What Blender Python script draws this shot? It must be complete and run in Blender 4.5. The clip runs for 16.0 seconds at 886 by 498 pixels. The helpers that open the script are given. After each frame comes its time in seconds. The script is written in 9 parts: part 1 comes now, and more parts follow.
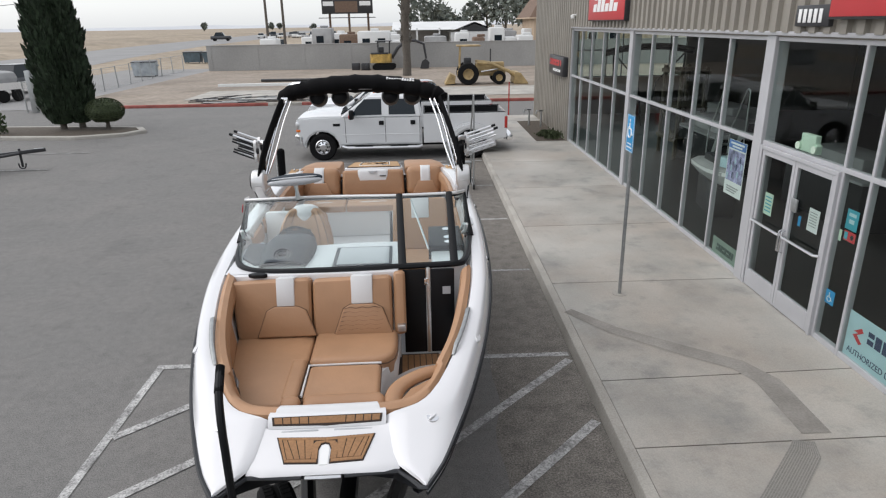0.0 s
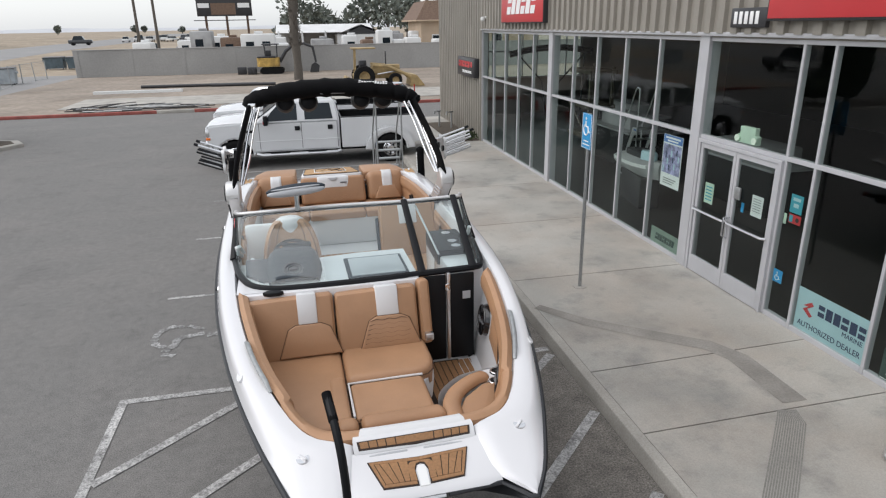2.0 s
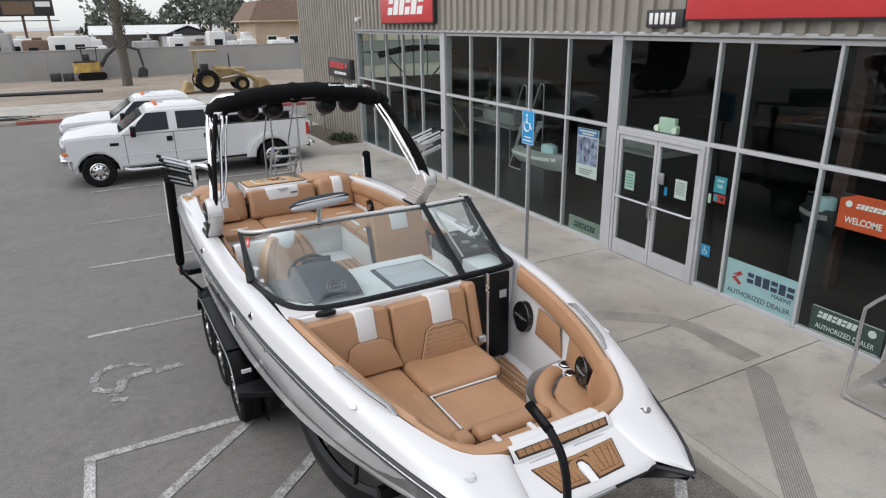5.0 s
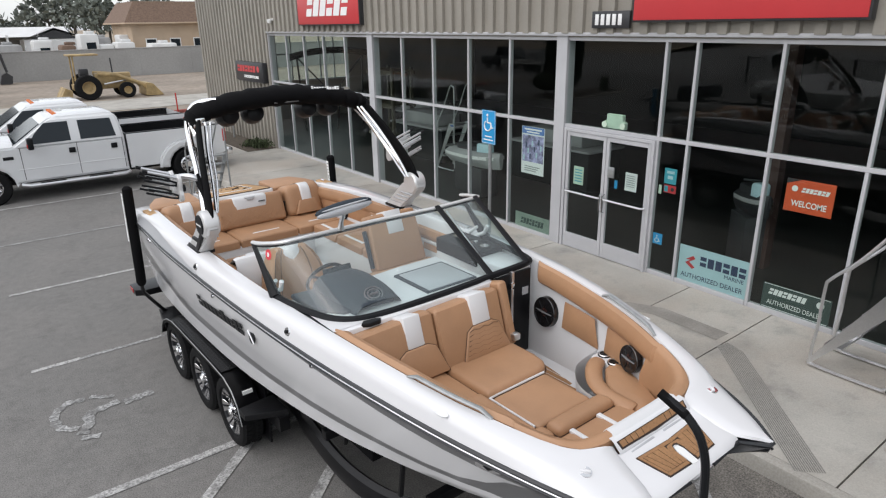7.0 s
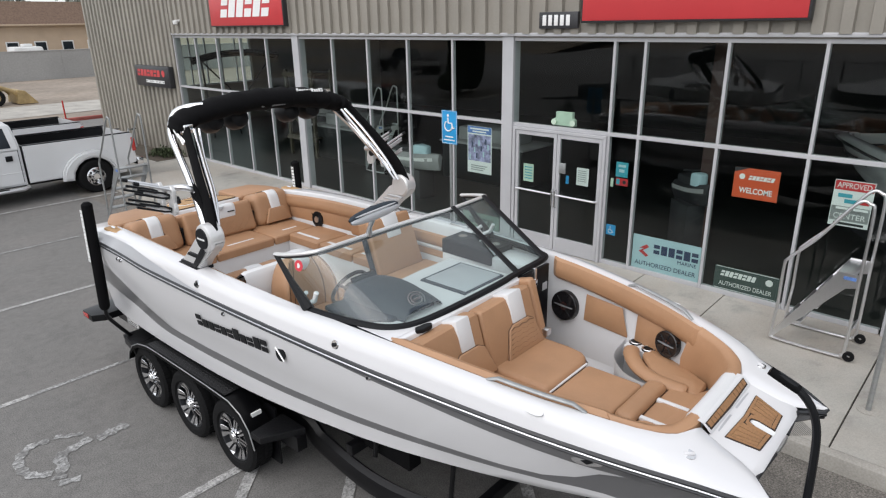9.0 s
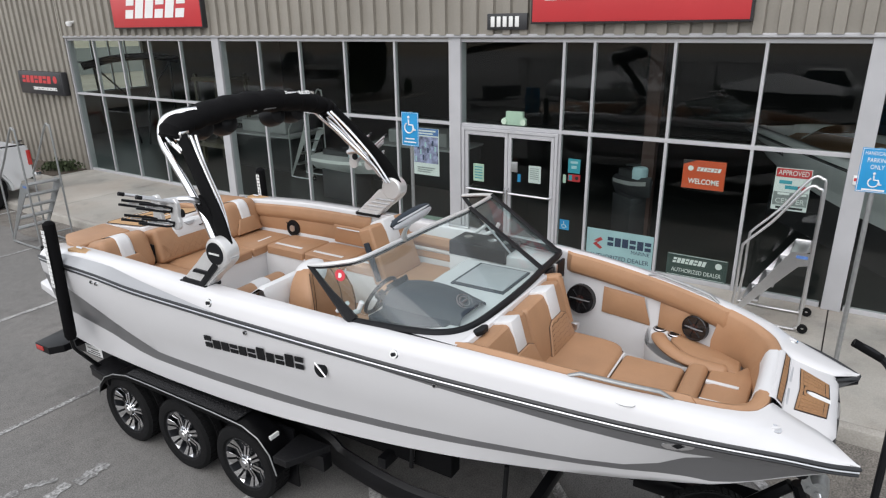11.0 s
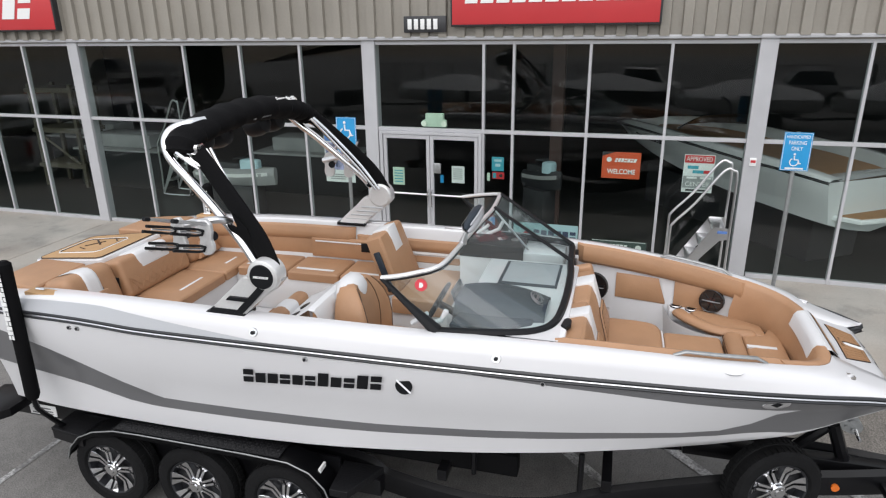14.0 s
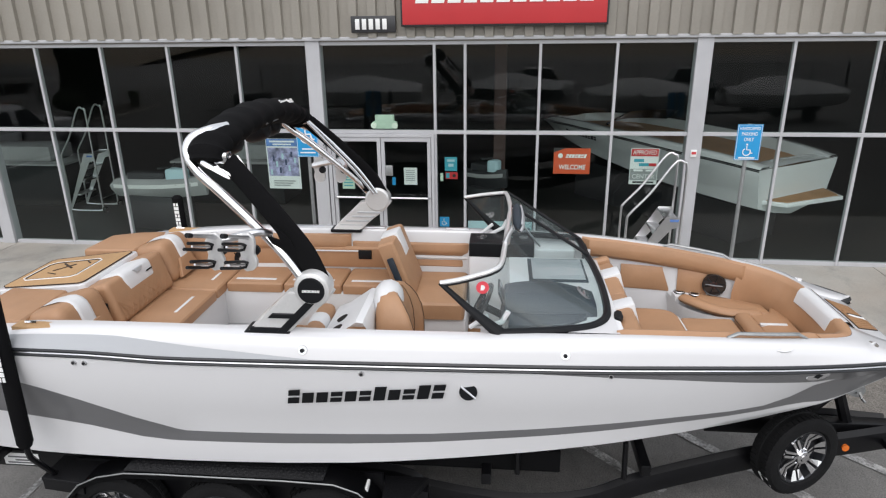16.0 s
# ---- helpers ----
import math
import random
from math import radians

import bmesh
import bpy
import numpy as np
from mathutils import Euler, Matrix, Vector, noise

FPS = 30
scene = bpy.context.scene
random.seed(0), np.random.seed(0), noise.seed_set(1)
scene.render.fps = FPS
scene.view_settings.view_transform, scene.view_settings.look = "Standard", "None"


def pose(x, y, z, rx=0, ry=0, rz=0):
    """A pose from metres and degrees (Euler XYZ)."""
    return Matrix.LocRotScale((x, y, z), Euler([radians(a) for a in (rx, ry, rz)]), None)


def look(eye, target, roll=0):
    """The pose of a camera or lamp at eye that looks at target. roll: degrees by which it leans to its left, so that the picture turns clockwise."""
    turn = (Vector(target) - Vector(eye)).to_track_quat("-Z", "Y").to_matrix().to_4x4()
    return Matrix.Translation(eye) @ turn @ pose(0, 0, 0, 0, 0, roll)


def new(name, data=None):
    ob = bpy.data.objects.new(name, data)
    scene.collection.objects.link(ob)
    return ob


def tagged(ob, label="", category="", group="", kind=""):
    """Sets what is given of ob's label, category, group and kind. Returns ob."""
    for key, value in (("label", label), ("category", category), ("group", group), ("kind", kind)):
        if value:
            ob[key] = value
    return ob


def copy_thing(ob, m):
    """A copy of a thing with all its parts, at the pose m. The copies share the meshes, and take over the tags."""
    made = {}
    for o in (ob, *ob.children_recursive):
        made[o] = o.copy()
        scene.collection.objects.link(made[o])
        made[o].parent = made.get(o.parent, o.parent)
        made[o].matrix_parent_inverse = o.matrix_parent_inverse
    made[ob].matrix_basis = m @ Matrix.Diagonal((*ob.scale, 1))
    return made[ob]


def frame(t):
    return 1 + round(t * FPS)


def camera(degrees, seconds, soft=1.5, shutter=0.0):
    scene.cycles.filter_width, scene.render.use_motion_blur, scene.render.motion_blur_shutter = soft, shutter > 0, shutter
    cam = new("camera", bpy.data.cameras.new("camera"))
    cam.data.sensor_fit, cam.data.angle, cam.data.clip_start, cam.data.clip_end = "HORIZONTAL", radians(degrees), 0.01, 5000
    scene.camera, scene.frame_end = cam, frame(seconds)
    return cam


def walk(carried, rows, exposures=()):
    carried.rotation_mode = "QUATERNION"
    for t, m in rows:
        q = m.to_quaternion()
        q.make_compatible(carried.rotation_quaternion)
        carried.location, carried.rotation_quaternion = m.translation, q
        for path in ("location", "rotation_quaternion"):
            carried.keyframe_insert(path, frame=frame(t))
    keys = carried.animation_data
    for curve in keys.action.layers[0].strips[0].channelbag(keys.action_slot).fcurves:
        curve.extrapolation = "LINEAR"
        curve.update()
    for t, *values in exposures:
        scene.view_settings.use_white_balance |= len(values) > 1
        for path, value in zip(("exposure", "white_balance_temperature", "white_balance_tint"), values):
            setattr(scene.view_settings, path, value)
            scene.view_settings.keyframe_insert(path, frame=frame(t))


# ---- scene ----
cam = camera(69.4, 16.0, soft=1.2)
# seconds, eye x y z, heading (clockwise from +y), pitch, roll
PATH = [
    (0, -0.111, 0.028, 4.054, 1.55, -19.48, -0.93),
    (0.5, -0.387, 0.082, 4.053, 4.27, -19.49, -0.86),
    (1, -0.654, 0.128, 4.059, 6.81, -19.48, -0.91),
    (1.5, -0.924, 0.189, 4.066, 9.35, -19.49, -0.92),
    (2, -1.193, 0.256, 4.059, 11.91, -19.43, -0.97),
    (2.5, -1.456, 0.336, 4.067, 14.39, -19.49, -0.94),
    (3, -1.716, 0.416, 4.075, 16.81, -19.50, -0.99),
    (3.5, -1.972, 0.510, 4.083, 19.27, -19.54, -0.99),
    (4, -2.228, 0.617, 4.085, 21.79, -19.56, -0.99),
    (6.5, -3.414, 1.316, 4.094, 34.28, -19.65, -1.03),
    (7, -3.631, 1.489, 4.084, 36.80, -19.60, -0.99),
    (7.5, -3.837, 1.683, 4.082, 39.35, -19.61, -0.94),
    (8, -4.033, 1.878, 4.069, 41.87, -19.56, -0.93),
    (8.5, -4.225, 2.069, 4.069, 44.34, -19.55, -0.93),
    (9, -4.407, 2.261, 4.076, 46.76, -19.58, -0.96),
    (11.5, -5.168, 3.427, 4.051, 59.45, -19.40, -0.83),
    (12, -5.295, 3.677, 4.050, 62.04, -19.39, -0.86),
    (12.5, -5.426, 3.934, 4.057, 64.71, -19.39, -0.81),
    (13, -5.538, 4.213, 4.051, 67.48, -19.33, -0.80),
    (13.5, -5.630, 4.489, 4.049, 70.16, -19.30, -0.79),
    (14, -5.704, 4.769, 4.044, 72.85, -19.27, -0.74),
    (14.5, -5.762, 5.048, 4.042, 75.46, -19.27, -0.77),
    (15, -5.805, 5.333, 4.041, 78.10, -19.27, -0.71),
    (15.5, -5.839, 5.615, 4.040, 80.65, -19.28, -0.70),
    (16, -5.852, 5.889, 4.034, 83.09, -19.26, -0.69),
]


def aim(x, y, z, heading, pitch, roll):
    a, b = radians(heading), radians(pitch)
    way = Vector((math.sin(a) * math.cos(b), math.cos(a) * math.cos(b), math.sin(b)))
    eye = Vector((x, y, z))
    return look(eye, eye + way, roll)


walk(cam, [(t, aim(*row)) for t, *row in PATH], exposures=[(0.0, 0.44), (4.0, 0.44), (7.0, 0.49), (11.5, 0.54), (16.0, 0.55)])

import itertools

# ---- light ----
SUN_UP, SUN_ROUND = 50.0, 268.0
world = bpy.data.worlds.new("hazy_sky")
scene.world = world
world.use_nodes = True
wn, wl = world.node_tree.nodes, world.node_tree.links
sky = wn.new("ShaderNodeTexSky")
sky.sky_type, sky.sun_disc = "NISHITA", False
sky.sun_elevation, sky.sun_rotation = radians(SUN_UP), radians(SUN_ROUND)
sky.air_density, sky.dust_density, sky.ozone_density = 1.0, 1.6, 1.0
haze = wn.new("ShaderNodeHueSaturation")
haze.inputs["Saturation"].default_value = 0.42
wl.new(sky.outputs["Color"], haze.inputs["Color"])
veil = wn.new("ShaderNodeMix")
veil.data_type = "RGBA"
veil.inputs[0].default_value = 0.6
veil.inputs[7].default_value = (4.6, 4.75, 4.95, 1)
wl.new(haze.outputs["Color"], veil.inputs[6])
wl.new(veil.outputs[2], wn["Background"].inputs["Color"])
wn["Background"].inputs["Strength"].default_value = 0.163
sun = new("sun", bpy.data.lights.new("sun", "SUN"))
sun.data.energy, sun.data.angle, sun.data.color = 1.05, radians(80), (1.0, 0.966, 0.957)
a, b = radians(SUN_ROUND), radians(SUN_UP)
sun.matrix_world = look((0, 0, 30), (-math.sin(a) * math.cos(b), -math.cos(a) * math.cos(b), 30 - math.sin(b)))

# ---- materials ----


def mat(name, color, rough=0.5, metal=0.0, grain=0.0, grain_size=40.0, stain=0.0, stain_size=1.5, bump=0.0, bump_size=200.0,
        coat=0.0, spec=0.5, per_piece=0.0, blots=()):
    """A principled material with fine grain, large soft stains and fine relief, in metres of the object."""
    m = bpy.data.materials.new(name)
    m.use_nodes = True
    n, l = m.node_tree.nodes, m.node_tree.links
    p = n["Principled BSDF"]
    p.inputs["Roughness"].default_value, p.inputs["Metallic"].default_value = rough, metal
    p.inputs["Coat Weight"].default_value, p.inputs["Specular IOR Level"].default_value = coat, spec
    p.inputs["Coat Roughness"].default_value = 0.05
    pos = n.new("ShaderNodeNewGeometry").outputs["Position"]
    col = None

    def factor(scale, amount, detail=4.0):
        t = n.new("ShaderNodeTexNoise")
        t.inputs["Scale"].default_value, t.inputs["Detail"].default_value = scale, detail
        l.new(pos, t.inputs["Vector"])
        r = n.new("ShaderNodeMapRange")
        r.inputs["From Min"].default_value, r.inputs["From Max"].default_value = 0.3, 0.7
        r.inputs["To Min"].default_value, r.inputs["To Max"].default_value = 1 - amount, 1 + amount
        l.new(t.outputs["Fac"], r.inputs["Value"])
        return r.outputs["Result"]

    def times(x, y):
        k = n.new("ShaderNodeMath")
        k.operation = "MULTIPLY"
        l.new(x, k.inputs[0])
        l.new(y, k.inputs[1])
        return k.outputs[0]
    if grain:
        col = factor(grain_size, grain)
    if stain:
        s = factor(stain_size, stain, 6.0)
        col = times(col, s) if col else s
    if per_piece:
        o = n.new("ShaderNodeObjectInfo")
        r = n.new("ShaderNodeMapRange")
        r.inputs["To Min"].default_value, r.inputs["To Max"].default_value = 1 - per_piece, 1 + per_piece
        l.new(o.outputs["Random"], r.inputs["Value"])
        col = times(col, r.outputs["Result"]) if col else r.outputs["Result"]
    tone = None
    for other, size, low, high, share in blots:
        t = n.new("ShaderNodeTexNoise")
        t.inputs["Scale"].default_value, t.inputs["Detail"].default_value, t.inputs["Roughness"].default_value = size, 7.0, 0.62
        l.new(pos, t.inputs["Vector"])
        r, x = n.new("ShaderNodeMapRange"), n.new("ShaderNodeMix")
        r.inputs["From Min"].default_value, r.inputs["From Max"].default_value, r.inputs["To Max"].default_value = low, high, share
        l.new(t.outputs["Fac"], r.inputs["Value"])
        x.data_type = "RGBA"
        l.new(r.outputs["Result"], x.inputs[0])
        if tone:
            l.new(tone, x.inputs[6])
        else:
            x.inputs[6].default_value = (*color, 1)
        x.inputs[7].default_value = (*other, 1)
        tone = x.outputs[2]
    if col:
        v = n.new("ShaderNodeHueSaturation")
        v.inputs["Color"].default_value = (*color, 1)
        if tone:
            l.new(tone, v.inputs["Color"])
        l.new(col, v.inputs["Value"])
        l.new(v.outputs["Color"], p.inputs["Base Color"])
    else:
        p.inputs["Base Color"].default_value = (*color, 1)
    if bump:
        t = n.new("ShaderNodeTexNoise")
        t.inputs["Scale"].default_value, t.inputs["Detail"].default_value = bump_size, 3
        l.new(pos, t.inputs["Vector"])
        k = n.new("ShaderNodeBump")
        k.inputs["Strength"].default_value, k.inputs["Distance"].default_value = bump, 0.004
        l.new(t.outputs["Fac"], k.inputs["Height"])
        l.new(k.outputs["Normal"], p.inputs["Normal"])
    return m


def glass(name, tint, gloss=1.0, rough=0.0, base=0.06, veil_share=0.0, edge=0.85):
    """Thin sheet glass: clear to what is behind it, with Fresnel reflections on top."""
    m = bpy.data.materials.new(name)
    m.use_nodes = True
    n, l = m.node_tree.nodes, m.node_tree.links
    n.remove(n["Principled BSDF"])
    clear, shine = n.new("ShaderNodeBsdfTransparent"), n.new("ShaderNodeBsdfGlossy")
    clear.inputs["Color"].default_value = (*tint, 1)
    shine.inputs["Roughness"].default_value = rough
    shine.inputs["Color"].default_value = (gloss, gloss, gloss, 1)
    f, mix = n.new("ShaderNodeLayerWeight"), n.new("ShaderNodeMixShader")
    f.inputs["Blend"].default_value = 0.5
    steep, shift = n.new("ShaderNodeMath"), n.new("ShaderNodeMath")
    steep.operation, steep.inputs[1].default_value = "POWER", 5.0
    shift.operation, shift.inputs[1].default_value, shift.inputs[2].default_value = "MULTIPLY_ADD", edge, base
    l.new(f.outputs["Facing"], steep.inputs[0])
    l.new(steep.outputs[0], shift.inputs[0])
    l.new(shift.outputs[0], mix.inputs["Fac"])
    l.new(clear.outputs[0], mix.inputs[1])
    l.new(shine.outputs[0], mix.inputs[2])
    # pale diffuse film standing in for the veil of sky mirrored in the pane
    if veil_share:
        film, veil = n.new("ShaderNodeBsdfDiffuse"), n.new("ShaderNodeMixShader")
        film.inputs["Color"].default_value = (0.62, 0.68, 0.70, 1)
        veil.inputs["Fac"].default_value = veil_share
        l.new(mix.outputs[0], veil.inputs[1])
        l.new(film.outputs[0], veil.inputs[2])
        mix = veil
    l.new(mix.outputs[0], n["Material Output"].inputs["Surface"])
    return m


M = {
    "asphalt": mat("asphalt", (0.163, 0.158, 0.1505), 0.9, grain=0.36, grain_size=75, stain=0.10, stain_size=9, bump=0.6, bump_size=90,
                   blots=(((0.188, 0.178, 0.168), 0.55, 0.45, 0.68, 0.75), ((0.105, 0.101, 0.098), 0.7, 0.56, 0.74, 0.5), ((0.185, 0.178, 0.166), 5.0, 0.56, 0.70, 0.45),
                          ((0.110, 0.105, 0.100), 2.3, 0.54, 0.70, 0.45), ((0.10, 0.094, 0.088), 26.0, 0.58, 0.68, 0.55), ((0.27, 0.256, 0.235), 38.0, 0.62, 0.70, 0.5))),
    "concrete": mat("concrete", (0.405, 0.388, 0.352), 0.55, grain=0.10, grain_size=70, stain=0.14, stain_size=0.8, bump=0.25, bump_size=120, per_piece=0.05,
                    blots=(((0.385, 0.335, 0.285), 0.45, 0.42, 0.62, 0.7), ((0.215, 0.216, 0.202), 0.55, 0.50, 0.70, 0.8), ((0.20, 0.195, 0.185), 2.2, 0.56, 0.72, 0.45), ((0.17, 0.167, 0.16), 6.0, 0.64, 0.74, 0.35))),
    "kerb": mat("kerb_concrete", (0.37, 0.35, 0.315), 0.9, grain=0.12, grain_size=50, stain=0.2, stain_size=1.2, bump=0.3),
    "red_kerb": mat("red_kerb_paint", (0.30, 0.085, 0.07), 0.8, grain=0.2, grain_size=20, stain=0.3, stain_size=2),
    "paint_line": mat("worn_white_line_paint", (0.40, 0.395, 0.385), 0.8, grain=0.4, grain_size=45, stain=0.3, stain_size=3, blots=(((0.17, 0.165, 0.16), 8.0, 0.50, 0.62, 0.75), ((0.15, 0.147, 0.143), 40.0, 0.52, 0.62, 0.7))),
    "paint_faint": mat("faded_line_paint", (0.35, 0.35, 0.345), 0.85, grain=0.4, grain_size=30, stain=0.2, stain_size=4, blots=(((0.16, 0.156, 0.151), 5.0, 0.45, 0.62, 0.9), ((0.15, 0.147, 0.143), 32.0, 0.46, 0.58, 0.85))),
    "gelcoat": mat("white_gelcoat", (0.69, 0.685, 0.695), 0.22, coat=0.6, stain=0.015, stain_size=0.7),
    "gel_grey": mat("dark_grey_gelcoat", (0.14, 0.14, 0.145), 0.28, coat=0.6, grain=0.06, grain_size=300),
    "gel_silver": mat("silver_gelcoat", (0.42, 0.43, 0.45), 0.3, coat=0.5, grain=0.04, grain_size=300),
    "black_gel": mat("black_trim", (0.018, 0.019, 0.022), 0.35),
    "tan": mat("tan_vinyl", (0.378, 0.212, 0.115), 0.5, grain=0.05, grain_size=300, stain=0.09, stain_size=3.0, bump=0.6, bump_size=17),
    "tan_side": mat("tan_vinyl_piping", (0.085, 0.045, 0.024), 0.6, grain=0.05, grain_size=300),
    "white_vinyl": mat("white_vinyl", (0.66, 0.66, 0.665), 0.5, grain=0.02, grain_size=300, stain=0.03, bump=0.15, bump_size=400),
    "grey_liner": mat("pale_grey_liner", (0.60, 0.60, 0.61), 0.45, stain=0.03, stain_size=2),
    "teak": mat("teak_foam", (0.30, 0.158, 0.072), 0.75, grain=0.14, grain_size=70, stain=0.1, stain_size=4, bump=0.3, bump_size=250),
    "teak_pale": mat("pale_teak_foam", (0.43, 0.262, 0.125), 0.75, grain=0.10, grain_size=70, stain=0.08, stain_size=4, bump=0.3, bump_size=250),
    "teak_gap": mat("teak_foam_groove", (0.035, 0.022, 0.016), 0.8),
    "black": mat("black_plastic", (0.008, 0.0085, 0.010), 0.42, spec=0.2, grain=0.1, grain_size=200),
    "fabric": mat("black_canvas", (0.005, 0.005, 0.0055), 0.85, spec=0.1, grain=0.25, grain_size=300, bump=0.9, bump_size=18),
    "speaker": mat("gloss_black_speaker", (0.012, 0.011, 0.012), 0.15, coat=0.5),
    "speaker_red": mat("dark_red_speaker_cone", (0.05, 0.016, 0.012), 0.3, coat=0.4),
    "dash": mat("blue_grey_dash_vinyl", (0.013, 0.022, 0.033), 0.55, grain=0.06, grain_size=60, stain=0.08, stain_size=6),
    "chrome": mat("polished_aluminium", (0.82, 0.82, 0.83), 0.12, metal=1.0, grain=0.03, grain_size=30),
    "alu": mat("brushed_aluminium", (0.70, 0.70, 0.71), 0.32, metal=1.0, grain=0.05, grain_size=80),
    "tower_paint": mat("silver_tower_paint", (0.66, 0.655, 0.65), 0.28, metal=0.35, coat=0.3, grain=0.03, grain_size=60),
    "trailer": mat("black_trailer_paint", (0.006, 0.006, 0.007), 0.3, spec=0.28, grain=0.15, grain_size=90, stain=0.2, stain_size=3),
    "tread": mat("black_tread_plate", (0.008, 0.008, 0.009), 0.45, spec=0.22, grain=0.3, grain_size=70, bump=0.9, bump_size=70),
    "rubber": mat("tyre_rubber", (0.009, 0.009, 0.0095), 0.8, spec=0.15, grain=0.2, grain_size=60, stain=0.15, stain_size=6, bump=0.3, bump_size=60),
    "red_lens": mat("red_lamp_lens", (0.45, 0.03, 0.025), 0.2, coat=0.5),
    "amber": mat("amber_lamp_lens", (0.75, 0.17, 0.02), 0.25, coat=0.5),
    "red_sticker": mat("red_sticker", (0.62, 0.05, 0.07), 0.5),
    "cladding": mat("beige_metal_cladding", (0.258, 0.238, 0.205), 0.5, grain=0.03, grain_size=30, stain=0.09, stain_size=1.1, metal=0.0),
    "frame": mat("white_aluminium_frame", (0.44, 0.44, 0.455), 0.4, stain=0.06, stain_size=2),
    "sign_red": mat("red_sign_face", (0.53, 0.042, 0.048), 0.35, stain=0.05, stain_size=1.2),
    "sign_dark": mat("dark_sign_case", (0.03, 0.03, 0.033), 0.4, grain=0.1),
    "sign_white": mat("white_sign_paint", (0.78, 0.78, 0.77), 0.5),
    "sign_blue": mat("blue_sign_face", (0.02, 0.29, 0.60), 0.4, stain=0.06, stain_size=4),
    "pale_blue": mat("pale_blue_banner", (0.42, 0.58, 0.63), 0.55, stain=0.05, stain_size=3),
    "navy": mat("navy_print", (0.03, 0.045, 0.10), 0.5),
    "poster_blue": mat("blue_print", (0.10, 0.20, 0.48), 0.5, grain=0.3, grain_size=14),
    "poster_mid": mat("violet_grey_print", (0.28, 0.27, 0.42), 0.5, grain=0.7, grain_size=12),
    "green_dark": mat("dark_green_banner", (0.035, 0.06, 0.055), 0.5),
    "green_pale": mat("pale_green_paper", (0.52, 0.64, 0.52), 0.6, stain=0.1, stain_size=5),
    "paper": mat("white_paper", (0.72, 0.73, 0.72), 0.7),
    "orange": mat("orange_banner", (0.60, 0.088, 0.03), 0.5, stain=0.04, stain_size=3),
    "teal": mat("teal_print", (0.05, 0.32, 0.40), 0.5),
    "galv": mat("galvanised_steel", (0.36, 0.37, 0.37), 0.45, metal=0.7, grain=0.1, grain_size=25),
    "truck_white": mat("white_car_paint", (0.68, 0.69, 0.70), 0.2, coat=0.7, stain=0.03, stain_size=1),
    "car_dark": mat("dark_car_paint", (0.03, 0.032, 0.036), 0.25, coat=0.6),
    "yellow": mat("yellow_machine_paint", (0.40, 0.255, 0.065), 0.65, grain=0.2, grain_size=12, stain=0.4, stain_size=2),
    "tan_machine": mat("faded_yellow_paint", (0.34, 0.245, 0.115), 0.6, stain=0.3, stain_size=2, grain=0.1, grain_size=10),
    "block_wall": mat("grey_block_wall", (0.30, 0.295, 0.285), 0.9, grain=0.06, grain_size=8, stain=0.1, stain_size=0.35),
    "stucco": mat("tan_stucco", (0.47, 0.36, 0.26), 0.9, stain=0.08, stain_size=0.8),
    "roof_brown": mat("brown_roof", (0.16, 0.105, 0.075), 0.85, grain=0.2, grain_size=6),
    "dirt": mat("bare_dirt", (0.268, 0.224, 0.182), 0.95, grain=0.18, grain_size=2.5, stain=0.22, stain_size=0.18, bump=0.5, bump_size=8,
                blots=(((0.20, 0.162, 0.122), 0.35, 0.50, 0.66, 0.55), ((0.31, 0.27, 0.23), 0.9, 0.56, 0.70, 0.5))),
    "dry_grass": mat("dry_grass_field", (0.305, 0.248, 0.183), 0.95, grain=0.25, grain_size=0.8, stain=0.25, stain_size=0.05,
                     blots=(((0.20, 0.158, 0.108), 0.10, 0.50, 0.64, 0.6), ((0.36, 0.30, 0.22), 0.35, 0.56, 0.70, 0.5))),
    "road": mat("pale_road", (0.25, 0.245, 0.24), 0.9, grain=0.1, grain_size=10, stain=0.1, stain_size=0.2),
    "cypress": mat("cypress_foliage", (0.018, 0.032, 0.014), 0.85, grain=0.5, grain_size=9, stain=0.25, stain_size=1.2),
    "bush": mat("clipped_bush_foliage", (0.04, 0.055, 0.022), 0.85, grain=0.45, grain_size=16, stain=0.2, stain_size=3),
    "leaf": mat("tree_foliage", (0.055, 0.075, 0.035), 0.85, grain=0.5, grain_size=3, stain=0.3, stain_size=0.5),
    "bark": mat("bark", (0.105, 0.092, 0.078), 0.95, grain=0.3, grain_size=18, bump=0.8, bump_size=20),
    "mulch": mat("brown_mulch", (0.075, 0.06, 0.045), 0.95, grain=0.4, grain_size=25, bump=0.9, bump_size=30),
    "dumpster": mat("grey_dumpster_paint", (0.34, 0.37, 0.39), 0.6, stain=0.3, stain_size=2),
    "dumpster_blue": mat("dark_blue_dumpster_paint", (0.07, 0.10, 0.12), 0.6, stain=0.3, stain_size=2),
    "far_grey": mat("far_grey", (0.33, 0.33, 0.33), 0.8, grain=0.2, grain_size=1.0),
    "rv_white": mat("white_rv_body", (0.66, 0.66, 0.65), 0.5, stain=0.08, stain_size=0.6),
    # near-black colours carry the gloom of the unlit showroom behind the glass
    "show_floor": mat("dimmed_showroom_floor", (0.017, 0.019, 0.018), 0.4, stain=0.15, stain_size=0.7),
    "show_wall": mat("dimmed_showroom_wall", (0.015, 0.0155, 0.0165), 0.9, stain=0.2, stain_size=0.6),
    "wood_post": mat("brown_steel_post", (0.05, 0.024, 0.02), 0.7, stain=0.2, stain_size=3),
    # part of the windshield's sky reflection is painted as a pale film
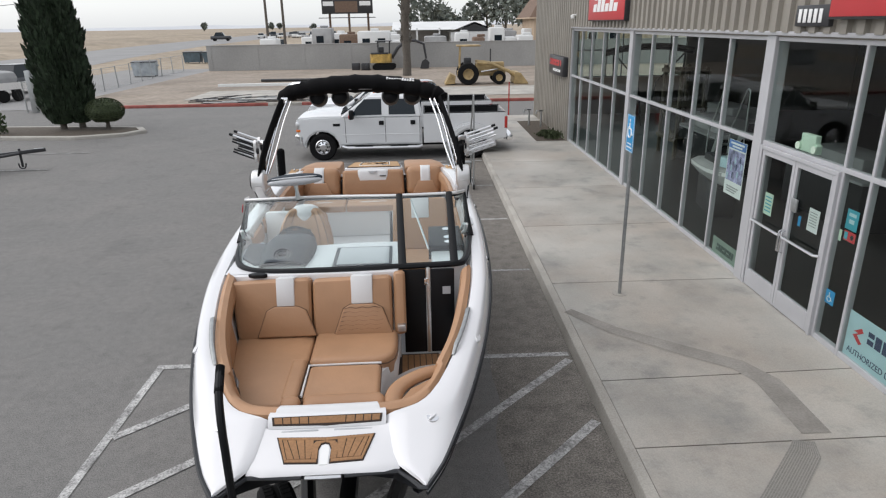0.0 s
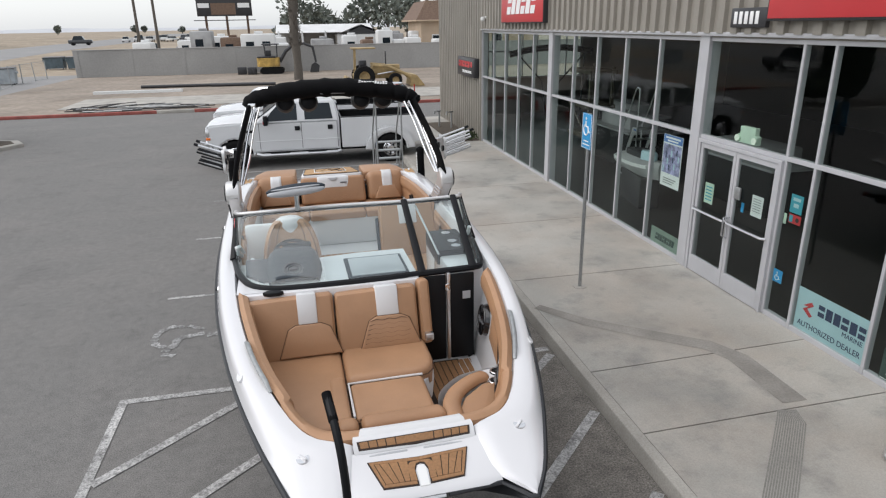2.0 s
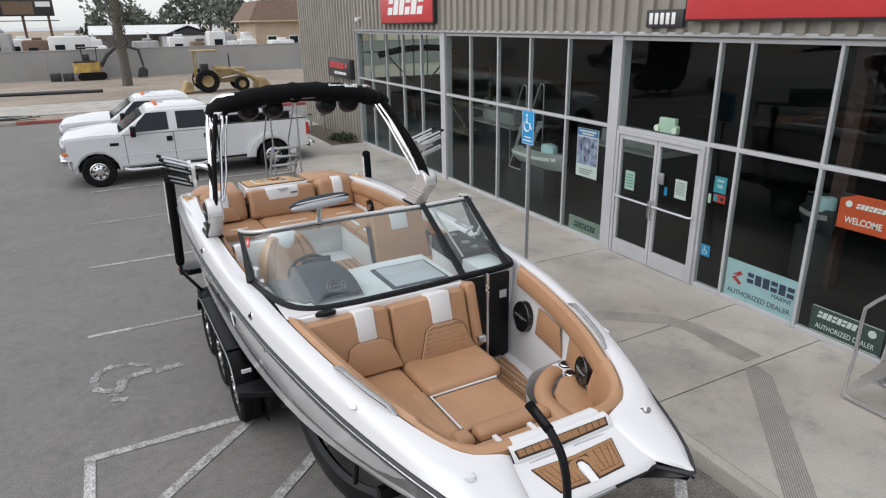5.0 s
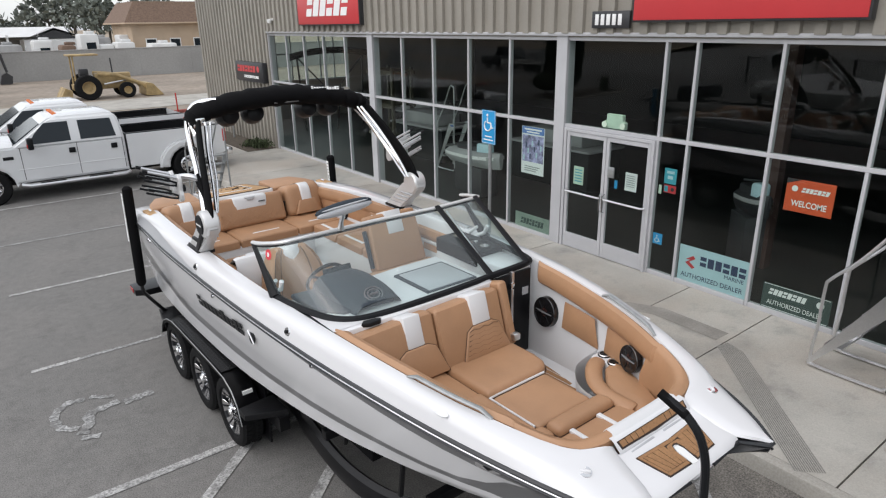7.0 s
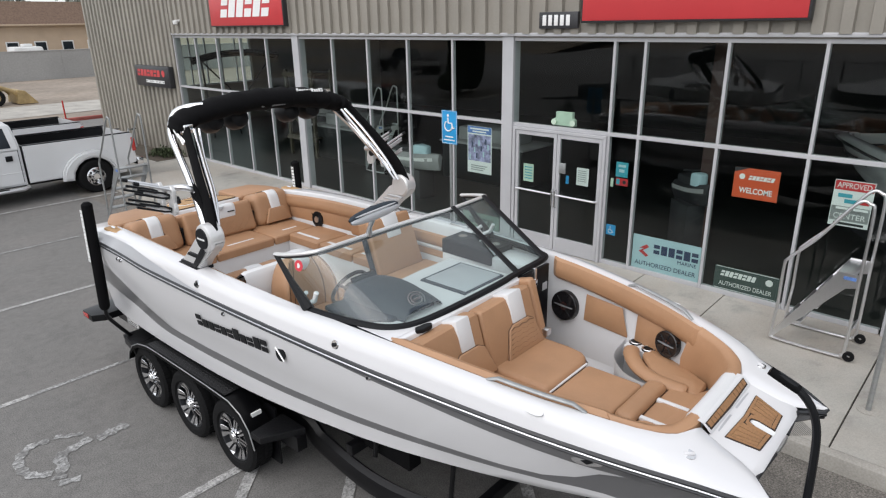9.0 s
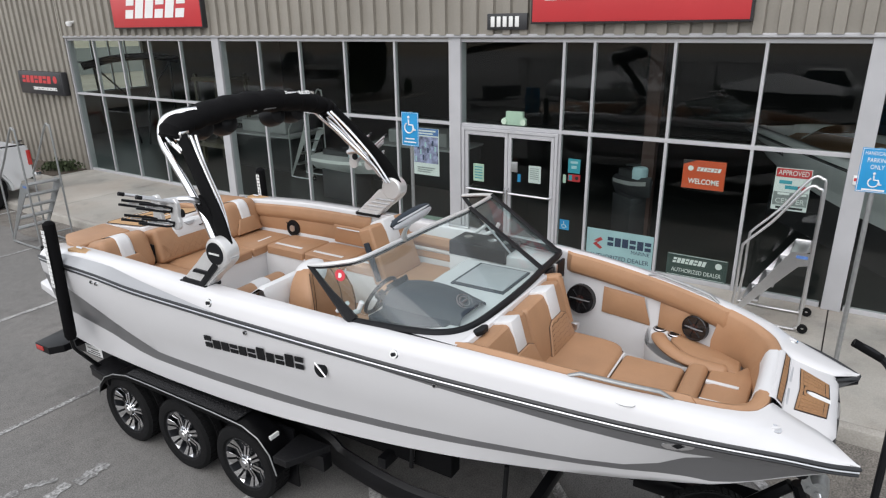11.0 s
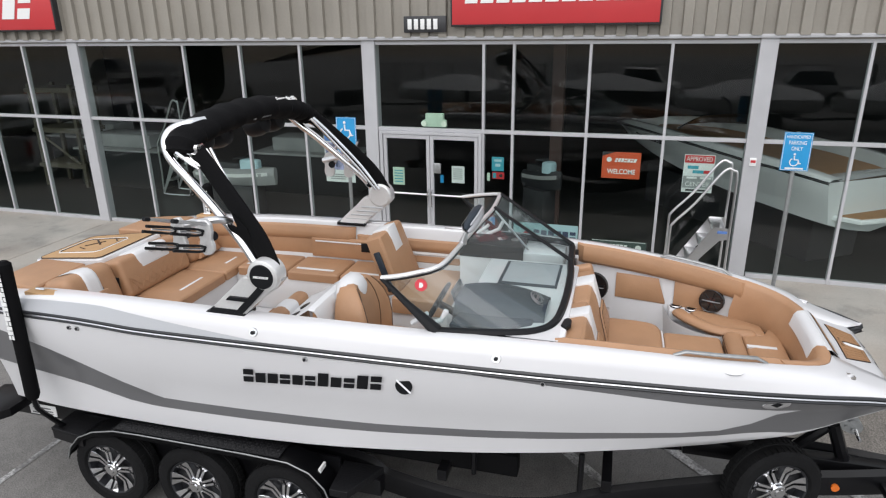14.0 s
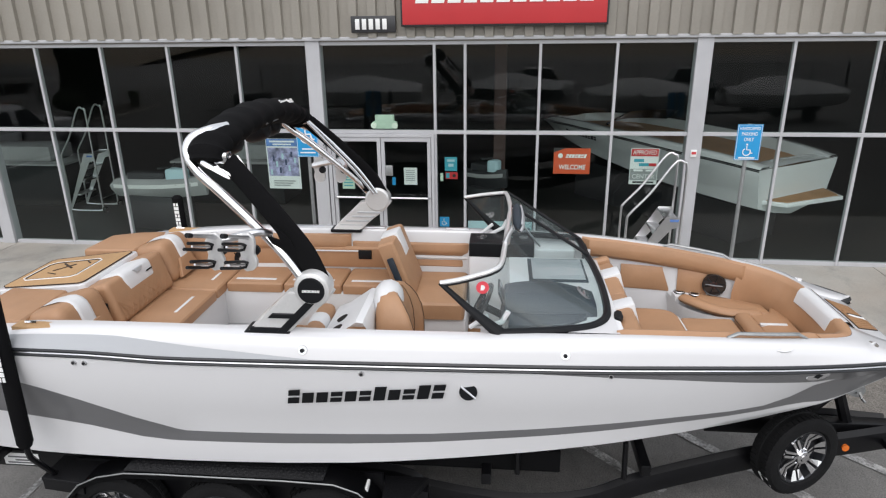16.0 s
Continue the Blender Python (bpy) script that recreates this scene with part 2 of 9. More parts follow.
    "pane": glass("clear_boat_glass", (0.80, 0.89, 0.88), 0.95, base=0.075, veil_share=0.055, edge=0.2),
    "shop_glass": glass("dark_shop_glass", (0.76, 0.84, 0.81), 0.9, base=0.042, edge=0.35),
    "car_glass": mat("dark_car_glass", (0.012, 0.018, 0.024), 0.08, spec=0.3),
}

# ---- building blocks ----
I4 = Matrix.Identity(4)


def part(name, bm, material, parent=None, label="", smooth=32):
    """Links a bmesh as one mesh object, under a thing or a part. material: a name or a list of names."""
    me = bpy.data.meshes.new(name)
    if smooth:
        for f in bm.faces:
            f.smooth = True
    bm.normal_update()
    bm.to_mesh(me)
    bm.free()
    for key in ([material] if isinstance(material, str) else material):
        me.materials.append(M[key])
    if smooth:
        me.set_sharp_from_angle(angle=radians(smooth))
    ob = new(name, me)
    ob.parent = parent
    if label:
        ob["label"] = label
    return ob


def thing(name, label, category, group="", m=I4, kind=""):
    ob = new(name)
    ob.matrix_world = m
    ob.empty_display_size = 0.2
    return tagged(ob, label, category, group, kind)


def fixed(ob, label, category):
    return tagged(ob, label, category, kind="structure")


def box(x0, x1, y0, y1, z0, z1, r=0.0, bm=None, m=None, seg=2):
    """An upright block between the given limits, its edges rounded by r."""
    tmp = bmesh.new()
    bmesh.ops.create_cube(tmp, size=1.0)
    bmesh.ops.transform(tmp, matrix=Matrix.Translation(((x0 + x1) / 2, (y0 + y1) / 2, (z0 + z1) / 2)) @ Matrix.Diagonal((abs(x1 - x0), abs(y1 - y0), abs(z1 - z0), 1)), verts=tmp.verts)
    if r:
        bmesh.ops.bevel(tmp, geom=tmp.edges[:], offset=r, segments=seg, affect="EDGES", profile=0.5)
    return merge(tmp, bm, m)


def merge(tmp, bm=None, m=None):
    """Moves tmp by m and adds it to bm."""
    if m is not None:
        bmesh.ops.transform(tmp, matrix=m, verts=tmp.verts)
    if bm is None:
        return tmp
    seen = {v: bm.verts.new(v.co) for v in tmp.verts}
    for f in tmp.faces:
        g = bm.faces.new([seen[v] for v in f.verts])
        g.material_index = f.material_index
    tmp.free()
    return bm


def tube(points, r, bm=None, sides=10, caps=True, flat=1.0):
    """A round bar along the points. r: one radius or one for each point."""
    bm = bm if bm is not None else bmesh.new()
    pts = [Vector(p) for p in points]
    rr = r if isinstance(r, (list, tuple)) else [r] * len(pts)
    rings, up = [], None
    for i, p in enumerate(pts):
        d = (pts[min(i + 1, len(pts) - 1)] - pts[max(i - 1, 0)]).normalized()
        if up is None:
            up = Vector((0, 0, 1)) if abs(d.z) < 0.9 else Vector((1, 0, 0))
        s = d.cross(up).normalized()
        up = s.cross(d).normalized()
        rings.append([bm.verts.new(p + rr[i] * (math.cos(2 * math.pi * k / sides) * s + flat * math.sin(2 * math.pi * k / sides) * up)) for k in range(sides)])
    for a_, b_ in zip(rings, rings[1:]):
        for k in range(sides):
            bm.faces.new((a_[k], a_[(k + 1) % sides], b_[(k + 1) % sides], b_[k]))
    if caps:
        bm.faces.new(rings[0][::-1])
        bm.faces.new(rings[-1])
    return bm


def curve(points, n=6):
    """A smooth line through the points, n steps between each two."""
    p = [Vector(q) for q in points]
    out = []
    for i in range(len(p) - 1):
        p0, p1, p2, p3 = p[max(i - 1, 0)], p[i], p[i + 1], p[min(i + 2, len(p) - 1)]
        for k in range(n):
            t = k / n
            out.append(0.5 * ((2 * p1) + (p2 - p0) * t + (2 * p0 - 5 * p1 + 4 * p2 - p3) * t * t + (3 * p1 - p0 - 3 * p2 + p3) * t ** 3))
    return out + [p[-1]]


def along(table, y):
    """Smooth value(s) at y from rows (y, v, ...)."""
    ys = [row[0] for row in table]
    y = min(max(y, ys[0]), ys[-1])
    i = min(max(sum(1 for q in ys if q <= y) - 1, 0), len(ys) - 2)
    h = ys[i + 1] - ys[i]
    t = (y - ys[i]) / h

    def slope(j, c):
        if 0 < j < len(ys) - 1:
            return (table[j + 1][c] - table[j - 1][c]) / (ys[j + 1] - ys[j - 1])
        j = min(max(j, 0), len(ys) - 2)
        return (table[j + 1][c] - table[j][c]) / (ys[j + 1] - ys[j])
    out = []
    for c in range(1, len(table[0])):
        out.append((2 * t ** 3 - 3 * t * t + 1) * table[i][c] + (t ** 3 - 2 * t * t + t) * h * slope(i, c)
                   + (3 * t * t - 2 * t ** 3) * table[i + 1][c] + (t ** 3 - t * t) * h * slope(i + 1, c))
    return out if len(out) > 1 else out[0]


def loft(rows, bm=None, closed=False, mats=None):
    """A skin over rows of points of equal length. mats: a material index for each strip along the row."""
    bm = bm if bm is not None else bmesh.new()
    vs = [[bm.verts.new(p) for p in row] for row in rows]
    n = len(vs[0])
    for a_, b_ in zip(vs, vs[1:]):
        for k in range(n if closed else n - 1):
            quad = (a_[k], a_[(k + 1) % n], b_[(k + 1) % n], b_[k])
            if (quad[0].co - quad[3].co).length < 1e-6 and (quad[1].co - quad[2].co).length < 1e-6:
                continue
            f = bm.faces.new(quad)
            if mats:
                f.material_index = mats[k]
    return bm


def pad(outline, z0, z1, r=0.04, bm=None, m=None, seg=3, crown=0.0):
    """An upholstered block: an outline (x, y) raised from z0 to z1, its upper edges rounded by r, its top swelling by crown."""
    tmp = bmesh.new()
    base = [tmp.verts.new((x, y, z0)) for x, y in outline]
    f = tmp.faces.new(base)
    f.normal_update()
    if f.normal.z > 0:
        f.normal_flip()
    top = bmesh.ops.extrude_face_region(tmp, geom=[f])
    tv = [g for g in top["geom"] if isinstance(g, bmesh.types.BMVert)]
    for v in tv:
        v.co.z = z1
    bmesh.ops.recalc_face_normals(tmp, faces=tmp.faces[:])
    tf = [q for q in tmp.faces if all(v.co.z > z1 - 1e-6 for v in q.verts)]
    edges = list({e for q in tf for e in q.edges} | {e for e in tmp.edges if abs(e.verts[0].co.z - e.verts[1].co.z) > 1e-6})
    bmesh.ops.bevel(tmp, geom=edges, offset=r, segments=seg, affect="EDGES", profile=0.6)
    if crown:
        big = max(tmp.faces, key=lambda q: q.calc_area() if q.normal.z > 0.9 else 0)
        bmesh.ops.inset_region(tmp, faces=[big], thickness=r * 1.5, depth=crown)
    return merge(tmp, bm, m)


def disc(c, axis, r, depth, bm=None, sides=24, r2=None):
    """A round block at c along axis."""
    p = Vector(c)
    d = Vector(axis).normalized() * depth
    return tube([p, p + d], [r, r if r2 is None else r2], bm, sides)


def spun(profile, m, bm=None, sides=28, mats=None):
    """A body turned round its local z: profile rows (radius, height)."""
    rows = [[m @ Vector((r * math.cos(2 * math.pi * k / sides), r * math.sin(2 * math.pi * k / sides), h)) for r, h in profile] for k in range(sides + 1)]
    return loft(rows, bm, mats=mats)


def words(text, size, m, material, parent, name="lettering", bold=0.0, depth=0.002, slant=0.0, width=None):
    """Raised letters in the built-in font, centred at m, in its x-y plane."""
    c = bpy.data.curves.new(name, "FONT")
    c.body, c.size, c.extrude, c.offset, c.shear = text, size, depth, bold, slant
    c.align_x, c.align_y = "CENTER", "CENTER"
    tmp = bpy.data.objects.new(name, c)
    me = bpy.data.meshes.new_from_object(tmp)
    bpy.data.objects.remove(tmp)
    bpy.data.curves.remove(c)
    me.materials.append(M[material])
    xs = [v.co.x for v in me.vertices]
    if width and xs:
        m = m @ Matrix.Diagonal((width / (max(xs) - min(xs)), 1, 1, 1))
    me.transform(m)
    ob = new(name, me)
    ob.parent = parent
    return ob


def blocks(count, width, height, m, material, parent, name="logo_bar", slant=0.25, depth=0.004, tall=()):
    """A word mark drawn as a row of plain slanted bars."""
    w = width / count
    forms = (((0, 0, 1, 0.40), (0, 0.60, 1, 1)), ((0, 0, 1, 1),), ((0, 0, 1, 1),), ((0, 0, 1, 0.40), (0, 0.60, 1, 1)), ((0, 0, 1, 1),))
    for k in range(count):
        bm = bmesh.new()
        h = height if k in tall or not tall else height * 0.74
        for u0, v0, u1, v1 in forms[k % 5]:
            x = -width / 2 + k * w + 0.09 * w
            co = [(x + u0 * w * 0.80 + slant * v * h, v * h) for u0, v in ((u0, v0), (u1, v0), (u1, v1), (u0, v1))]
            lo = [bm.verts.new(m @ Vector((a_, b_ - height / 2, 0))) for a_, b_ in co]
            hi = [bm.verts.new(m @ Vector((a_, b_ - height / 2, depth))) for a_, b_ in co]
            bm.faces.new(hi)
            for q in range(4):
                bm.faces.new((lo[q], lo[(q + 1) % 4], hi[(q + 1) % 4], hi[q]))
        part(name, bm, material, parent, smooth=0)


def facing(origin, right, up):
    """A pose whose x runs along right and y along up."""
    x, y = Vector(right).normalized(), Vector(up).normalized()
    z = x.cross(y)
    return Matrix((( x.x, y.x, z.x, origin[0]), (x.y, y.y, z.y, origin[1]), (x.z, y.z, z.z, origin[2]), (0, 0, 0, 1)))


def slab(points, thick, bm=None):
    """A flat piece whose upper face has the given points."""
    bm = bm if bm is not None else bmesh.new()
    hi = [bm.verts.new(p) for p in points]
    lo = [bm.verts.new(Vector(p) - Vector((0, 0, thick))) for p in points]
    f = bm.faces.new(hi)
    f.normal_update()
    if f.normal.z < 0:
        f.normal_flip()
    n = len(hi)
    sides = [bm.faces.new((hi[i], lo[i], lo[(i + 1) % n], hi[(i + 1) % n])) for i in range(n)]
    bmesh.ops.recalc_face_normals(bm, faces=[f] + sides)
    return bm

# ---- ground ----
def sheet(x0, x1, y0, y1, z, nx=1, ny=1, bm=None):
    return loft([[(x0 + (x1 - x0) * i / nx, y0 + (y1 - y0) * j / ny, z) for i in range(nx + 1)] for j in range(ny + 1)][::-1], bm)


FACE = 4.84          # the shop front's plane
PAVE = 0.165         # height of the pavement
fixed(part("ground", sheet(-900, 900, -300, 1600, -0.02, 4, 4), "dry_grass"), "dry straw-coloured field reaching the hazy horizon", "ground")
fixed(part("car_park", sheet(-30, 1.9, -40, 35.2, 0.0, 6, 12), "asphalt"), "worn grey asphalt car park with painted bays", "asphalt")
fixed(part("rear_drive", sheet(1.9, 12, 28.6, 35.2, 0.0, 2, 2), "asphalt"), "worn grey asphalt beyond the shop's end wall", "asphalt")
fixed(part("dirt_lot", sheet(-20.5, 40, 35.4, 66, 0.03, 6, 6), "dirt"), "bare pale dirt lot behind the car park", "dirt")
fixed(part("concrete_strip", sheet(-14, 14, 38.2, 43.5, 0.05, 3, 2), "kerb"), "pale worn concrete strip across the dirt lot", "concrete")
fixed(part("road", sheet(-30, -20.6, 35.2, 68, 0.012, 2, 4), "road"), "pale grey side road beside the chain-link fence", "road")
fixed(part("street", sheet(-75, -30.2, -80, 58, -0.008, 4, 8), "road"), "grey street along the edge of the car park", "road")
EDGE = [(-56, 50), (-58.5, 80), (-59.4, 107), (-62.6, 127), (-67, 167), (-71, 227), (-78, 330), (-90, 520)]
NEAR = [(-33, 50), (-38, 76), (-41.5, 95), (-44, 115), (-48, 150), (-50, 200), (-57, 330), (-70, 520)]
fixed(part("highway", loft([[(*p, 0.0), (*q, 0.0)] for p, q in zip(EDGE, NEAR)]), "road"), "pale grey road running off past the field", "road")
BANK = [(y, x) for x, y in EDGE]
bank = loft([[(along(BANK, y) - 0.5, y, -0.02), (along(BANK, y) - 7 + math.sin(y * 0.21), y, 0.75 + 0.25 * math.sin(y * 0.13)), (along(BANK, y) - 30, y + 6, 0.9 + 0.2 * math.sin(y * 0.3)), (-260, y + 40, -0.05)] for y in range(50, 520, 10)])
fixed(part("grass_bank", bank, "dry_grass", smooth=60), "low bank of dry grass beyond the road", "grass bank")

# pavement: slabs with open joints on a darker bed
bed = box(1.86, FACE + 0.4, -14, 28.5, -0.2, PAVE - 0.03)
M["groove"] = mat("grooved_concrete", (0.245, 0.235, 0.215), 0.9, grain=0.2, grain_size=40)
M["joint"] = mat("dirt_in_joints", (0.05, 0.045, 0.04), 0.95, grain=0.3, grain_size=40)
pavement = fixed(part("pavement", bed, "joint"), "pale concrete pavement of large slabs along the shop front", "pavement")
kerb_bm = loft([[(1.712, y, -0.02), (1.728, y, PAVE - 0.028), (1.737, y, PAVE - 0.010), (1.753, y, PAVE - 0.001), (1.845, y, PAVE)] for y in [-14 + k * 0.5 for k in range(86)]])
fixed(part("kerb", kerb_bm, "kerb"), "rounded concrete kerb edging the pavement", "kerb")
# joints as (y at the kerb, y at the shop front)
joints = [(-14, -14), (-9.6, -9.6), (-6.4, -6.4), (-3.2, -3.2), (0.0, 0.0), (3.10, 3.12), (5.13, 5.20), (6.36, 6.475), (9.27, 9.28), (12.25, 12.29), (15.41, 15.44), (18.55, 18.55), (21.7, 21.7), (25.0, 25.0), (28.5, 28.5)]
for (a0, b0), (a1, b1) in zip(joints, joints[1:]):
    part("slab", slab([(1.85, a0 + 0.009, PAVE), (FACE + 0.02, b0 + 0.009, PAVE), (FACE + 0.02, b1 - 0.009, PAVE), (1.85, a1 - 0.009, PAVE)], 0.035), "concrete", pavement, smooth=0)


strip_count = itertools.count()


def strip(points, width, material, name, label):
    """A painted stripe along the ground, each a hair above the last."""
    bm = bmesh.new()
    z = 0.005 + 0.0006 * next(strip_count)
    for p, q in zip(points, points[1:]):
        p, q = Vector((*p, z)), Vector((*q, z))
        s = (q - p).cross(Vector((0, 0, 1))).normalized() * width / 2
        k = max(2, int((q - p).length / 0.25))
        loft([[p.lerp(q, i / k) - s, p.lerp(q, i / k) + s] for i in range(k + 1)], bm)
    return fixed(part(name, bm, material, smooth=0), label, "road marking")


strip([(-3.55, 10.3), (-3.0, 10.3)], 0.08, "paint_line", "bay_line", "worn white parking bay line on the asphalt")
strip([(-3.0, 10.3), (1.66, 10.3)], 0.07, "paint_faint", "bay_line", "nearly worn-off parking bay line on the asphalt")
for y, wide, key in ((13.35, 0.085, "paint_line"), (16.4, 0.08, "paint_faint")):
    strip([(-3.55, y), (1.66, y)], wide, key, "bay_line", "worn white parking bay line on the asphalt")
strip([(-3.55, 7.26), (1.68, 7.30)], 0.10, "paint_line", "bay_line", "worn white parking bay line on the asphalt")
strip([(-3.5, 7.3), (-3.5, 3.4)], 0.10, "paint_line", "bay_line", "worn white line edging the hatched bay")
for k in range(3):
    y = 7.15 - 1.33 * k
    strip([(1.66, y), (-0.9, y - 2.75 + 0.1)], 0.11, "paint_line", "hatch_line", "worn white hatching stripe beside the accessible bay")
    strip([(-1.9, y + 0.05) if k == 0 else (-1.3, y + 0.60), (-3.45, y - 1.35)], 0.11, "paint_line", "hatch_line", "worn white hatching stripe beside the accessible bay")
for y in (19.6, 22.8):
    strip([(-3.6, y), (1.66, y)], 0.10, "paint_line", "bay_line", "worn white parking bay line on the asphalt")
for y in (22.3, 19.6):
    strip([(-17.5, y), (-11.6, y)], 0.09, "paint_faint", "bay_line", "nearly worn-off parking bay line on the asphalt")
# a strip of older, coarser asphalt along the kerb
M["old_asphalt"] = mat("old_brown_asphalt", (0.165, 0.151, 0.134), 0.95, grain=0.5, grain_size=60, stain=0.18, stain_size=5, bump=0.9, bump_size=60,
                       blots=(((0.20, 0.185, 0.163), 30.0, 0.56, 0.66, 0.7), ((0.105, 0.095, 0.084), 3.0, 0.52, 0.68, 0.6)))
old = loft([[(0.62 + 0.30 * min(1.0, max(0.0, (y - 9.5) / 2.0)) + 0.05 * math.sin(y * 2.1) + 0.03 * math.sin(y * 5.3), y, 0.003), (1.735, y, 0.003)] for y in [-14 + 0.25 * k for k in range(164)]])
fixed(part("old_strip", old, "old_asphalt", smooth=0), "strip of older coarse brown asphalt along the kerb", "asphalt")
# wheelchair mark, worn
mark = bmesh.new()
def brush(points, width, lift=0.007):
    """A worn stroke of road paint along the points."""
    line = curve([(*p, lift) for p in points], 5)
    rows = []
    for k, p in enumerate(line):
        d = (line[min(k + 1, len(line) - 1)] - line[max(k - 1, 0)]).cross(Vector((0, 0, 1))).normalized()
        w = width * (0.42 + 0.10 * math.sin(k * 1.7) + 0.05 * math.sin(k * 4.1))
        rows.append([p - d * w, p + d * w])
    loft(rows, mark)


brush([(-3.13, 9.17), (-3.30, 9.20), (-3.44, 9.05), (-3.47, 8.86), (-3.42, 8.67), (-3.28, 8.57)], 0.11)
brush([(-3.07, 9.19), (-2.95, 9.10), (-2.84, 9.03)], 0.08)
brush([(-2.82, 8.89), (-3.02, 8.84), (-3.15, 8.79), (-3.17, 8.62), (-3.27, 8.43)], 0.13)
brush([(-3.29, 8.36), (-3.12, 8.29)], 0.10)
brush([(-2.78, 8.82), (-2.62, 8.84), (-2.45, 8.86)], 0.15)
fixed(part("wheelchair_mark", mark, "paint_faint", smooth=0), "worn white painted wheelchair mark on the asphalt", "road marking")
# grooved ramp strip and the darker patch strip across the slabs
groove = bmesh.new()
for k in range(13):
    dx, dy = 0.0086 * (k - 6) * 1.75, -0.0088 * (k - 6) * 1.75
    pts = [(3.50 + dx * 1.0, 5.16 + dy * 0.2), (3.42 + dx, 4.99 + dy), (3.0 + dx, 4.54 + dy), (1.87 + dx, 3.34 + dy)]
    loft([[(p[0], p[1], PAVE + 0.0045), (p[0] + 0.011, p[1] - 0.008, PAVE + 0.0045)] for p in pts], groove)
fixed(part("tactile_grooves", groove, "groove", smooth=0), "band of fine grooves cut into the pavement", "grooves")
M["damp"] = mat("darker_patched_concrete", (0.255, 0.238, 0.214), 0.85, grain=0.12, grain_size=40, stain=0.25, stain_size=2)
patch = bmesh.new()
pts = [(1.87, 8.25), (2.33, 7.62), (3.0, 7.05), (3.55, 6.62), (3.72, 6.25), (3.70, 5.27)]
rows = []
for i, p in enumerate(pts):
    s = (Vector((*pts[min(i + 1, 5)], 0)) - Vector((*pts[max(i - 1, 0)], 0))).cross(Vector((0, 0, 1))).normalized() * (0.08, 0.11, 0.13, 0.14, 0.15, 0.15)[i]
    rows.append([Vector((*p, PAVE + 0.004)) - s, Vector((*p, PAVE + 0.004)) + s])
loft(rows, patch)
fixed(part("patched_strip", patch, "damp", smooth=0), "darker patched strip running over the pavement", "patch")

# ---- shop building ----
COLUMNS = [21.9, 15.6, 9.3, 3.1, -3.1, -9.3]
TOP, TRANSOM, SILL = 3.80, 2.345, PAVE + 0.07


def cladding(y0, y1, z0, z1, x=FACE - 0.05):
    """Upright trapezoid ribs, about 0.31 m apart."""
    rows, y = [], y0
    prof = [(0.0, 0.0), (0.150, 0.0), (0.165, -0.06), (0.296, -0.06), (0.3108, 0.0)]
    line = []
    while y < y1:
        line += [(x + d, min(y + s, y1)) for s, d in prof[:-1]]
        y += 0.3108
    line.append((x, y1))
    return loft([[(px, py, z0) for px, py in line], [(px, py, z1) for px, py in line]])


wall = thing("wall_front", "beige ribbed metal wall over the glazed shop front", "wall", kind="structure")
part("cladding", cladding(-12.163, 21.9, TOP + 0.06, 6.2), "cladding", wall, smooth=0)
part("cladding", cladding(21.9, 28.4, PAVE - 0.1, 6.2), "cladding", wall, smooth=0)
part("lintel", box(FACE - 0.02, FACE + 0.22, -12, 21.9, TOP, 6.2), "cladding", wall)
part("wall_core", box(FACE, FACE + 0.22, 21.9, 28.4, 0, 6.2), "cladding", wall)
part("drip_trim", box(FACE - 0.09, FACE + 0.02, -12, 21.9, TOP + 0.02, TOP + 0.075, 0.008), "frame", wall)
part("corner_trim", box(FACE - 0.10, FACE + 0.02, 21.82, 21.96, PAVE - 0.1, 6.2, 0.01), "cladding", wall)
part("corner_trim", box(FACE - 0.10, FACE + 0.24, 28.38, 28.46, PAVE - 0.1, 6.2, 0.01), "cladding", wall)
end = bmesh.new()
WIN = (5.7, 11.2, 1.72, 3.72)       # opening in the end wall: x from, to, z from, to
for x0, x1, z0, z1 in ((FACE + 0.22, WIN[0], 0, 6.2), (WIN[1], FACE + 14, 0, 6.2), (WIN[0], WIN[1], 0, WIN[2]), (WIN[0], WIN[1], WIN[3], 6.2)):
    box(x0, x1, 28.2, 28.42, z0, z1, bm=end)
fixed(part("wall_end", end, "cladding"), "metal end wall of the shop with a wide window", "wall")
win_end = thing("window_6", "wide window in the end wall, daylight behind it", "window", kind="structure")
for k in range(9):
    x = WIN[0] + 0.02 + (WIN[1] - WIN[0] - 0.04) * k / 8
    part("mullion", box(x - 0.025, x + 0.025, 28.27, 28.35, WIN[2], WIN[3], 0.004, seg=1), "frame", win_end)
for z in (WIN[2] + 0.03, 2.86, WIN[3] - 0.03):
    part("transom", box(WIN[0], WIN[1], 28.262, 28.358, z - 0.03, z + 0.03, 0.004, seg=1), "frame", win_end)
for k in range(8):
    x0, x1 = [WIN[0] + (WIN[1] - WIN[0]) * (k + q) / 8 for q in (0, 1)]
    g = part("pane", loft([[(x0, 28.31, WIN[2]), (x1, 28.31, WIN[2])], [(x0, 28.31, WIN[3]), (x1, 28.31, WIN[3])]]), "shop_glass", win_end, smooth=0)
    g.visible_shadow = False
# the interior's shade is in the colour of these walls, ceiling and floor
fixed(part("wall_back", box(FACE + 13.8, FACE + 14, -12, 28.2, 0, 6.2), "show_wall"), "rear wall of the showroom, painted near-black for the dim interior", "wall")
fixed(part("wall_south", box(FACE + 0.22, FACE + 14, -12.2, -12, 0, 6.2), "show_wall"), "side wall of the showroom, painted near-black for the dim interior", "wall")
fixed(part("roof", box(FACE - 0.1, FACE + 14.1, -12.3, 28.5, 6.2, 6.4), "far_grey"), "flat roof of the shop", "roof")
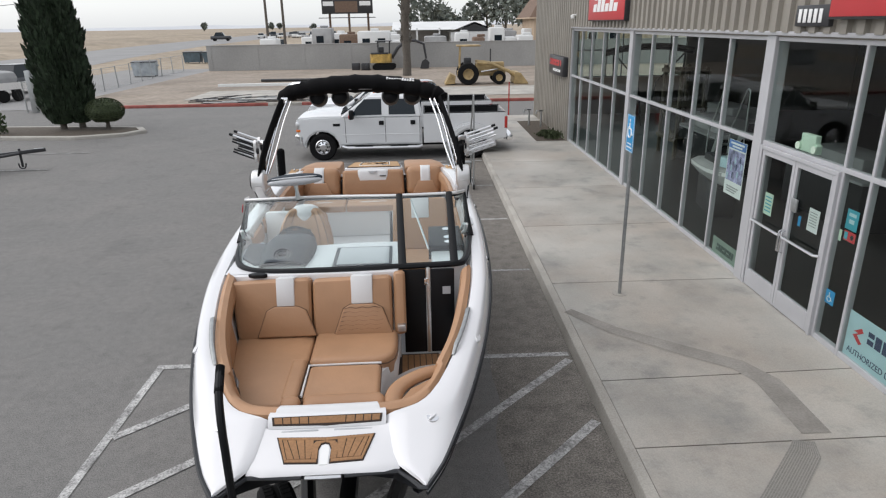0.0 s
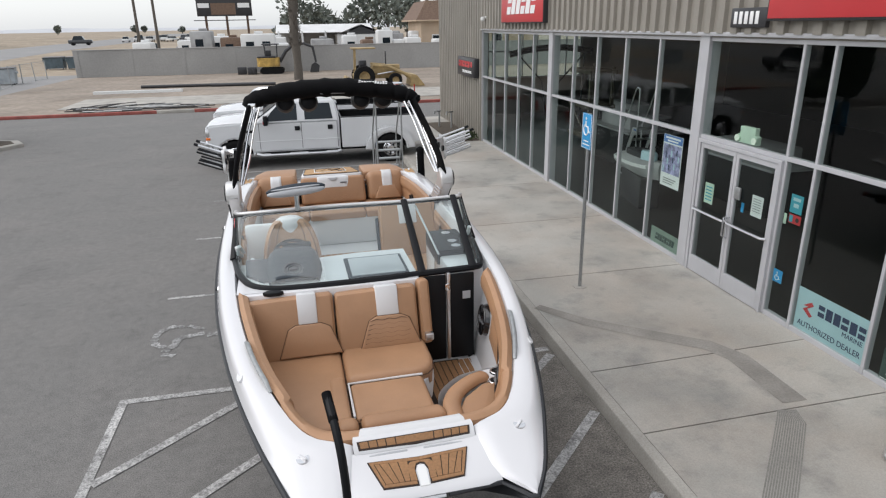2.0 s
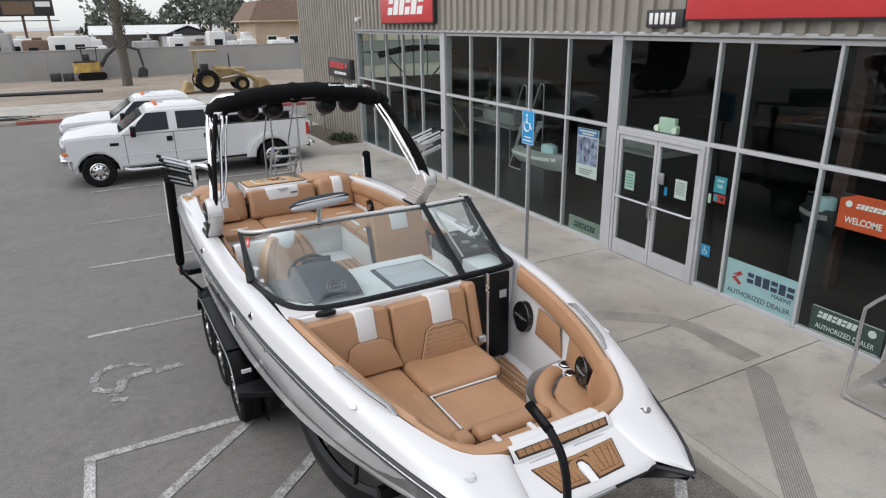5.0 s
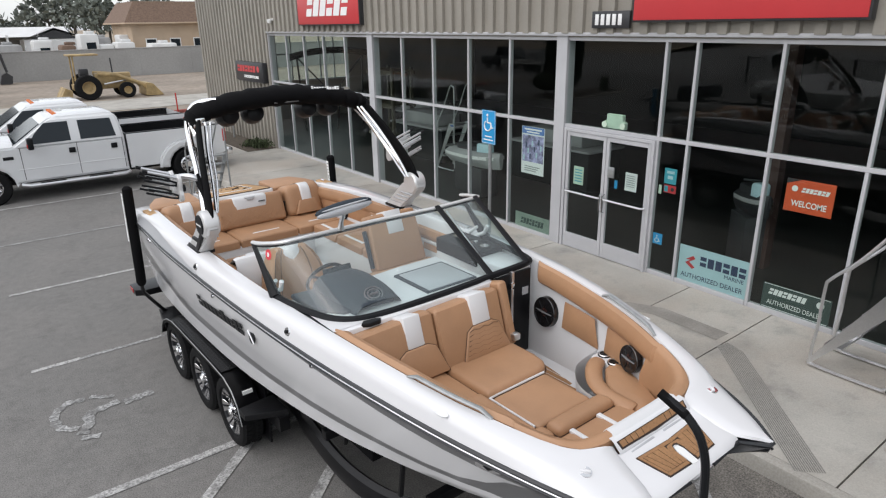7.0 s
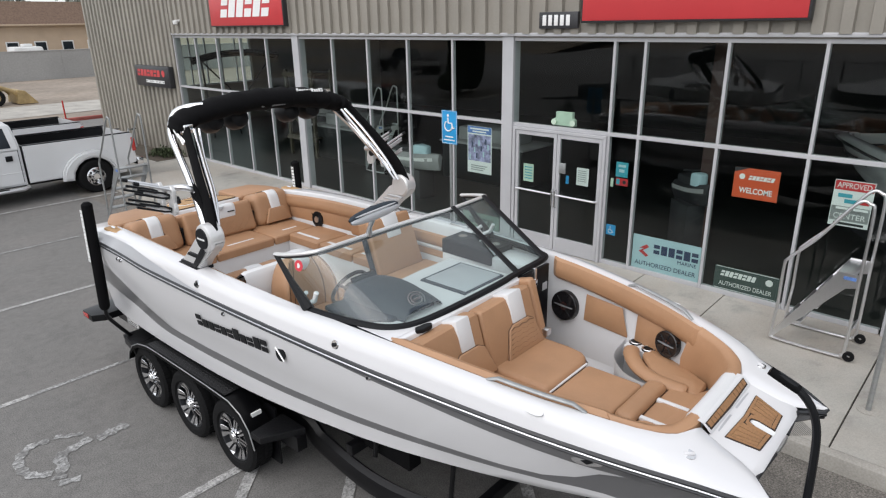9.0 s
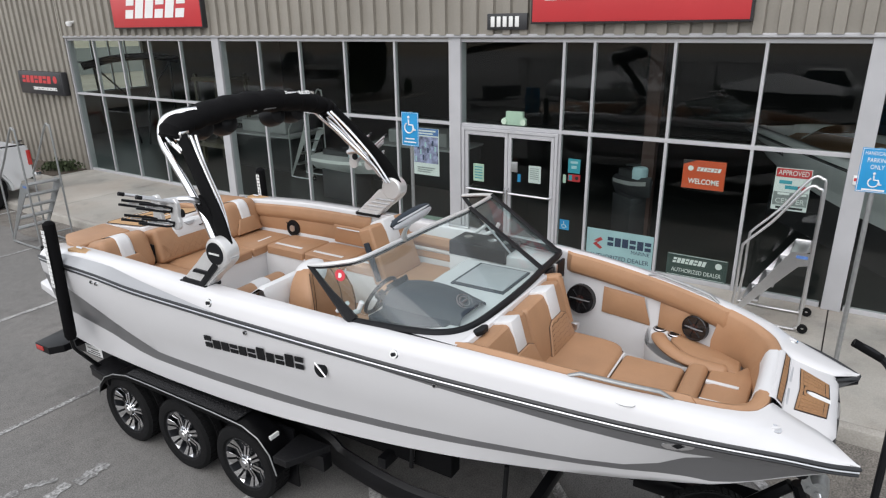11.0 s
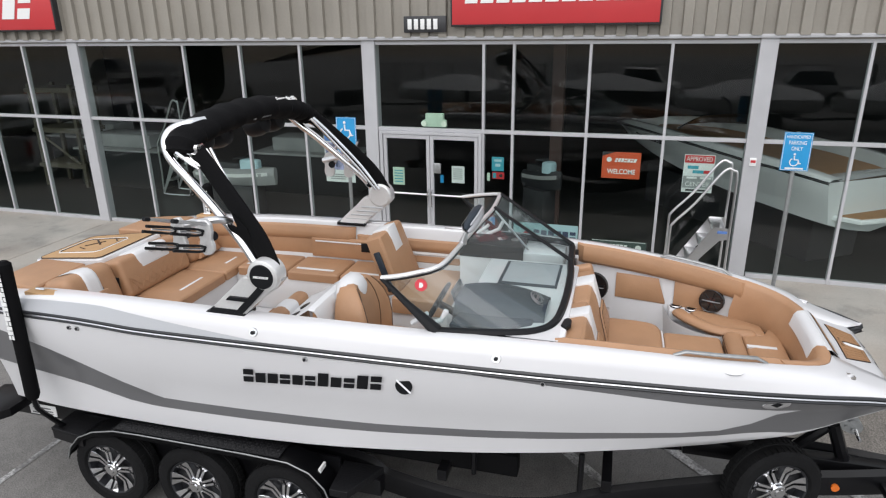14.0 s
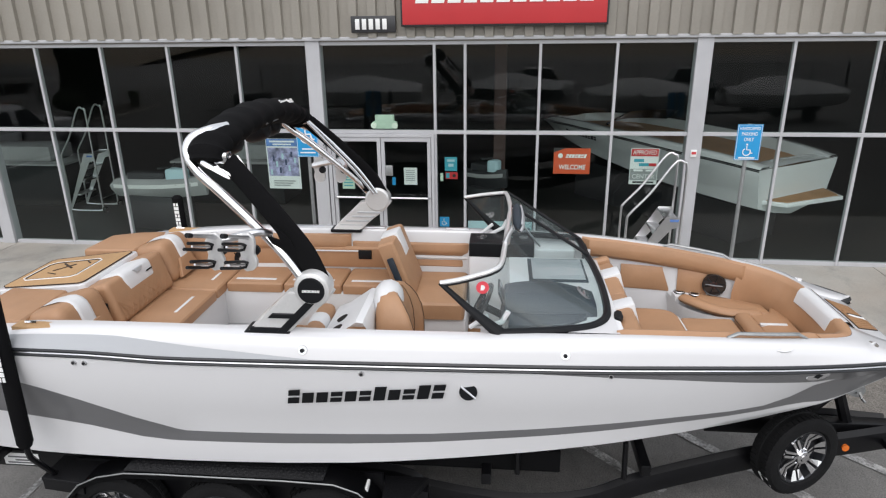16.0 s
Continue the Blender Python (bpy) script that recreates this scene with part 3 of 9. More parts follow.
fixed(part("ceiling", box(FACE + 0.22, FACE + 13.8, -12, 28.2, 4.2, 4.25), "show_wall"), "showroom ceiling, painted near-black for the dim interior", "ceiling")
fixed(part("showroom_floor", box(FACE + 0.03, FACE + 13.8, -12, 28.2, 0.05, PAVE), "show_floor"), "polished showroom floor, painted near-black for the dim interior", "floor")

for y in COLUMNS:
    col = part("column", box(FACE - 0.05, FACE + 0.16, y - 0.12, y + 0.12, PAVE, TOP + 0.02, 0.006, seg=1), "frame")
    fixed(col, "white aluminium column between the shop windows", "column")


def window_bay(number, y_hi, y_lo, uprights, door=None):
    """One glazed bay: frame bars as parts, panes as sheets of glass."""
    w = thing("window_%d" % number, "white aluminium shop window of tall dark panes in two tiers", "window", kind="structure")
    part("head", box(FACE - 0.012, FACE + 0.07, y_lo, y_hi, TOP - 0.055, TOP, 0.004, seg=1), "frame", w)
    part("transom", box(FACE - 0.017, FACE + 0.07, y_lo, y_hi, TRANSOM - 0.03, TRANSOM + 0.03, 0.004, seg=1), "frame", w)
    edges = [y_lo] + sorted(uprights) + [y_hi]
    for y in edges[1:-1]:
        low = TRANSOM if door and door[0] + 0.1 < y < door[1] - 0.1 else PAVE
        part("mullion", box(FACE - 0.014, FACE + 0.07, y - 0.022, y + 0.022, low, TOP, 0.004, seg=1), "frame", w)
    for y0, y1 in zip(edges, edges[1:]):
        if not (door and y0 >= door[0] - 0.05 and y1 <= door[1] + 0.05):
            part("sill", box(FACE - 0.012, FACE + 0.07, y0 + 0.026, y1 - 0.026, PAVE, SILL, 0.004, seg=1), "frame", w)
            g = part("pane", loft([[(FACE + 0.01, y1, PAVE + 0.03), (FACE + 0.01, y0, PAVE + 0.03)], [(FACE + 0.01, y1, TRANSOM), (FACE + 0.01, y0, TRANSOM)]]), "shop_glass", w, smooth=0)
            g.visible_shadow = False
        g = part("pane", loft([[(FACE + 0.01, y1, TRANSOM), (FACE + 0.01, y0, TRANSOM)], [(FACE + 0.01, y1, TOP), (FACE + 0.01, y0, TOP)]]), "shop_glass", w, smooth=0)
        g.visible_shadow = False
    return w


window_bay(1, 21.78, 15.72, [20.57, 19.36, 18.14, 16.93])
window_bay(2, 15.48, 9.42, [14.27, 13.06, 11.85, 10.63])
window_bay(3, 9.18, 3.22, [7.29, 6.79, 5.59, 4.40], door=(7.29, 9.18))
window_bay(4, 2.98, -2.98, [1.78, 0.58, -0.6, -1.79])
window_bay(5, -3.22, -9.2, [-4.4, -5.6, -6.8, -8.0])

door = thing("door_1", "white aluminium double glass entrance door with low push bars", "door", kind="structure")
part("door_frame", box(FACE - 0.055, FACE + 0.08, 7.31, 7.36, PAVE, TRANSOM - 0.03, 0.004, seg=1), "frame", door)
part("door_frame", box(FACE - 0.055, FACE + 0.08, 9.10, 9.16, PAVE, TRANSOM - 0.03, 0.004, seg=1), "frame", door)
part("door_frame", box(FACE - 0.055, FACE + 0.08, 7.36, 9.10, TRANSOM - 0.085, TRANSOM - 0.032, 0.004, seg=1), "frame", door)
for y0, y1 in ((7.37, 8.225), (8.235, 9.09)):
    leaf = bmesh.new()
    zt = TRANSOM - 0.09
    for q in ((y0, y0 + 0.06, PAVE + 0.01, zt), (y1 - 0.06, y1, PAVE + 0.01, zt), (y0 + 0.06, y1 - 0.06, zt - 0.07, zt), (y0 + 0.06, y1 - 0.06, PAVE + 0.01, PAVE + 0.27)):
        box(FACE - 0.04, FACE + 0.01, q[0], q[1], q[2], q[3], 0.003, leaf, seg=1)
    lf = part("door_leaf", leaf, "frame", door)
    g = part("pane", loft([[(FACE - 0.014, y1 - 0.05, PAVE + 0.25), (FACE - 0.014, y0 + 0.05, PAVE + 0.25)], [(FACE - 0.014, y1 - 0.05, zt - 0.05), (FACE - 0.014, y0 + 0.05, zt - 0.05)]]), "shop_glass", lf, smooth=0)
    g.visible_shadow = False
    part("push_bar", tube([(FACE - 0.05, y0 + 0.03, 1.22), (FACE - 0.10, y0 + 0.06, 1.22), (FACE - 0.10, y1 - 0.06, 1.22), (FACE - 0.05, y1 - 0.03, 1.22)], 0.02, sides=8), "alu", lf, "aluminium push bar")
for y in (8.20, 8.26):
    part("pull_handle", tube([(FACE - 0.04, y, 0.98), (FACE - 0.10, y, 1.0), (FACE - 0.10, y, 1.28), (FACE - 0.04, y, 1.30)], 0.012, sides=8), "chrome", door)

# ---- the boat: x to the pavement side, y aft from the bow, z up ----
BOAT = pose(-0.712, 2.60, 0, 0, 0, 1.5)
RAIL = [(0.27, 0.578, 1.668), (0.42, 0.672, 1.698), (0.60, 0.748, 1.730), (1.00, 0.888, 1.770), (1.50, 1.026, 1.812), (2.00, 1.130, 1.850),
        (2.70, 1.232, 1.882), (3.50, 1.295, 1.900), (4.50, 1.330, 1.905), (5.50, 1.332, 1.896), (5.80, 1.330, 1.897), (6.30, 1.315, 1.910), (7.00, 1.28, 1.895), (7.45, 1.22, 1.87)]
CHINE = [(0.27, 0.555, 1.645), (0.42, 0.560, 1.565), (0.60, 0.575, 1.475), (0.80, 0.61, 1.385), (1.00, 0.66, 1.320), (1.25, 0.71, 1.275), (1.50, 0.78, 1.245), (2.00, 0.90, 1.195),
         (2.70, 1.015, 1.115), (3.50, 1.07, 1.02), (4.50, 1.11, 0.93), (5.50, 1.12, 0.89), (6.30, 1.12, 0.885), (7.00, 1.10, 0.885), (7.45, 1.06, 0.89)]
# the knuckle low on the side, under which the hull drops almost plumb
KNUCKLE = [(0.27, 0.567, 1.657), (0.42, 0.612, 1.635), (0.60, 0.655, 1.605), (0.80, 0.695, 1.57), (1.10, 0.76, 1.525), (1.25, 0.79, 1.475), (1.43, 0.84, 1.42), (1.75, 0.93, 1.395), (2.00, 0.985, 1.385),
           (2.70, 1.07, 1.33), (3.50, 1.12, 1.265), (4.50, 1.14, 1.205), (5.50, 1.155, 1.185), (6.30, 1.155, 1.19), (7.00, 1.14, 1.20), (7.45, 1.11, 1.21)]
KEEL = [(0.27, 1.652), (0.42, 1.575), (0.60, 1.47), (1.00, 1.22), (1.50, 1.02), (2.00, 0.86), (2.70, 0.72), (3.50, 0.62), (4.50, 0.54), (5.50, 0.55), (6.30, 0.56), (7.00, 0.57), (7.45, 0.58)]
FORK = [(0.27, 0.54), (0.42, 0.45), (0.60, 0.38), (0.80, 0.22), (0.95, 0.0), (7.45, 0.0)]
# heights of the paint's edges on the hull side: foot of the bow's grey, head and foot of the long stripe
PAINT = [(0.27, 1.650, 1.650, 1.647), (0.60, 1.600, 1.600, 1.490), (0.80, 1.594, 1.594, 1.395), (1.00, 1.594, 1.594, 1.350), (1.09, 1.592, 1.590, 1.358), (1.25, 1.618, 1.480, 1.358), (1.43, 1.650, 1.418, 1.350),
         (1.60, 1.676, 1.400, 1.343), (2.00, 1.730, 1.388, 1.325), (2.30, 1.765, 1.363, 1.300), (2.70, 1.800, 1.330, 1.260), (3.10, 1.832, 1.295, 1.222), (3.50, 1.858, 1.265, 1.188), (3.90, 1.890, 1.232, 1.152),
         (4.50, 1.92, 1.205, 1.115), (5.00, 1.92, 1.190, 1.095), (5.50, 1.92, 1.184, 1.086), (5.75, 1.92, 1.184, 1.083), (5.90, 1.92, 1.235, 1.086), (6.10, 1.92, 1.310, 1.105), (6.50, 1.92, 1.475, 1.190),
         (6.90, 1.92, 1.605, 1.255), (7.45, 1.92, 1.70, 1.31)]
INNER = [(0.27, 0.572), (0.30, 0.55), (0.34, 0.51), (0.42, 0.425), (0.50, 0.39), (0.70, 0.36), (0.75, 0.345), (0.78, 0.42), (0.82, 0.525), (0.90, 0.612), (1.02, 0.685), (1.15, 0.742), (1.50, 0.865),
         (1.90, 0.955), (2.50, 1.045), (3.40, 1.105), (4.50, 1.125), (5.80, 1.115), (6.60, 1.06), (7.10, 1.00), (7.45, 0.94)]
DECK = [(0.27, 1.682), (0.42, 1.718), (0.60, 1.772), (0.80, 1.842), (1.20, 1.915), (1.60, 1.965), (2.00, 2.005), (2.50, 2.04), (3.20, 2.055), (4.50, 2.06), (5.80, 2.06), (6.60, 2.03), (7.10, 1.98), (7.45, 1.93)]
FLOOR = 1.20
STATIONS = [0.27, 0.29, 0.32, 0.36, 0.42, 0.5, 0.6, 0.7, 0.75, 0.765, 0.78, 0.80, 0.82, 0.86, 0.9, 1.0, 1.15, 1.3, 1.5, 1.75, 2.0, 2.2, 2.4, 2.55, 2.7, 3.0, 3.2, 3.5, 3.7, 3.9, 4.2, 4.5, 5.0, 5.3, 5.55, 5.75, 5.82, 5.9, 6.1, 6.3, 6.5, 6.75, 7.0, 7.2, 7.45]


def hull_side(y, s, sign, out=0.0):
    """A point on the hull's side at y, s of the way down from the rail."""
    rx, rz = along(RAIL, y)
    cx, cz = along(CHINE, y)
    kx, kz = along(KNUCKLE, y)
    k = (rz - kz) / (rz - cz)
    swell = 0.02 * min(1, max(-0.8, (y - 1.6) / 1.6))
    x = rx + (kx - rx) * (s / k) ** 1.15 + swell * 4 * s / k * (1 - s / k) if s < k else kx + (cx - kx) * (s - k) / (1 - k)
    return Vector((sign * (x + out), y, rz + (cz - rz) * s))


boat = thing("wake_boat", "white and grey wakeboard boat with tan upholstery on a trailer", "boat", m=BOAT)


def make_hull(parent, plain=False):
    hull = bmesh.new()
    for sign in (-1, 1):
        rows = []
        for y in STATIONS:
            top_z, foot_z, bend_z = along(RAIL, y)[1], along(CHINE, y)[1], along(KNUCKLE, y)[1]
            g, a_, b_ = [min(max((top_z - z) / (top_z - foot_z), 0.0), 1.0) for z in along(PAINT, y)]
            a_ = max(a_, g)
            b_ = max(b_, a_ + 0.004)
            bend = min(max((top_z - bend_z) / (top_z - foot_z), a_ + 0.001), b_ - 0.001)
            ss = [0, g * 0.5, g, g + (a_ - g) * 0.33, g + (a_ - g) * 0.66, a_, bend, b_, b_ + (1 - b_) * 0.5, 1]
            row = [hull_side(y, s, sign) for s in ss]
            cx, cz = along(CHINE, y)
            kz = along(KEEL, y)
            tx = min(along(FORK, y), cx * 0.9)
            row += [Vector((sign * max(cx * 0.96, tx), y, cz - 0.015)), Vector((sign * (cx + tx) / 2, y, cz - 0.02 + (kz - cz) * 0.55)), Vector((sign * tx, y, kz))]
            rows.append(row if sign > 0 else row)
        mats = [0] * 9 + [2] * 3 if plain else [1, 1, 0, 0, 0, 1, 1, 0, 0, 2, 2, 2]
        loft(rows, hull, mats=mats)
        tail = [hull.verts.new(p) for p in rows[-1]]
        mid = hull.verts.new((0, 7.45, 1.86))
        hull.faces.new(tail + [mid])
    # the forked bow's front, black in place of the shade under the rail
    front = [(0.578, 0.27, 1.668), (0.50, 0.345, 1.675), (0.43, 0.415, 1.688), (0.25, 0.408, 1.688), (0.0, 0.392, 1.688)]
    mid_ = [(0.565, 0.29, 1.658), (0.485, 0.42, 1.635), (0.42, 0.58, 1.62), (0.24, 0.66, 1.615), (0.0, 0.66, 1.61)]
    low = [(0.54, 0.27, 1.652), (0.45, 0.42, 1.575), (0.38, 0.60, 1.47), (0.22, 0.80, 1.34), (0.0, 0.95, 1.25)]
    for sign in (-1, 1):
        loft([[(sign * x, y, z) for x, y, z in front], [(sign * x, y, z) for x, y, z in mid_], [(sign * x, y, z) for x, y, z in low]], hull, mats=[2] * 4)
    bmesh.ops.remove_doubles(hull, verts=hull.verts[:], dist=0.0005)
    bmesh.ops.recalc_face_normals(hull, faces=hull.faces[:])
    part("hull", hull, ["gelcoat", "gel_grey", "black_gel"], parent, "glossy white hull with a black bottom" if plain else "glossy white hull with dark grey swoosh stripes and black bottom", smooth=40)


def make_deck(parent):
    deck = bmesh.new()
    for sign in (-1, 1):
        rows = []
        for y in STATIONS:
            rx, rz = along(RAIL, y)
            ix, zd = along(INNER, y), along(DECK, y)
            w = rx - ix
            hi = zd - rz
            rows.append([(sign * (rx - 0.002), y, rz), (sign * (rx - 0.05 * w - 0.012), y, rz + 0.5 * hi), (sign * (rx - 0.2 * w), y, rz + 0.88 * hi),
                         (sign * (rx - 0.32 * w), y, zd), (sign * (ix + 0.3 * w), y, zd + 0.006), (sign * (ix + 0.06 * w), y, zd + 0.002), (sign * ix, y, zd - 0.015)])
        loft(rows, deck)
    # foredeck between the forks, with the step down to the teak
    rows = []
    for y, z in ((0.392, 1.688), (0.405, 1.704), (0.44, 1.722), (0.54, 1.747), (0.64, 1.772), (0.70, 1.788)):
        ix = along(INNER, max(y, 0.42)) + 0.004
        zd = along(DECK, max(y, 0.42)) - 0.012
        rows.append([(ix * k, y + (0.02 if y < 0.42 and abs(k) > 0.9 else 0), z + (zd - z) * abs(k) ** 6 if y > 0.42 else z) for k in (-1, -0.93, -0.8, -0.5, -0.2, 0.2, 0.5, 0.8, 0.93, 1)])
    loft(rows, deck)
    bmesh.ops.recalc_face_normals(deck, faces=deck.faces[:])
    for f in deck.faces:
        if f.normal.z < 0 and abs(f.normal.z) > 0.5:
            f.normal_flip()
    part("deck", deck, "gelcoat", parent, "glossy white moulded deck and gunwales", smooth=40)
    # inner liner
    liner = bmesh.new()
    for sign in (-1, 1):
        rows = []
        for y in [q for q in STATIONS if q >= 0.70]:
            ix, zd = along(INNER, y), along(DECK, y)
            rows.append([(sign * ix, y, zd - 0.012), (sign * (ix - 0.015), y, zd - 0.05), (sign * max(ix - 0.08, 0.1), y, 1.55), (sign * min(max(ix - 0.13, 0.05), along(CHINE, y)[0] - 0.05), y, max(FLOOR, along(CHINE, y)[1] + 0.07))])
        loft(rows, liner)
    loft([[(-0.335, 0.77, 1.80), (0.335, 0.77, 1.80)], [(-0.3, 0.80, 1.52), (0.3, 0.80, 1.52)]], liner)
    part("liner", liner, "grey_liner", parent, "pale moulded cockpit liner")


def make_rub_rail(parent):
    for sign in (-1, 1):
        for z, r, k in ((0.0, 0.014, "black_gel"), (-0.024, 0.008, "alu"), (-0.042, 0.010, "black_gel")):
            pts = []
            for y in STATIONS:
                rx, rz = along(RAIL, y)
                pts.append((sign * (rx + 0.004 - (0.003 if z else 0)), y, rz + z))
            if z == 0:
                pts = [(sign * 0.12, 0.392, 1.676), (sign * 0.25, 0.400, 1.676), (sign * 0.42, 0.408, 1.676), (sign * 0.46, 0.375, 1.670), (sign * 0.50, 0.335, 1.665), (sign * 0.545, 0.277, 1.662)] + pts
            part("rub_rail", tube(pts, r, sides=6), k, parent, "black and bright rub rail")
    part("bow_rail_insert", tube([(-0.10, 0.388, 1.676), (0.0, 0.385, 1.676), (0.10, 0.388, 1.676)], 0.011, sides=6), "alu", parent)


make_hull(boat)
make_deck(boat)
make_rub_rail(boat)
# light silver flash on the topside, aft
for sign in (-1, 1):
    rows = []
    for y in [4.7 + 0.15 * k for k in range(18)]:
        rx, rz = along(RAIL, y)
        ix, zd = along(INNER, y), along(DECK, y)
        w, hi = rx - ix, zd - rz
        up = min(0.84, max(0.03, (y - 4.6) / 1.6 * 0.9))
        p0 = Vector((sign * (rx + 0.003), y, rz + 0.012))
        pm = Vector((sign * (rx - 0.05 * w - 0.008), y, rz + 0.5 * hi))
        p1 = Vector((sign * (rx - 0.2 * w + 0.004), y, rz + 0.88 * hi + 0.003))
        e = p0.lerp(pm, min(1, up / 0.5)) if up < 0.5 else pm.lerp(p1, (up - 0.5) / 0.38)
        rows.append([p0, p0.lerp(pm, min(1, up / 0.5)), e])
    part("silver_flash", loft(rows), "gel_silver", boat, "pale silver paint flash")

# floors
cove = []
for y in (1.15, 1.4, 1.6, 1.8, 2.0, 2.2, 2.4, 2.62):
    fx = min(along(INNER, y) - 0.13, along(CHINE, y)[0] - 0.05)
    fz = max(FLOOR, along(CHINE, y)[1] + 0.07)
    cove.append([(fx + 0.004, y, fz + 0.01), (fx - 0.02, y, FLOOR + 0.03), (fx - 0.06, y, FLOOR + 0.004), (0.40, y, FLOOR - 0.002)])
part("floor_cove", loft(cove), "grey_liner", boat, "pale moulded floor edge", smooth=60)
part("bow_floor", pad([(-0.5, 1.75), (0.62, 1.75), (0.76, 2.62), (-0.5, 2.62)], FLOOR - 0.03, FLOOR + 0.003, 0.002), "teak_gap", boat)
for k in range(9):
    part("teak_strip", box(0.425 + k * 0.054, 0.425 + k * 0.054 + 0.047, 1.7 + 0.09 * max(0, k - 3), 2.60, FLOOR, FLOOR + 0.006, 0.002, seg=1), "teak", boat)
part("cockpit_floor", pad([(-0.86, 2.62), (0.86, 2.62), (0.98, 3.6), (1.05, 4.6), (1.05, 6.6), (-1.05, 6.6), (-1.05, 4.6), (-0.98, 3.6)], FLOOR - 0.03, FLOOR, 0.004), "grey_liner", boat)
for k in range(14):
    part("teak_strip", box(-0.45 + k * 0.08, -0.45 + k * 0.08 + 0.07, 3.6, 5.75, FLOOR, FLOOR + 0.006, 0.002, seg=1), "teak", boat)


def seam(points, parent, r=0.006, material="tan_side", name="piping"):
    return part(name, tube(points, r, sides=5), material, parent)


def cushion(name, outline, z0, z1, r=0.045, crown=0.012, parent=None, material="tan", label="", m=None):
    ob = part(name, pad(outline, z0, z1, r, m=m, crown=crown, seg=5), material, parent or boat, label)
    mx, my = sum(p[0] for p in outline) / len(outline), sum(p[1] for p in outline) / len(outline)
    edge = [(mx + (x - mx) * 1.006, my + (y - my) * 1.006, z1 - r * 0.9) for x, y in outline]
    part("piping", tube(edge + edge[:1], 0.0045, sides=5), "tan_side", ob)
    return ob


def quad(x0, x1, y0, y1):
    return [(x0, y0), (x1, y0), (x1, y1), (x0, y1)]


# bow lounge: seat cushions, backs against the dash bulkhead
lip = curve([(0.405, 2.38), (0.405, 2.10), (0.385, 1.96), (0.335, 1.885), (0.285, 1.80), (0.278, 1.60), (0.285, 1.36), (0.315, 1.20)], 4)
part("seat_base", loft([[(p.x - 0.06, p.y, 1.52) for p in lip], [(p.x, p.y, 1.505) for p in lip], [(p.x + 0.006, p.y, 1.44) for p in lip], [(p.x - 0.01, p.y - 0.01, 1.30) for p in lip], [(p.x - 0.05, p.y - 0.02, FLOOR) for p in lip]]), "white_vinyl", boat, "white seat moulding with a rounded corner")
cushion("seat_cushion", [(-0.90, 1.62), (-0.76, 1.30), (-0.30, 1.285), (-0.295, 2.36), (-0.95, 2.36)], 1.45, 1.575, 0.04, label="tan lounge cushion")
cushion("seat_roll", quad(-0.425, -0.302, 1.345, 1.92), 1.50, 1.597, 0.045, 0.0, label="tan raised seat roll")
cushion("seat_cushion", [(-0.287, 1.842), (0.24, 1.842), (0.325, 1.862), (0.378, 1.925), (0.40, 2.05), (0.40, 2.36), (-0.287, 2.36)], 1.45, 1.605, 0.062, 0.0)
cushion("seat_cushion", quad(-0.275, 0.275, 1.372, 1.832), 1.44, 1.572)
cushion("seat_roll", [(-0.250, 1.213), (0.33, 1.213), (0.31, 1.356), (-0.250, 1.356)], 1.44, 1.625, 0.062, 0.0, label="tan rolled front cushion")
cushion("seat_roll", quad(-0.41, -0.268, 1.213, 1.356), 1.44, 1.620, 0.060, 0.0, label="short tan rolled cushion")
cushion("bow_cushion", [(-0.60, 0.97), (-0.36, 0.905), (0.36, 0.905), (0.54, 0.96), (0.37, 1.04), (0.335, 1.206), (-0.74, 1.206)], 1.45, 1.585, 0.03, label="tan bow seat cushion")
part("white_piping", tube([(-0.281, 1.40, 1.565), (-0.281, 1.836, 1.566), (0.10, 1.837, 1.568), (0.275, 1.84, 1.565)], 0.009, sides=8), "white_vinyl", boat)
for x in (-0.16, 0.11):
    part("white_strap", box(x - 0.018, x + 0.018, 0.98, 1.20, 1.58, 1.604, 0.004), "white_vinyl", boat)


def back_matrix(y, z, lean, x=0.0):
    """Places a pad lying in its x-y plane so that it stands as a seat back facing the bow."""
    return Matrix.Translation((x, y, z)) @ Matrix.Rotation(radians(90 + lean), 4, "X")


BACK = back_matrix(2.414, 1.525, -17)
for x0, x1, wx0, wx1, panel in ((-0.985, -0.315, -0.60, -0.45, 0), (-0.305, 0.36, 0.02, 0.20, 1)):
    b_ = part("backrest", pad([(x0 if x0 > -0.5 else x0 + 0.05, 0), (x1, 0), (x1, 0.515), (x0, 0.50)], 0, 0.13, 0.05, m=BACK, crown=0.012), "tan", boat, "tan seat back with a white stripe")
    part("white_stripe", box(wx0, wx1, 0.285, 0.525, -0.01, 0.152, 0.012, m=BACK), "white_vinyl", b_)
    mid = (wx0 + wx1) / 2
    shape = [(mid - 0.24, 0.03), (mid - 0.16, 0.25), (mid - 0.10, 0.285), (mid + 0.10, 0.285), (mid + 0.17, 0.25), (mid + 0.25, 0.03)]
    part("lumbar_panel", pad(shape, 0.12, 0.160, 0.018, m=BACK, crown=0.006), "tan", b_)
    seam([BACK @ Vector((px, py, 0.146)) for px, py in shape], b_, 0.004)
    if panel:
        for k in range(6):
            zz = 0.07 + 0.036 * k
            seam([BACK @ Vector((mid - 0.2 + 0.01 * k + 0.05 * j, zz + (0.012 if j % 2 else 0), 0.164)) for j in range(8 - k // 3)], b_, 0.0025)
part("side_bolster", pad(quad(0.375, 0.475, 0.02, 0.56), 0.0, 0.15, 0.045, m=back_matrix(2.44, 1.50, -17)), "tan", boat, "tan armrest bolster beside the walkway")
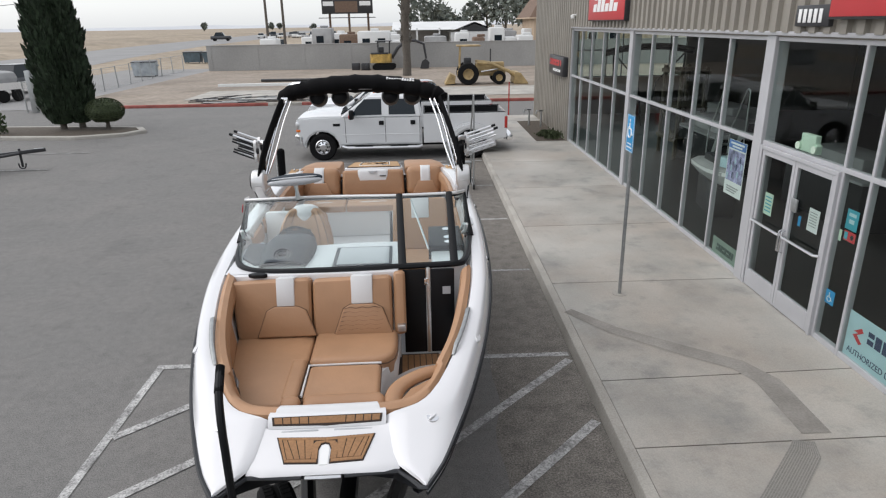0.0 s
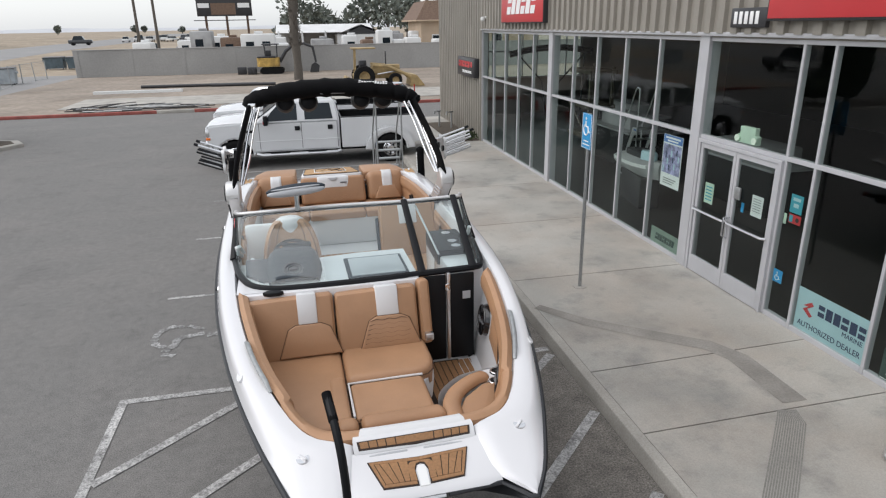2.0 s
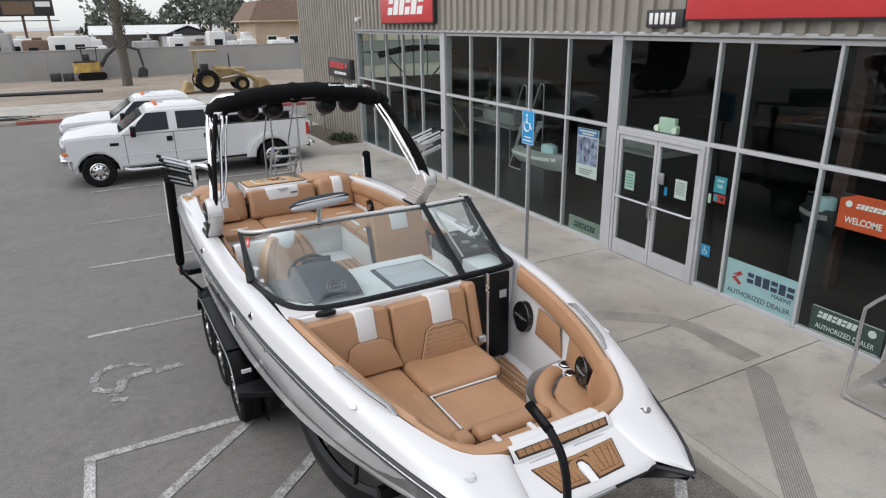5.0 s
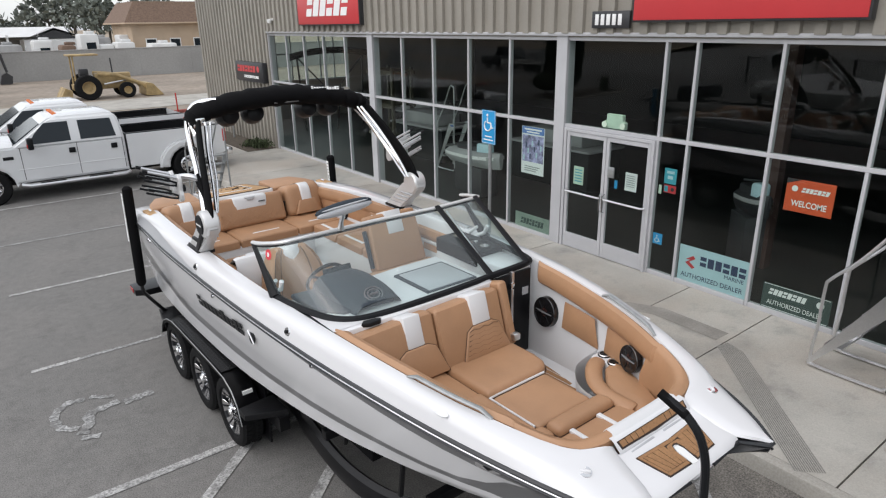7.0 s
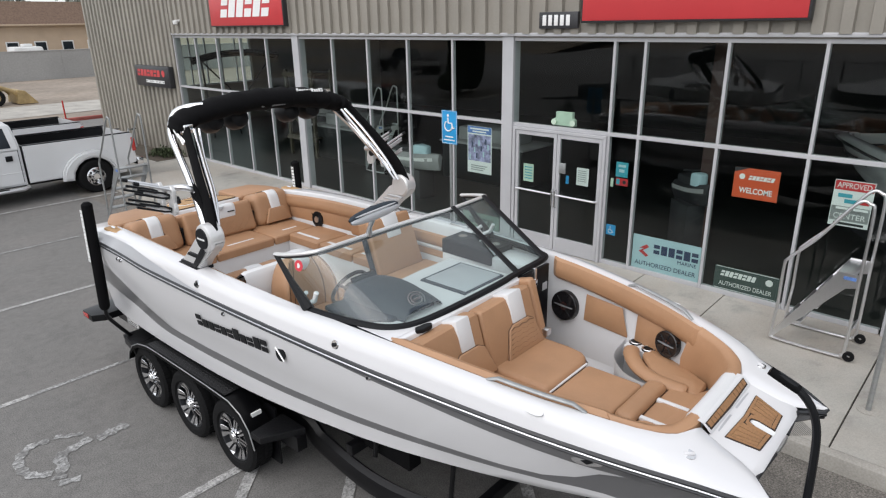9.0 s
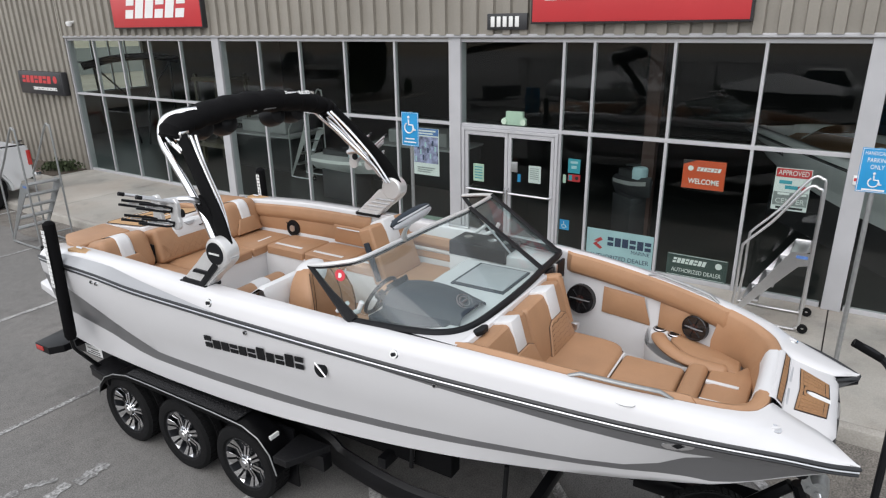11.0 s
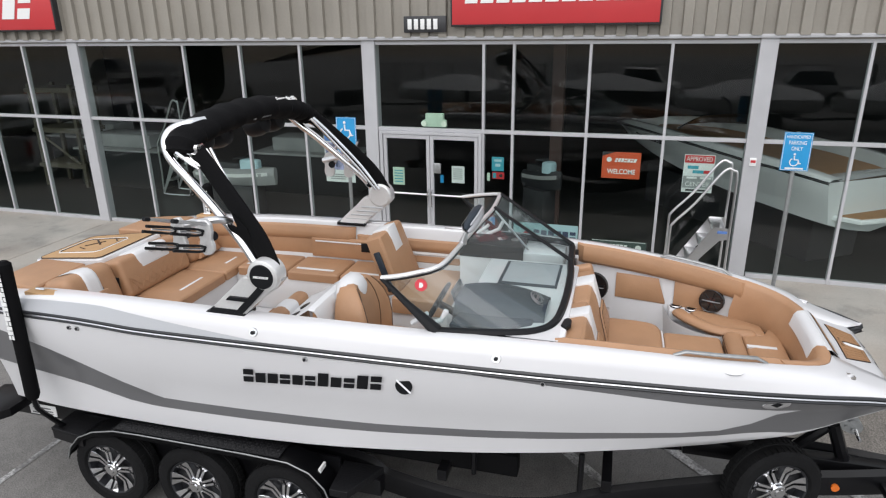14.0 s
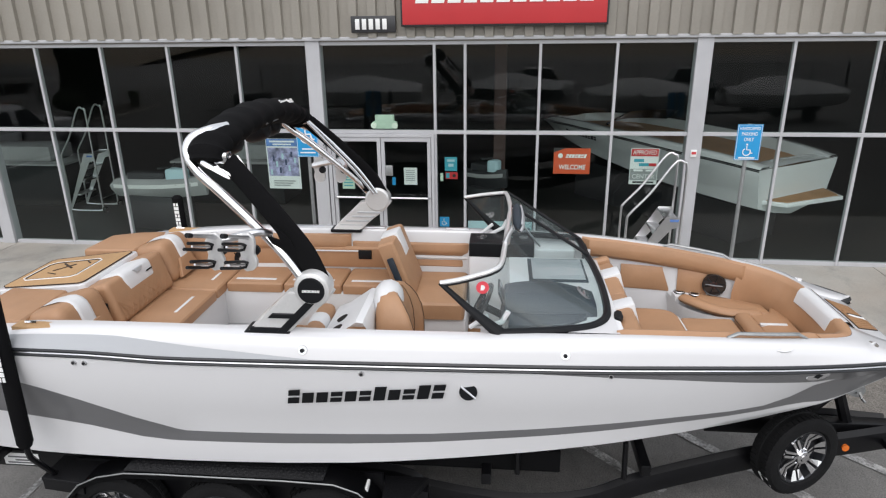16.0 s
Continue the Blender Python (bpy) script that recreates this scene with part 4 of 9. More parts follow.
part("bolster_hinge", box(0.40, 0.47, 2.28, 2.34, 1.60, 1.66, 0.01), "alu", boat)


def coaming_pad(sign, ys, z_top, z_low, thick, name="coaming_bolster", inset=0.012):
    """A padded bolster along the cockpit's side."""
    rows = []
    for y in ys:
        ix = along(INNER, y)
        zt, zl = z_top(y), z_low(y)
        c = zt - zl
        x = ix - inset
        end = min(1.0, (y - ys[0]) / 0.05, (ys[-1] - y) / 0.05)
        t_ = thick * (0.35 + 0.65 * max(0.0, end) ** 0.5)
        rows.append([(sign * (x + 0.005), y, zt - 0.01), (sign * (x - t_ * 0.35), y, zt + 0.012), (sign * (x - t_ * 0.8), y, zt - 0.002), (sign * (x - t_), y, zt - 0.05),
                     (sign * (x - t_ * 1.05), y, zl + c * 0.4), (sign * (x - t_ * 0.95), y, zl + 0.03), (sign * (x - t_ * 0.6), y, zl), (sign * (x - 0.02), y, zl)])
    return part(name, loft(rows, closed=True), "tan", boat, "tan padded side bolster")


def steps(y0, y1, n):
    return [y0 + (y1 - y0) * k / n for k in range(n + 1)]


top = lambda y: along(DECK, y) + 0.004
for sign in (-1, 1):
    coaming_pad(sign, steps(1.13, 2.62, 24), top, lambda y: along(DECK, y) - 0.17, 0.085)
    # tan panel and white ribs low on the side, speakers
    for y0, y1, c0_ in ((1.79, 2.24, 0.07), (1.46, 1.72, 0.0)):
        rows = []
        for k, y in enumerate(steps(y0, y1, 6)):
            swell = 0.010 if 0 < k < 6 else 0
            x = along(INNER, y)
            rows.append([(sign * (x - 0.052), y + c0_ * (1 - k / 6), 1.81), (sign * (x - 0.060 - swell), y + c0_ * 0.9 * (1 - k / 6), 1.78), (sign * (x - 0.082 - swell), y, 1.60), (sign * (x - 0.085), y, 1.575)])
        part("side_panel", loft(rows), "tan", boat, "tan trim panel")
    for y, z, big, deep in ((2.442, 1.645, 1.25, 0.07), (1.40, 1.692, 0.96, 0.07))[0 if sign > 0 else 1:]:
        c = Vector((sign * (along(INNER, y) - deep), y, z))
        sl = (along(INNER, y + 0.1) - along(INNER, y - 0.1)) / 0.2
        ax = Vector((-sign, sl, 0.12)).normalized()
        sp = part("speaker", disc(c, ax, 0.112 * big, 0.045, r2=0.100 * big), "speaker", boat, "round black cockpit speaker")
        part("speaker_cone", disc(c + ax * 0.036, ax, 0.086 * big, 0.010, r2=0.03), "speaker_red", sp)
        for a_ in range(0, 180, 60):
            t1 = ax.cross(Vector((0, 0, 1))).normalized()
            t2 = ax.cross(t1)
            d = math.cos(radians(a_ + 15)) * t1 + math.sin(radians(a_ + 15)) * t2
            part("speaker_spoke", tube([c + ax * 0.044 - d * 0.088 * big, c + ax * 0.044 + d * 0.088 * big], 0.006, sides=5), "black", sp)
        t1 = ax.cross(Vector((0, 0, 1))).normalized()
        part("speaker_bar", tube([c + ax * 0.046 - t1 * 0.08 * big, c + ax * 0.050, c + ax * 0.046 + t1 * 0.08 * big], [0.008, 0.016, 0.008], sides=6, flat=0.5), "gel_grey", sp, "grey bar across the speaker")
        t2 = ax.cross(t1)
        part("speaker_rim", tube([c + ax * 0.043 + (t1 * math.cos(radians(q)) + t2 * math.sin(radians(q))) * 0.103 * big for q in range(0, 361, 18)], 0.007, sides=6), "speaker", sp, "glossy black ring")

# backrest running round the bow, with the white centre patch
RIM = curve([(0.738, 1.135), (0.69, 1.02), (0.62, 0.90), (0.53, 0.815), (0.42, 0.775), (0.345, 0.765), (0.17, 0.757), (0.0, 0.755)], 5)
TOE = curve([(0.66, 1.27), (0.64, 1.13), (0.58, 1.03), (0.48, 0.965), (0.38, 0.935), (0.30, 0.92), (0.15, 0.89), (0.0, 0.885)], 5)
rim = [(p.x, p.y, q.x, q.y) for p, q in zip(RIM, TOE)]
rim = rim + [(-x, y, -u, v) for x, y, u, v in rim[-2::-1]]


def bow_back(lo, hi, lift, name, material, label, smooth=50, cap=False):
    """A stretch of the curved backrest, between two places on its rim."""
    rows = []
    for x, y, u, v in rim[lo:hi + 1]:
        p, q = Vector((x, y, 0)), Vector((u, v, 0))
        n = (q - p).normalized()
        zt = max(along(DECK, max(y, 0.80)), 1.842) + 0.012 + lift
        out = n * lift
        rows.append([p + Vector((0, 0, zt - 0.07)), p + n * 0.004 + Vector((0, 0, zt - 0.01)), p + n * 0.03 + Vector((0, 0, zt + 0.008)), p + n * 0.075 + out + Vector((0, 0, zt + 0.002)),
                     p + n * 0.098 + out + Vector((0, 0, zt - 0.028)), (p + n * 0.108).lerp(q, 0.45) + out + Vector((0, 0, zt - 0.15)), q + out + Vector((0, 0, 1.66)), q + out * 0.3 + Vector((0, 0, 1.54)), p + n * 0.03 + Vector((0, 0, 1.60))])
        if cap:
            low = (p + n * 0.108).lerp(q, 0.30)
            rows[-1][5:] = [low + out + Vector((0, 0, zt - 0.115)), low - n * 0.012 + Vector((0, 0, zt - 0.118)), p + n * 0.06 + Vector((0, 0, zt - 0.09)), p + n * 0.02 + Vector((0, 0, zt - 0.09))]
    bm = loft(rows, closed=True)
    bm.verts.ensure_lookup_table()
    bm.faces.new(bm.verts[:9])
    bm.faces.new(bm.verts[-9:])
    bmesh.ops.recalc_face_normals(bm, faces=bm.faces[:])
    return part(name, bm, material, boat, label, smooth=smooth)


bow_back(0, 70, 0.0, "bow_backrest", "tan", "tan padded backrest curving round the bow")
patch_ = bow_back(26, 44, 0.004, "bow_pad", "white_vinyl", "white vinyl patch over the bow backrest", cap=True)
part("patch_mark", box(-0.05, 0.05, -0.008, 0.008, 0, 0.003, m=facing((0.02, 0.862, 1.70), (-1, 0, 0), (0, 0.3, 1))), "alu", patch_)
# pavement-side bow seat with a rounded end
part("bow_seat", pad([(0.33, 1.0), (0.56, 1.02), (0.67, 1.2), (0.80, 1.50), (0.80, 1.60), (0.655, 1.565), (0.495, 1.43), (0.425, 1.30), (0.40, 1.15)], 1.48, 1.585, 0.03, crown=0.012), "tan", boat, "tan rounded bow seat")
ring = curve([(0.385, 1.10, 1.565), (0.372, 1.22, 1.572), (0.385, 1.37, 1.576), (0.455, 1.50, 1.578), (0.60, 1.625, 1.575), (0.73, 1.685, 1.565)], 6)
part("seat_roll", tube(ring, [0.05, 0.06] + [0.064] * (len(ring) - 4) + [0.058, 0.04], sides=14, flat=0.62), "tan", boat, "tan rolled seat edge")
over = curve([(0.325, 1.12, 0), (0.312, 1.25, 0), (0.302, 1.43, 0), (0.365, 1.59, 0), (0.512, 1.73, 0), (0.64, 1.775, 0), (0.80, 1.795, 0), (0.90, 1.81, 0)], 4)
under = [p + Vector((0.012, -0.008, 0)) for p in over]
part("seat_front", loft([[(p.x, p.y, 1.563) for p in over], [(p.x + 0.004, p.y, 1.53) for p in over], [(p.x, p.y, 1.42) for p in under], [(p.x + 0.02, p.y - 0.01, FLOOR) for p in under]]), "white_vinyl", boat, "white moulding under the rounded bow seat", smooth=60)
part("cup_shelf", pad([(0.72, 1.755), (0.725, 1.62), (0.70, 1.52), (0.84, 1.46), (0.93, 1.76)], 1.48, 1.578, 0.012), "white_vinyl", boat, "white cup holder shelf")
for x, y in ((0.765, 1.565), (0.815, 1.695)):
    cup = part("cup_holder", disc((x, y, 1.577), (0, 0, 1), 0.052, 0.012), "black", boat, "black round cup holder")
    part("cup_rim", tube([(x + 0.045 * math.cos(radians(a_)), y + 0.045 * math.sin(radians(a_)), 1.59) for a_ in range(0, 361, 30)], 0.006, sides=5), "alu", cup)
part("power_socket", disc((0.875, 1.70, 1.72), (-1, 0.3, 0), 0.02, 0.01), "black", boat)
# bow grab rails
for sign in (-1, 1):
    pts = []
    for y in steps(1.26, 1.86, 8):
        ix = along(INNER, y)
        edge = min(1, (y - 1.26) / 0.07, (1.86 - y) / 0.07)
        pts.append((sign * (ix + 0.012), y, along(DECK, y) + 0.002 + 0.034 * edge ** 0.5))
    part("grab_rail", tube(pts, [0.012] + [0.017] * (len(pts) - 2) + [0.012], sides=8, flat=0.7), "galv", boat, "satin grey curved grab rail")
# riser with the narrow teak step, the teak foredeck pad below it
riser = loft([[(x * w, y, z) for x in (-1, -0.9, 0.9, 1)] for w, y, z in ((0.30, 0.700, 1.772), (0.345, 0.692, 1.790), (0.352, 0.697, 1.803), (0.352, 0.742, 1.846), (0.350, 0.757, 1.852), (0.345, 0.785, 1.852))])
part("step_riser", riser, "gelcoat", boat, "white moulded bow step")
# grey bars stand in for the shade of the hollow below the step
for x0, x1 in ((-0.27, -0.05), (0.04, 0.27)):
    part("step_recess", box(x0, x1, 0.672, 0.693, 1.76, 1.784, 0.004), "gel_silver", boat, "thin grey bar painted for the shade in the recess under the step")


def teak_piece(corner, polygon, lift, material, parent, name):
    """A flat piece given in shares (u, v) of the quadrilateral of corners a, b (v = 0), c, d (v = 1)."""
    a_, b_, c_, d_ = [Vector(p) for p in corner]
    pts = [(a_.lerp(b_, u)).lerp(d_.lerp(c_, u), v) + Vector((0, 0, lift)) for u, v in polygon]
    return part(name, slab(pts, lift + 0.004), material, parent, smooth=0)


STEP = ((-0.322, 0.700, 1.807), (0.322, 0.700, 1.807), (0.330, 0.737, 1.842), (-0.330, 0.737, 1.842))
step_pad = teak_piece(STEP, [(0, 0.05), (0.5, -0.12), (1, 0.05), (1, 1), (0, 1)], 0.003, "teak_gap", boat, "teak_pad")
step_pad["label"] = "dark-edged teak foam step pad"
for u0, u1 in ((0.02, 0.09), (0.10, 0.165), (0.175, 0.24), (0.25, 0.325), (0.335, 0.665), (0.675, 0.75), (0.76, 0.825), (0.835, 0.90), (0.91, 0.98)):
    teak_piece(STEP, [(u0, 0.22 - 0.17 * (1 - abs(2 * u0 - 1))), (u1, 0.22 - 0.17 * (1 - abs(2 * u1 - 1))), (u1, 0.86), (u0, 0.86)], 0.006, "teak", step_pad, "teak_panel")
TRAP = ((-0.222, 0.447, 1.727), (0.222, 0.447, 1.727), (0.29, 0.640, 1.774), (-0.29, 0.640, 1.774))
trap = teak_piece(TRAP, [(0, 0.02)] + [(0.43, -0.03), (0.43, 0.45), (0.46, 0.64), (0.5, 0.68), (0.54, 0.64), (0.57, 0.45), (0.57, -0.03)] + [(1, 0.02), (1, 0.97), (0.5, 0.90), (0, 0.97)], 0.003, "teak_gap", boat, "teak_pad")
trap["label"] = "dark-edged teak foam foredeck pad"
for sg in (-1, 1):
    def m_(pts):
        return [(0.5 + sg * (0.5 - u), v) for u, v in pts]
    teak_piece(TRAP, m_([(0.015, 0.05), (0.41, 0.005), (0.41, 0.105), (0.05, 0.14)]), 0.006, "teak", trap, "teak_border")
    teak_piece(TRAP, m_([(0.015, 0.05), (0.045, 0.15), (0.045, 0.86), (0.012, 0.94)]), 0.006, "teak", trap, "teak_border")
    teak_piece(TRAP, m_([(0.012, 0.94), (0.045, 0.86), (0.4985, 0.775), (0.4985, 0.875)]), 0.006, "teak", trap, "teak_border")
    teak_piece(TRAP, m_([(0.345, 0.125), (0.42, 0.115), (0.425, 0.50), (0.455, 0.68), (0.4985, 0.71), (0.4985, 0.765), (0.40, 0.745), (0.36, 0.62)]), 0.006, "teak", trap, "teak_border")
    for u0, u1, t0, t1 in ((0.055, 0.135, 0.055, 0.095), (0.145, 0.205, 0.105, 0.185), (0.215, 0.27, 0.195, 0.275), (0.28, 0.335, 0.285, 0.375)):
        teak_piece(TRAP, m_([(u0, 0.155 - 0.06 * u0), (u1, 0.155 - 0.06 * u1), (t1, 0.855 - 0.16 * t1), (t0, 0.855 - 0.16 * t0)]), 0.006, "teak", trap, "teak_panel")
part("bow_eye_slot", slab([(-0.024, 0.435, 1.7245), (0.024, 0.435, 1.7245), (0.026, 0.545, 1.752), (0.015, 0.565, 1.757), (-0.015, 0.565, 1.757), (-0.026, 0.545, 1.752)], 0.01), "sign_white", boat, "white bow eye recess")
for sign in (-1, 1):
    cl = part("bow_cleat", disc((sign * 0.628, 0.715, 1.79), (0.1 * sign, -0.15, 1), 0.042, 0.026, r2=0.036), "chrome", boat, "round pop-up mooring cleat")
    part("cleat_bar", box(-0.03, 0.03, -0.008, 0.008, 0, 0.012, 0.003, m=Matrix.Translation((sign * 0.63, 0.711, 1.814)) @ Matrix.Rotation(radians(50 * sign), 4, "Z")), "gelcoat", cl)
    for y, s in ((2.98, 1), (4.735, 1)):
        rx, rz = along(RAIL, y)
        c = Vector((sign * (rx - 0.025), y, rz + 0.075))
        cl = part("cleat", disc(c, (sign, 0, 0.35), 0.036, 0.012, r2=0.03), "chrome", boat, "round pop-up cleat")
        part("cleat_pin", disc(c + Vector((sign * 0.012, 0, 0.002)), (sign, 0, 0.35), 0.014, 0.012), "black", cl)
    for y in (2.67, 4.34, 6.405, 6.325):
        c = hull_side(y, 0.09, sign)
        pl = part("drain_fitting", disc(c, (sign, 0, 0.15), 0.021, 0.012, r2=0.016), "chrome", boat, "small chrome drain fitting")
        part("drain_hole", disc(c + Vector((sign * 0.0125, 0, 0.001)), (sign, 0, 0.15), 0.010, 0.002), "black", pl)
    c = hull_side(1.186, 0.21, sign)
    em = part("bow_emblem", pad([(0.095 * math.cos(radians(a_)), 0.028 * math.sin(radians(a_))) for a_ in range(0, 360, 18)], 0, 0.008, 0.004, m=facing(c, (0.28 * sign, 1, -0.08), (-0.15 * sign, 0, 1)) if sign > 0 else facing(c, (0.28, -1, 0.08), (0.15, 0, 1))), "chrome", boat, "bright bow emblem plate")
    part("emblem_mark", pad([(-0.04, 0.0), (0.0, -0.018), (0.04, 0.0), (0.0, 0.016)], 0.004, 0.011, 0.002, m=facing(c, (0.28 * sign, 1, -0.08), (-0.15 * sign, 0, 1)) if sign > 0 else facing(c, (0.28, -1, 0.08), (0.15, 0, 1))), "black", em)
    part("deck_cap", pad([(0.068 * math.cos(radians(a_)), 0.024 * math.sin(radians(a_))) for a_ in range(0, 360, 20)], -0.01, 0.006, 0.003, m=facing((sign * 0.985, 1.50, 1.931), (0.06 * sign, 1, 0.03) if sign < 0 else (-0.06, -1, -0.03), (0.82, 0, 0.57) if sign < 0 else (-0.82, 0, 0.57))), "white_vinyl", boat, "flush oval deck cap")

# brand marks on the sides as plain bars, with a round badge
for sign in (-1,):
    a_, b_ = hull_side(4.90, 0.305, sign, 0.004), hull_side(3.78, 0.235, sign, 0.004)
    c = (a_ + b_) / 2 + Vector((sign * 0.006, 0, 0))
    up = Vector((hull_side(4.36, 0.2, sign) - hull_side(4.36, 0.4, sign)))
    blocks(11, 1.12, 0.125, facing(c, b_ - a_, up), "black", boat, "hull_word_mark", 0.22, 0.006, tall=(0, 6, 9, 10))
    c = hull_side(3.62, 0.245, sign, 0.004)
    bd = part("hull_badge", disc(c, (sign, 0, 0.1), 0.062, 0.006), "black", boat, "round black badge with a silver bar")
    part("badge_bar", tube([c + Vector((sign * 0.01, 0.05, 0.045)), c + Vector((sign * 0.01, -0.05, -0.045))], 0.008, sides=5), "alu", bd)
part("vent_cap", pad([(-0.86, 2.565), (-0.80, 2.535), (-0.72, 2.535), (-0.69, 2.56), (-0.72, 2.59), (-0.82, 2.605)], 2.03, 2.062, 0.012), "black", boat, "black oval vent cap")

# ---- windshield ----
BASE = [(-1.115, 3.42, 2.055), (-1.075, 3.15, 2.055), (-1.03, 2.95, 2.055), (-0.955, 2.77, 2.052), (-0.82, 2.665, 2.05), (-0.6, 2.625, 2.05), (-0.2, 2.61, 2.055), (0.2, 2.62, 2.055), (0.455, 2.64, 2.055),
        (0.91, 2.665, 2.055), (1.0, 2.74, 2.055), (1.04, 2.9, 2.055), (1.08, 3.15, 2.055), (1.115, 3.42, 2.055)]
HEAD = [(-1.095, 3.82, 2.405), (-1.085, 3.70, 2.425), (-1.06, 3.58, 2.45), (-1.02, 3.47, 2.475), (-0.93, 3.415, 2.49), (-0.62, 3.39, 2.50), (-0.2, 3.37, 2.51), (0.2, 3.35, 2.51), (0.44, 3.34, 2.51),
        (0.915, 3.37, 2.51), (0.99, 3.42, 2.50), (1.02, 3.50, 2.485), (1.06, 3.62, 2.46), (1.095, 3.78, 2.425)]
shield = part("windshield", tube(curve(BASE, 4), 0.030, sides=8), "black", boat, "wraparound tinted windshield with black frame")
part("top_trim", tube(curve(HEAD, 4), 0.020, sides=8, flat=0.8), "tower_paint", shield, "bright top trim")
part("top_gasket", tube([p - Vector((0, 0.012, 0.02)) for p in curve(HEAD, 4)], 0.010, sides=6), "black", shield)
for i, j in ((0, 8), (8, 9), (9, 13)):
    rows = list(zip(curve(BASE[i:j + 1], 4), curve(HEAD[i:j + 1], 4)))
    g = part("pane", loft([[p, p.lerp(q, 0.5), q] for p, q in rows]), "pane", shield)
    g.visible_shadow = False
for i in (8, 9):
    p, q = Vector(BASE[i]), Vector(HEAD[i])
    part("hinge_post", tube([p + Vector((0, -0.010, 0.015)), q + Vector((0, -0.010, 0.015))], [0.036, 0.030], sides=10, flat=0.4), "black", shield, "wide black hinge post")
for i in (0, 13):
    p, q = Vector(BASE[i]), Vector(HEAD[i])
    part("rear_post", tube([p, p.lerp(q, 0.5) + Vector((0, 0.01, 0)), q], [0.048, 0.026, 0.018], sides=8), "black", shield)
sg = part("safety_sticker", disc(Vector((-1.077, 3.535, 2.375)) + Vector((-0.012, 0, 0)), (-1, -0.1, 0.15), 0.043, 0.003), "red_sticker", shield, "round red sticker")
part("sticker_mark", pad([(-0.014, -0.018), (0.006, -0.018), (0.016, -0.006), (0.016, 0.006), (0.006, 0.018), (-0.010, 0.018)], 0, 0.002, 0.0005, m=facing((-1.0925, 3.535, 2.375), (0.1, -1, 0), (0.15, 0, 1))), "sign_white", sg, "white mark")
for sign in (-1, 1):
    part("brace", tube([(sign * 1.06, 3.52, 2.06), (sign * 1.075, 3.40, 2.12), (sign * 1.08, 3.36, 2.20)], 0.019, sides=8), "white_vinyl", shield, "white windshield brace")
    part("brace", tube([(sign * 1.05, 3.62, 2.06), (sign * 1.07, 3.50, 2.16)], 0.017, sides=8), "white_vinyl", shield)
part("stay", tube([(0.55, 3.34, 2.46), (0.70, 3.05, 2.06)], 0.010, sides=6), "alu", shield)

# dash bulkhead, consoles and the walkway door
part("dash_bulkhead", box(-1.02, 0.42, 2.56, 2.66, FLOOR, 2.045, 0.012), "gelcoat", boat, "white dash bulkhead")
dash = loft([[(-1.06, y, 2.048 if y < 3.2 else 2.03), (-0.5, y, 2.05 if y < 3.2 else 2.03), (0.0, y, 2.05), (0.42, y, 2.048)] for y in (2.60, 2.8, 3.0, 3.2, 3.34)] + [[(-1.06, 3.4, 1.75), (-0.5, 3.4, 1.75), (0.0, 3.36, 1.75), (0.42, 3.34, 1.75)], [(-1.06, 3.4, FLOOR), (-0.5, 3.4, FLOOR), (0.0, 3.36, FLOOR), (0.42, 3.34, FLOOR)]])
part("dash_top", dash, "gelcoat", boat, "white moulded dash")
hatch = part("dash_hatch", pad([(-0.16, 2.70), (0.36, 2.70), (0.36, 3.18), (-0.16, 3.18)], 2.045, 2.062, 0.008), "dash", boat, "grey framed hatch in the dash")
part("hatch_lid", pad([(-0.125, 2.72), (0.335, 2.72), (0.335, 3.15), (-0.125, 3.15)], 2.05, 2.068, 0.006), "gel_silver", hatch)
pod = bmesh.new()
rows = []
for k in range(9):
    t = k / 8
    y = 2.72 + 0.66 * t
    h = 2.05 + 0.135 * math.sin(math.pi * (0.12 + 0.62 * t)) ** 0.8
    w = 0.165 + 0.065 * math.sin(math.pi * (0.15 + 0.6 * t))
    rows.append([(-0.60 + w * c, y, 2.045 + (h - 2.045) * s_) for c, s_ in ((-1.05, 0), (-0.95, 0.55), (-0.7, 0.9), (-0.3, 1.0), (0, 0.97), (0.3, 1.0), (0.7, 0.9), (0.95, 0.55), (1.05, 0))])
loft(rows, pod)
loft([rows[-1], [(x * 0.98 - 0.012, 3.42, 1.85) for x, y, z in rows[-1]]], pod)
helm = part("helm_pod", pod, "dash", boat, "blue-grey padded helm pod", smooth=50)
RING = facing((-0.60, 2.80, 2.142), (1, 0, 0), (0, 0.8, 0.6))
for r_ in (0.075, 0.05):
    part("pod_ring", tube([RING @ Vector((r_ * math.cos(radians(a_)), r_ * 0.8 * math.sin(radians(a_)), 0.006)) for a_ in range(0, 361, 20)], 0.006, sides=5), "gel_grey", helm, "faint grey emblem ring")
part("pod_bar", tube([RING @ Vector((-0.035, 0, 0.006)), RING @ Vector((0.035, 0, 0.006))], 0.010, sides=5), "gel_grey", helm)
part("dash_wing", pad([(-1.0, 2.98), (-0.86, 2.80), (-0.44, 2.76), (-0.36, 2.95), (-0.38, 3.3), (-1.02, 3.36)], 2.04, 2.075, 0.015), "dash", helm)
part("gauge_screen", box(-0.13, 0.13, -0.01, 0.01, -0.08, 0.08, 0.006, m=Matrix.Translation((-0.56, 3.40, 2.10)) @ Matrix.Rotation(radians(-20), 4, "X")), "car_glass", helm)
WHEEL = Matrix.Translation((-0.60, 3.56, 2.03)) @ Matrix.Rotation(radians(-62), 4, "X")
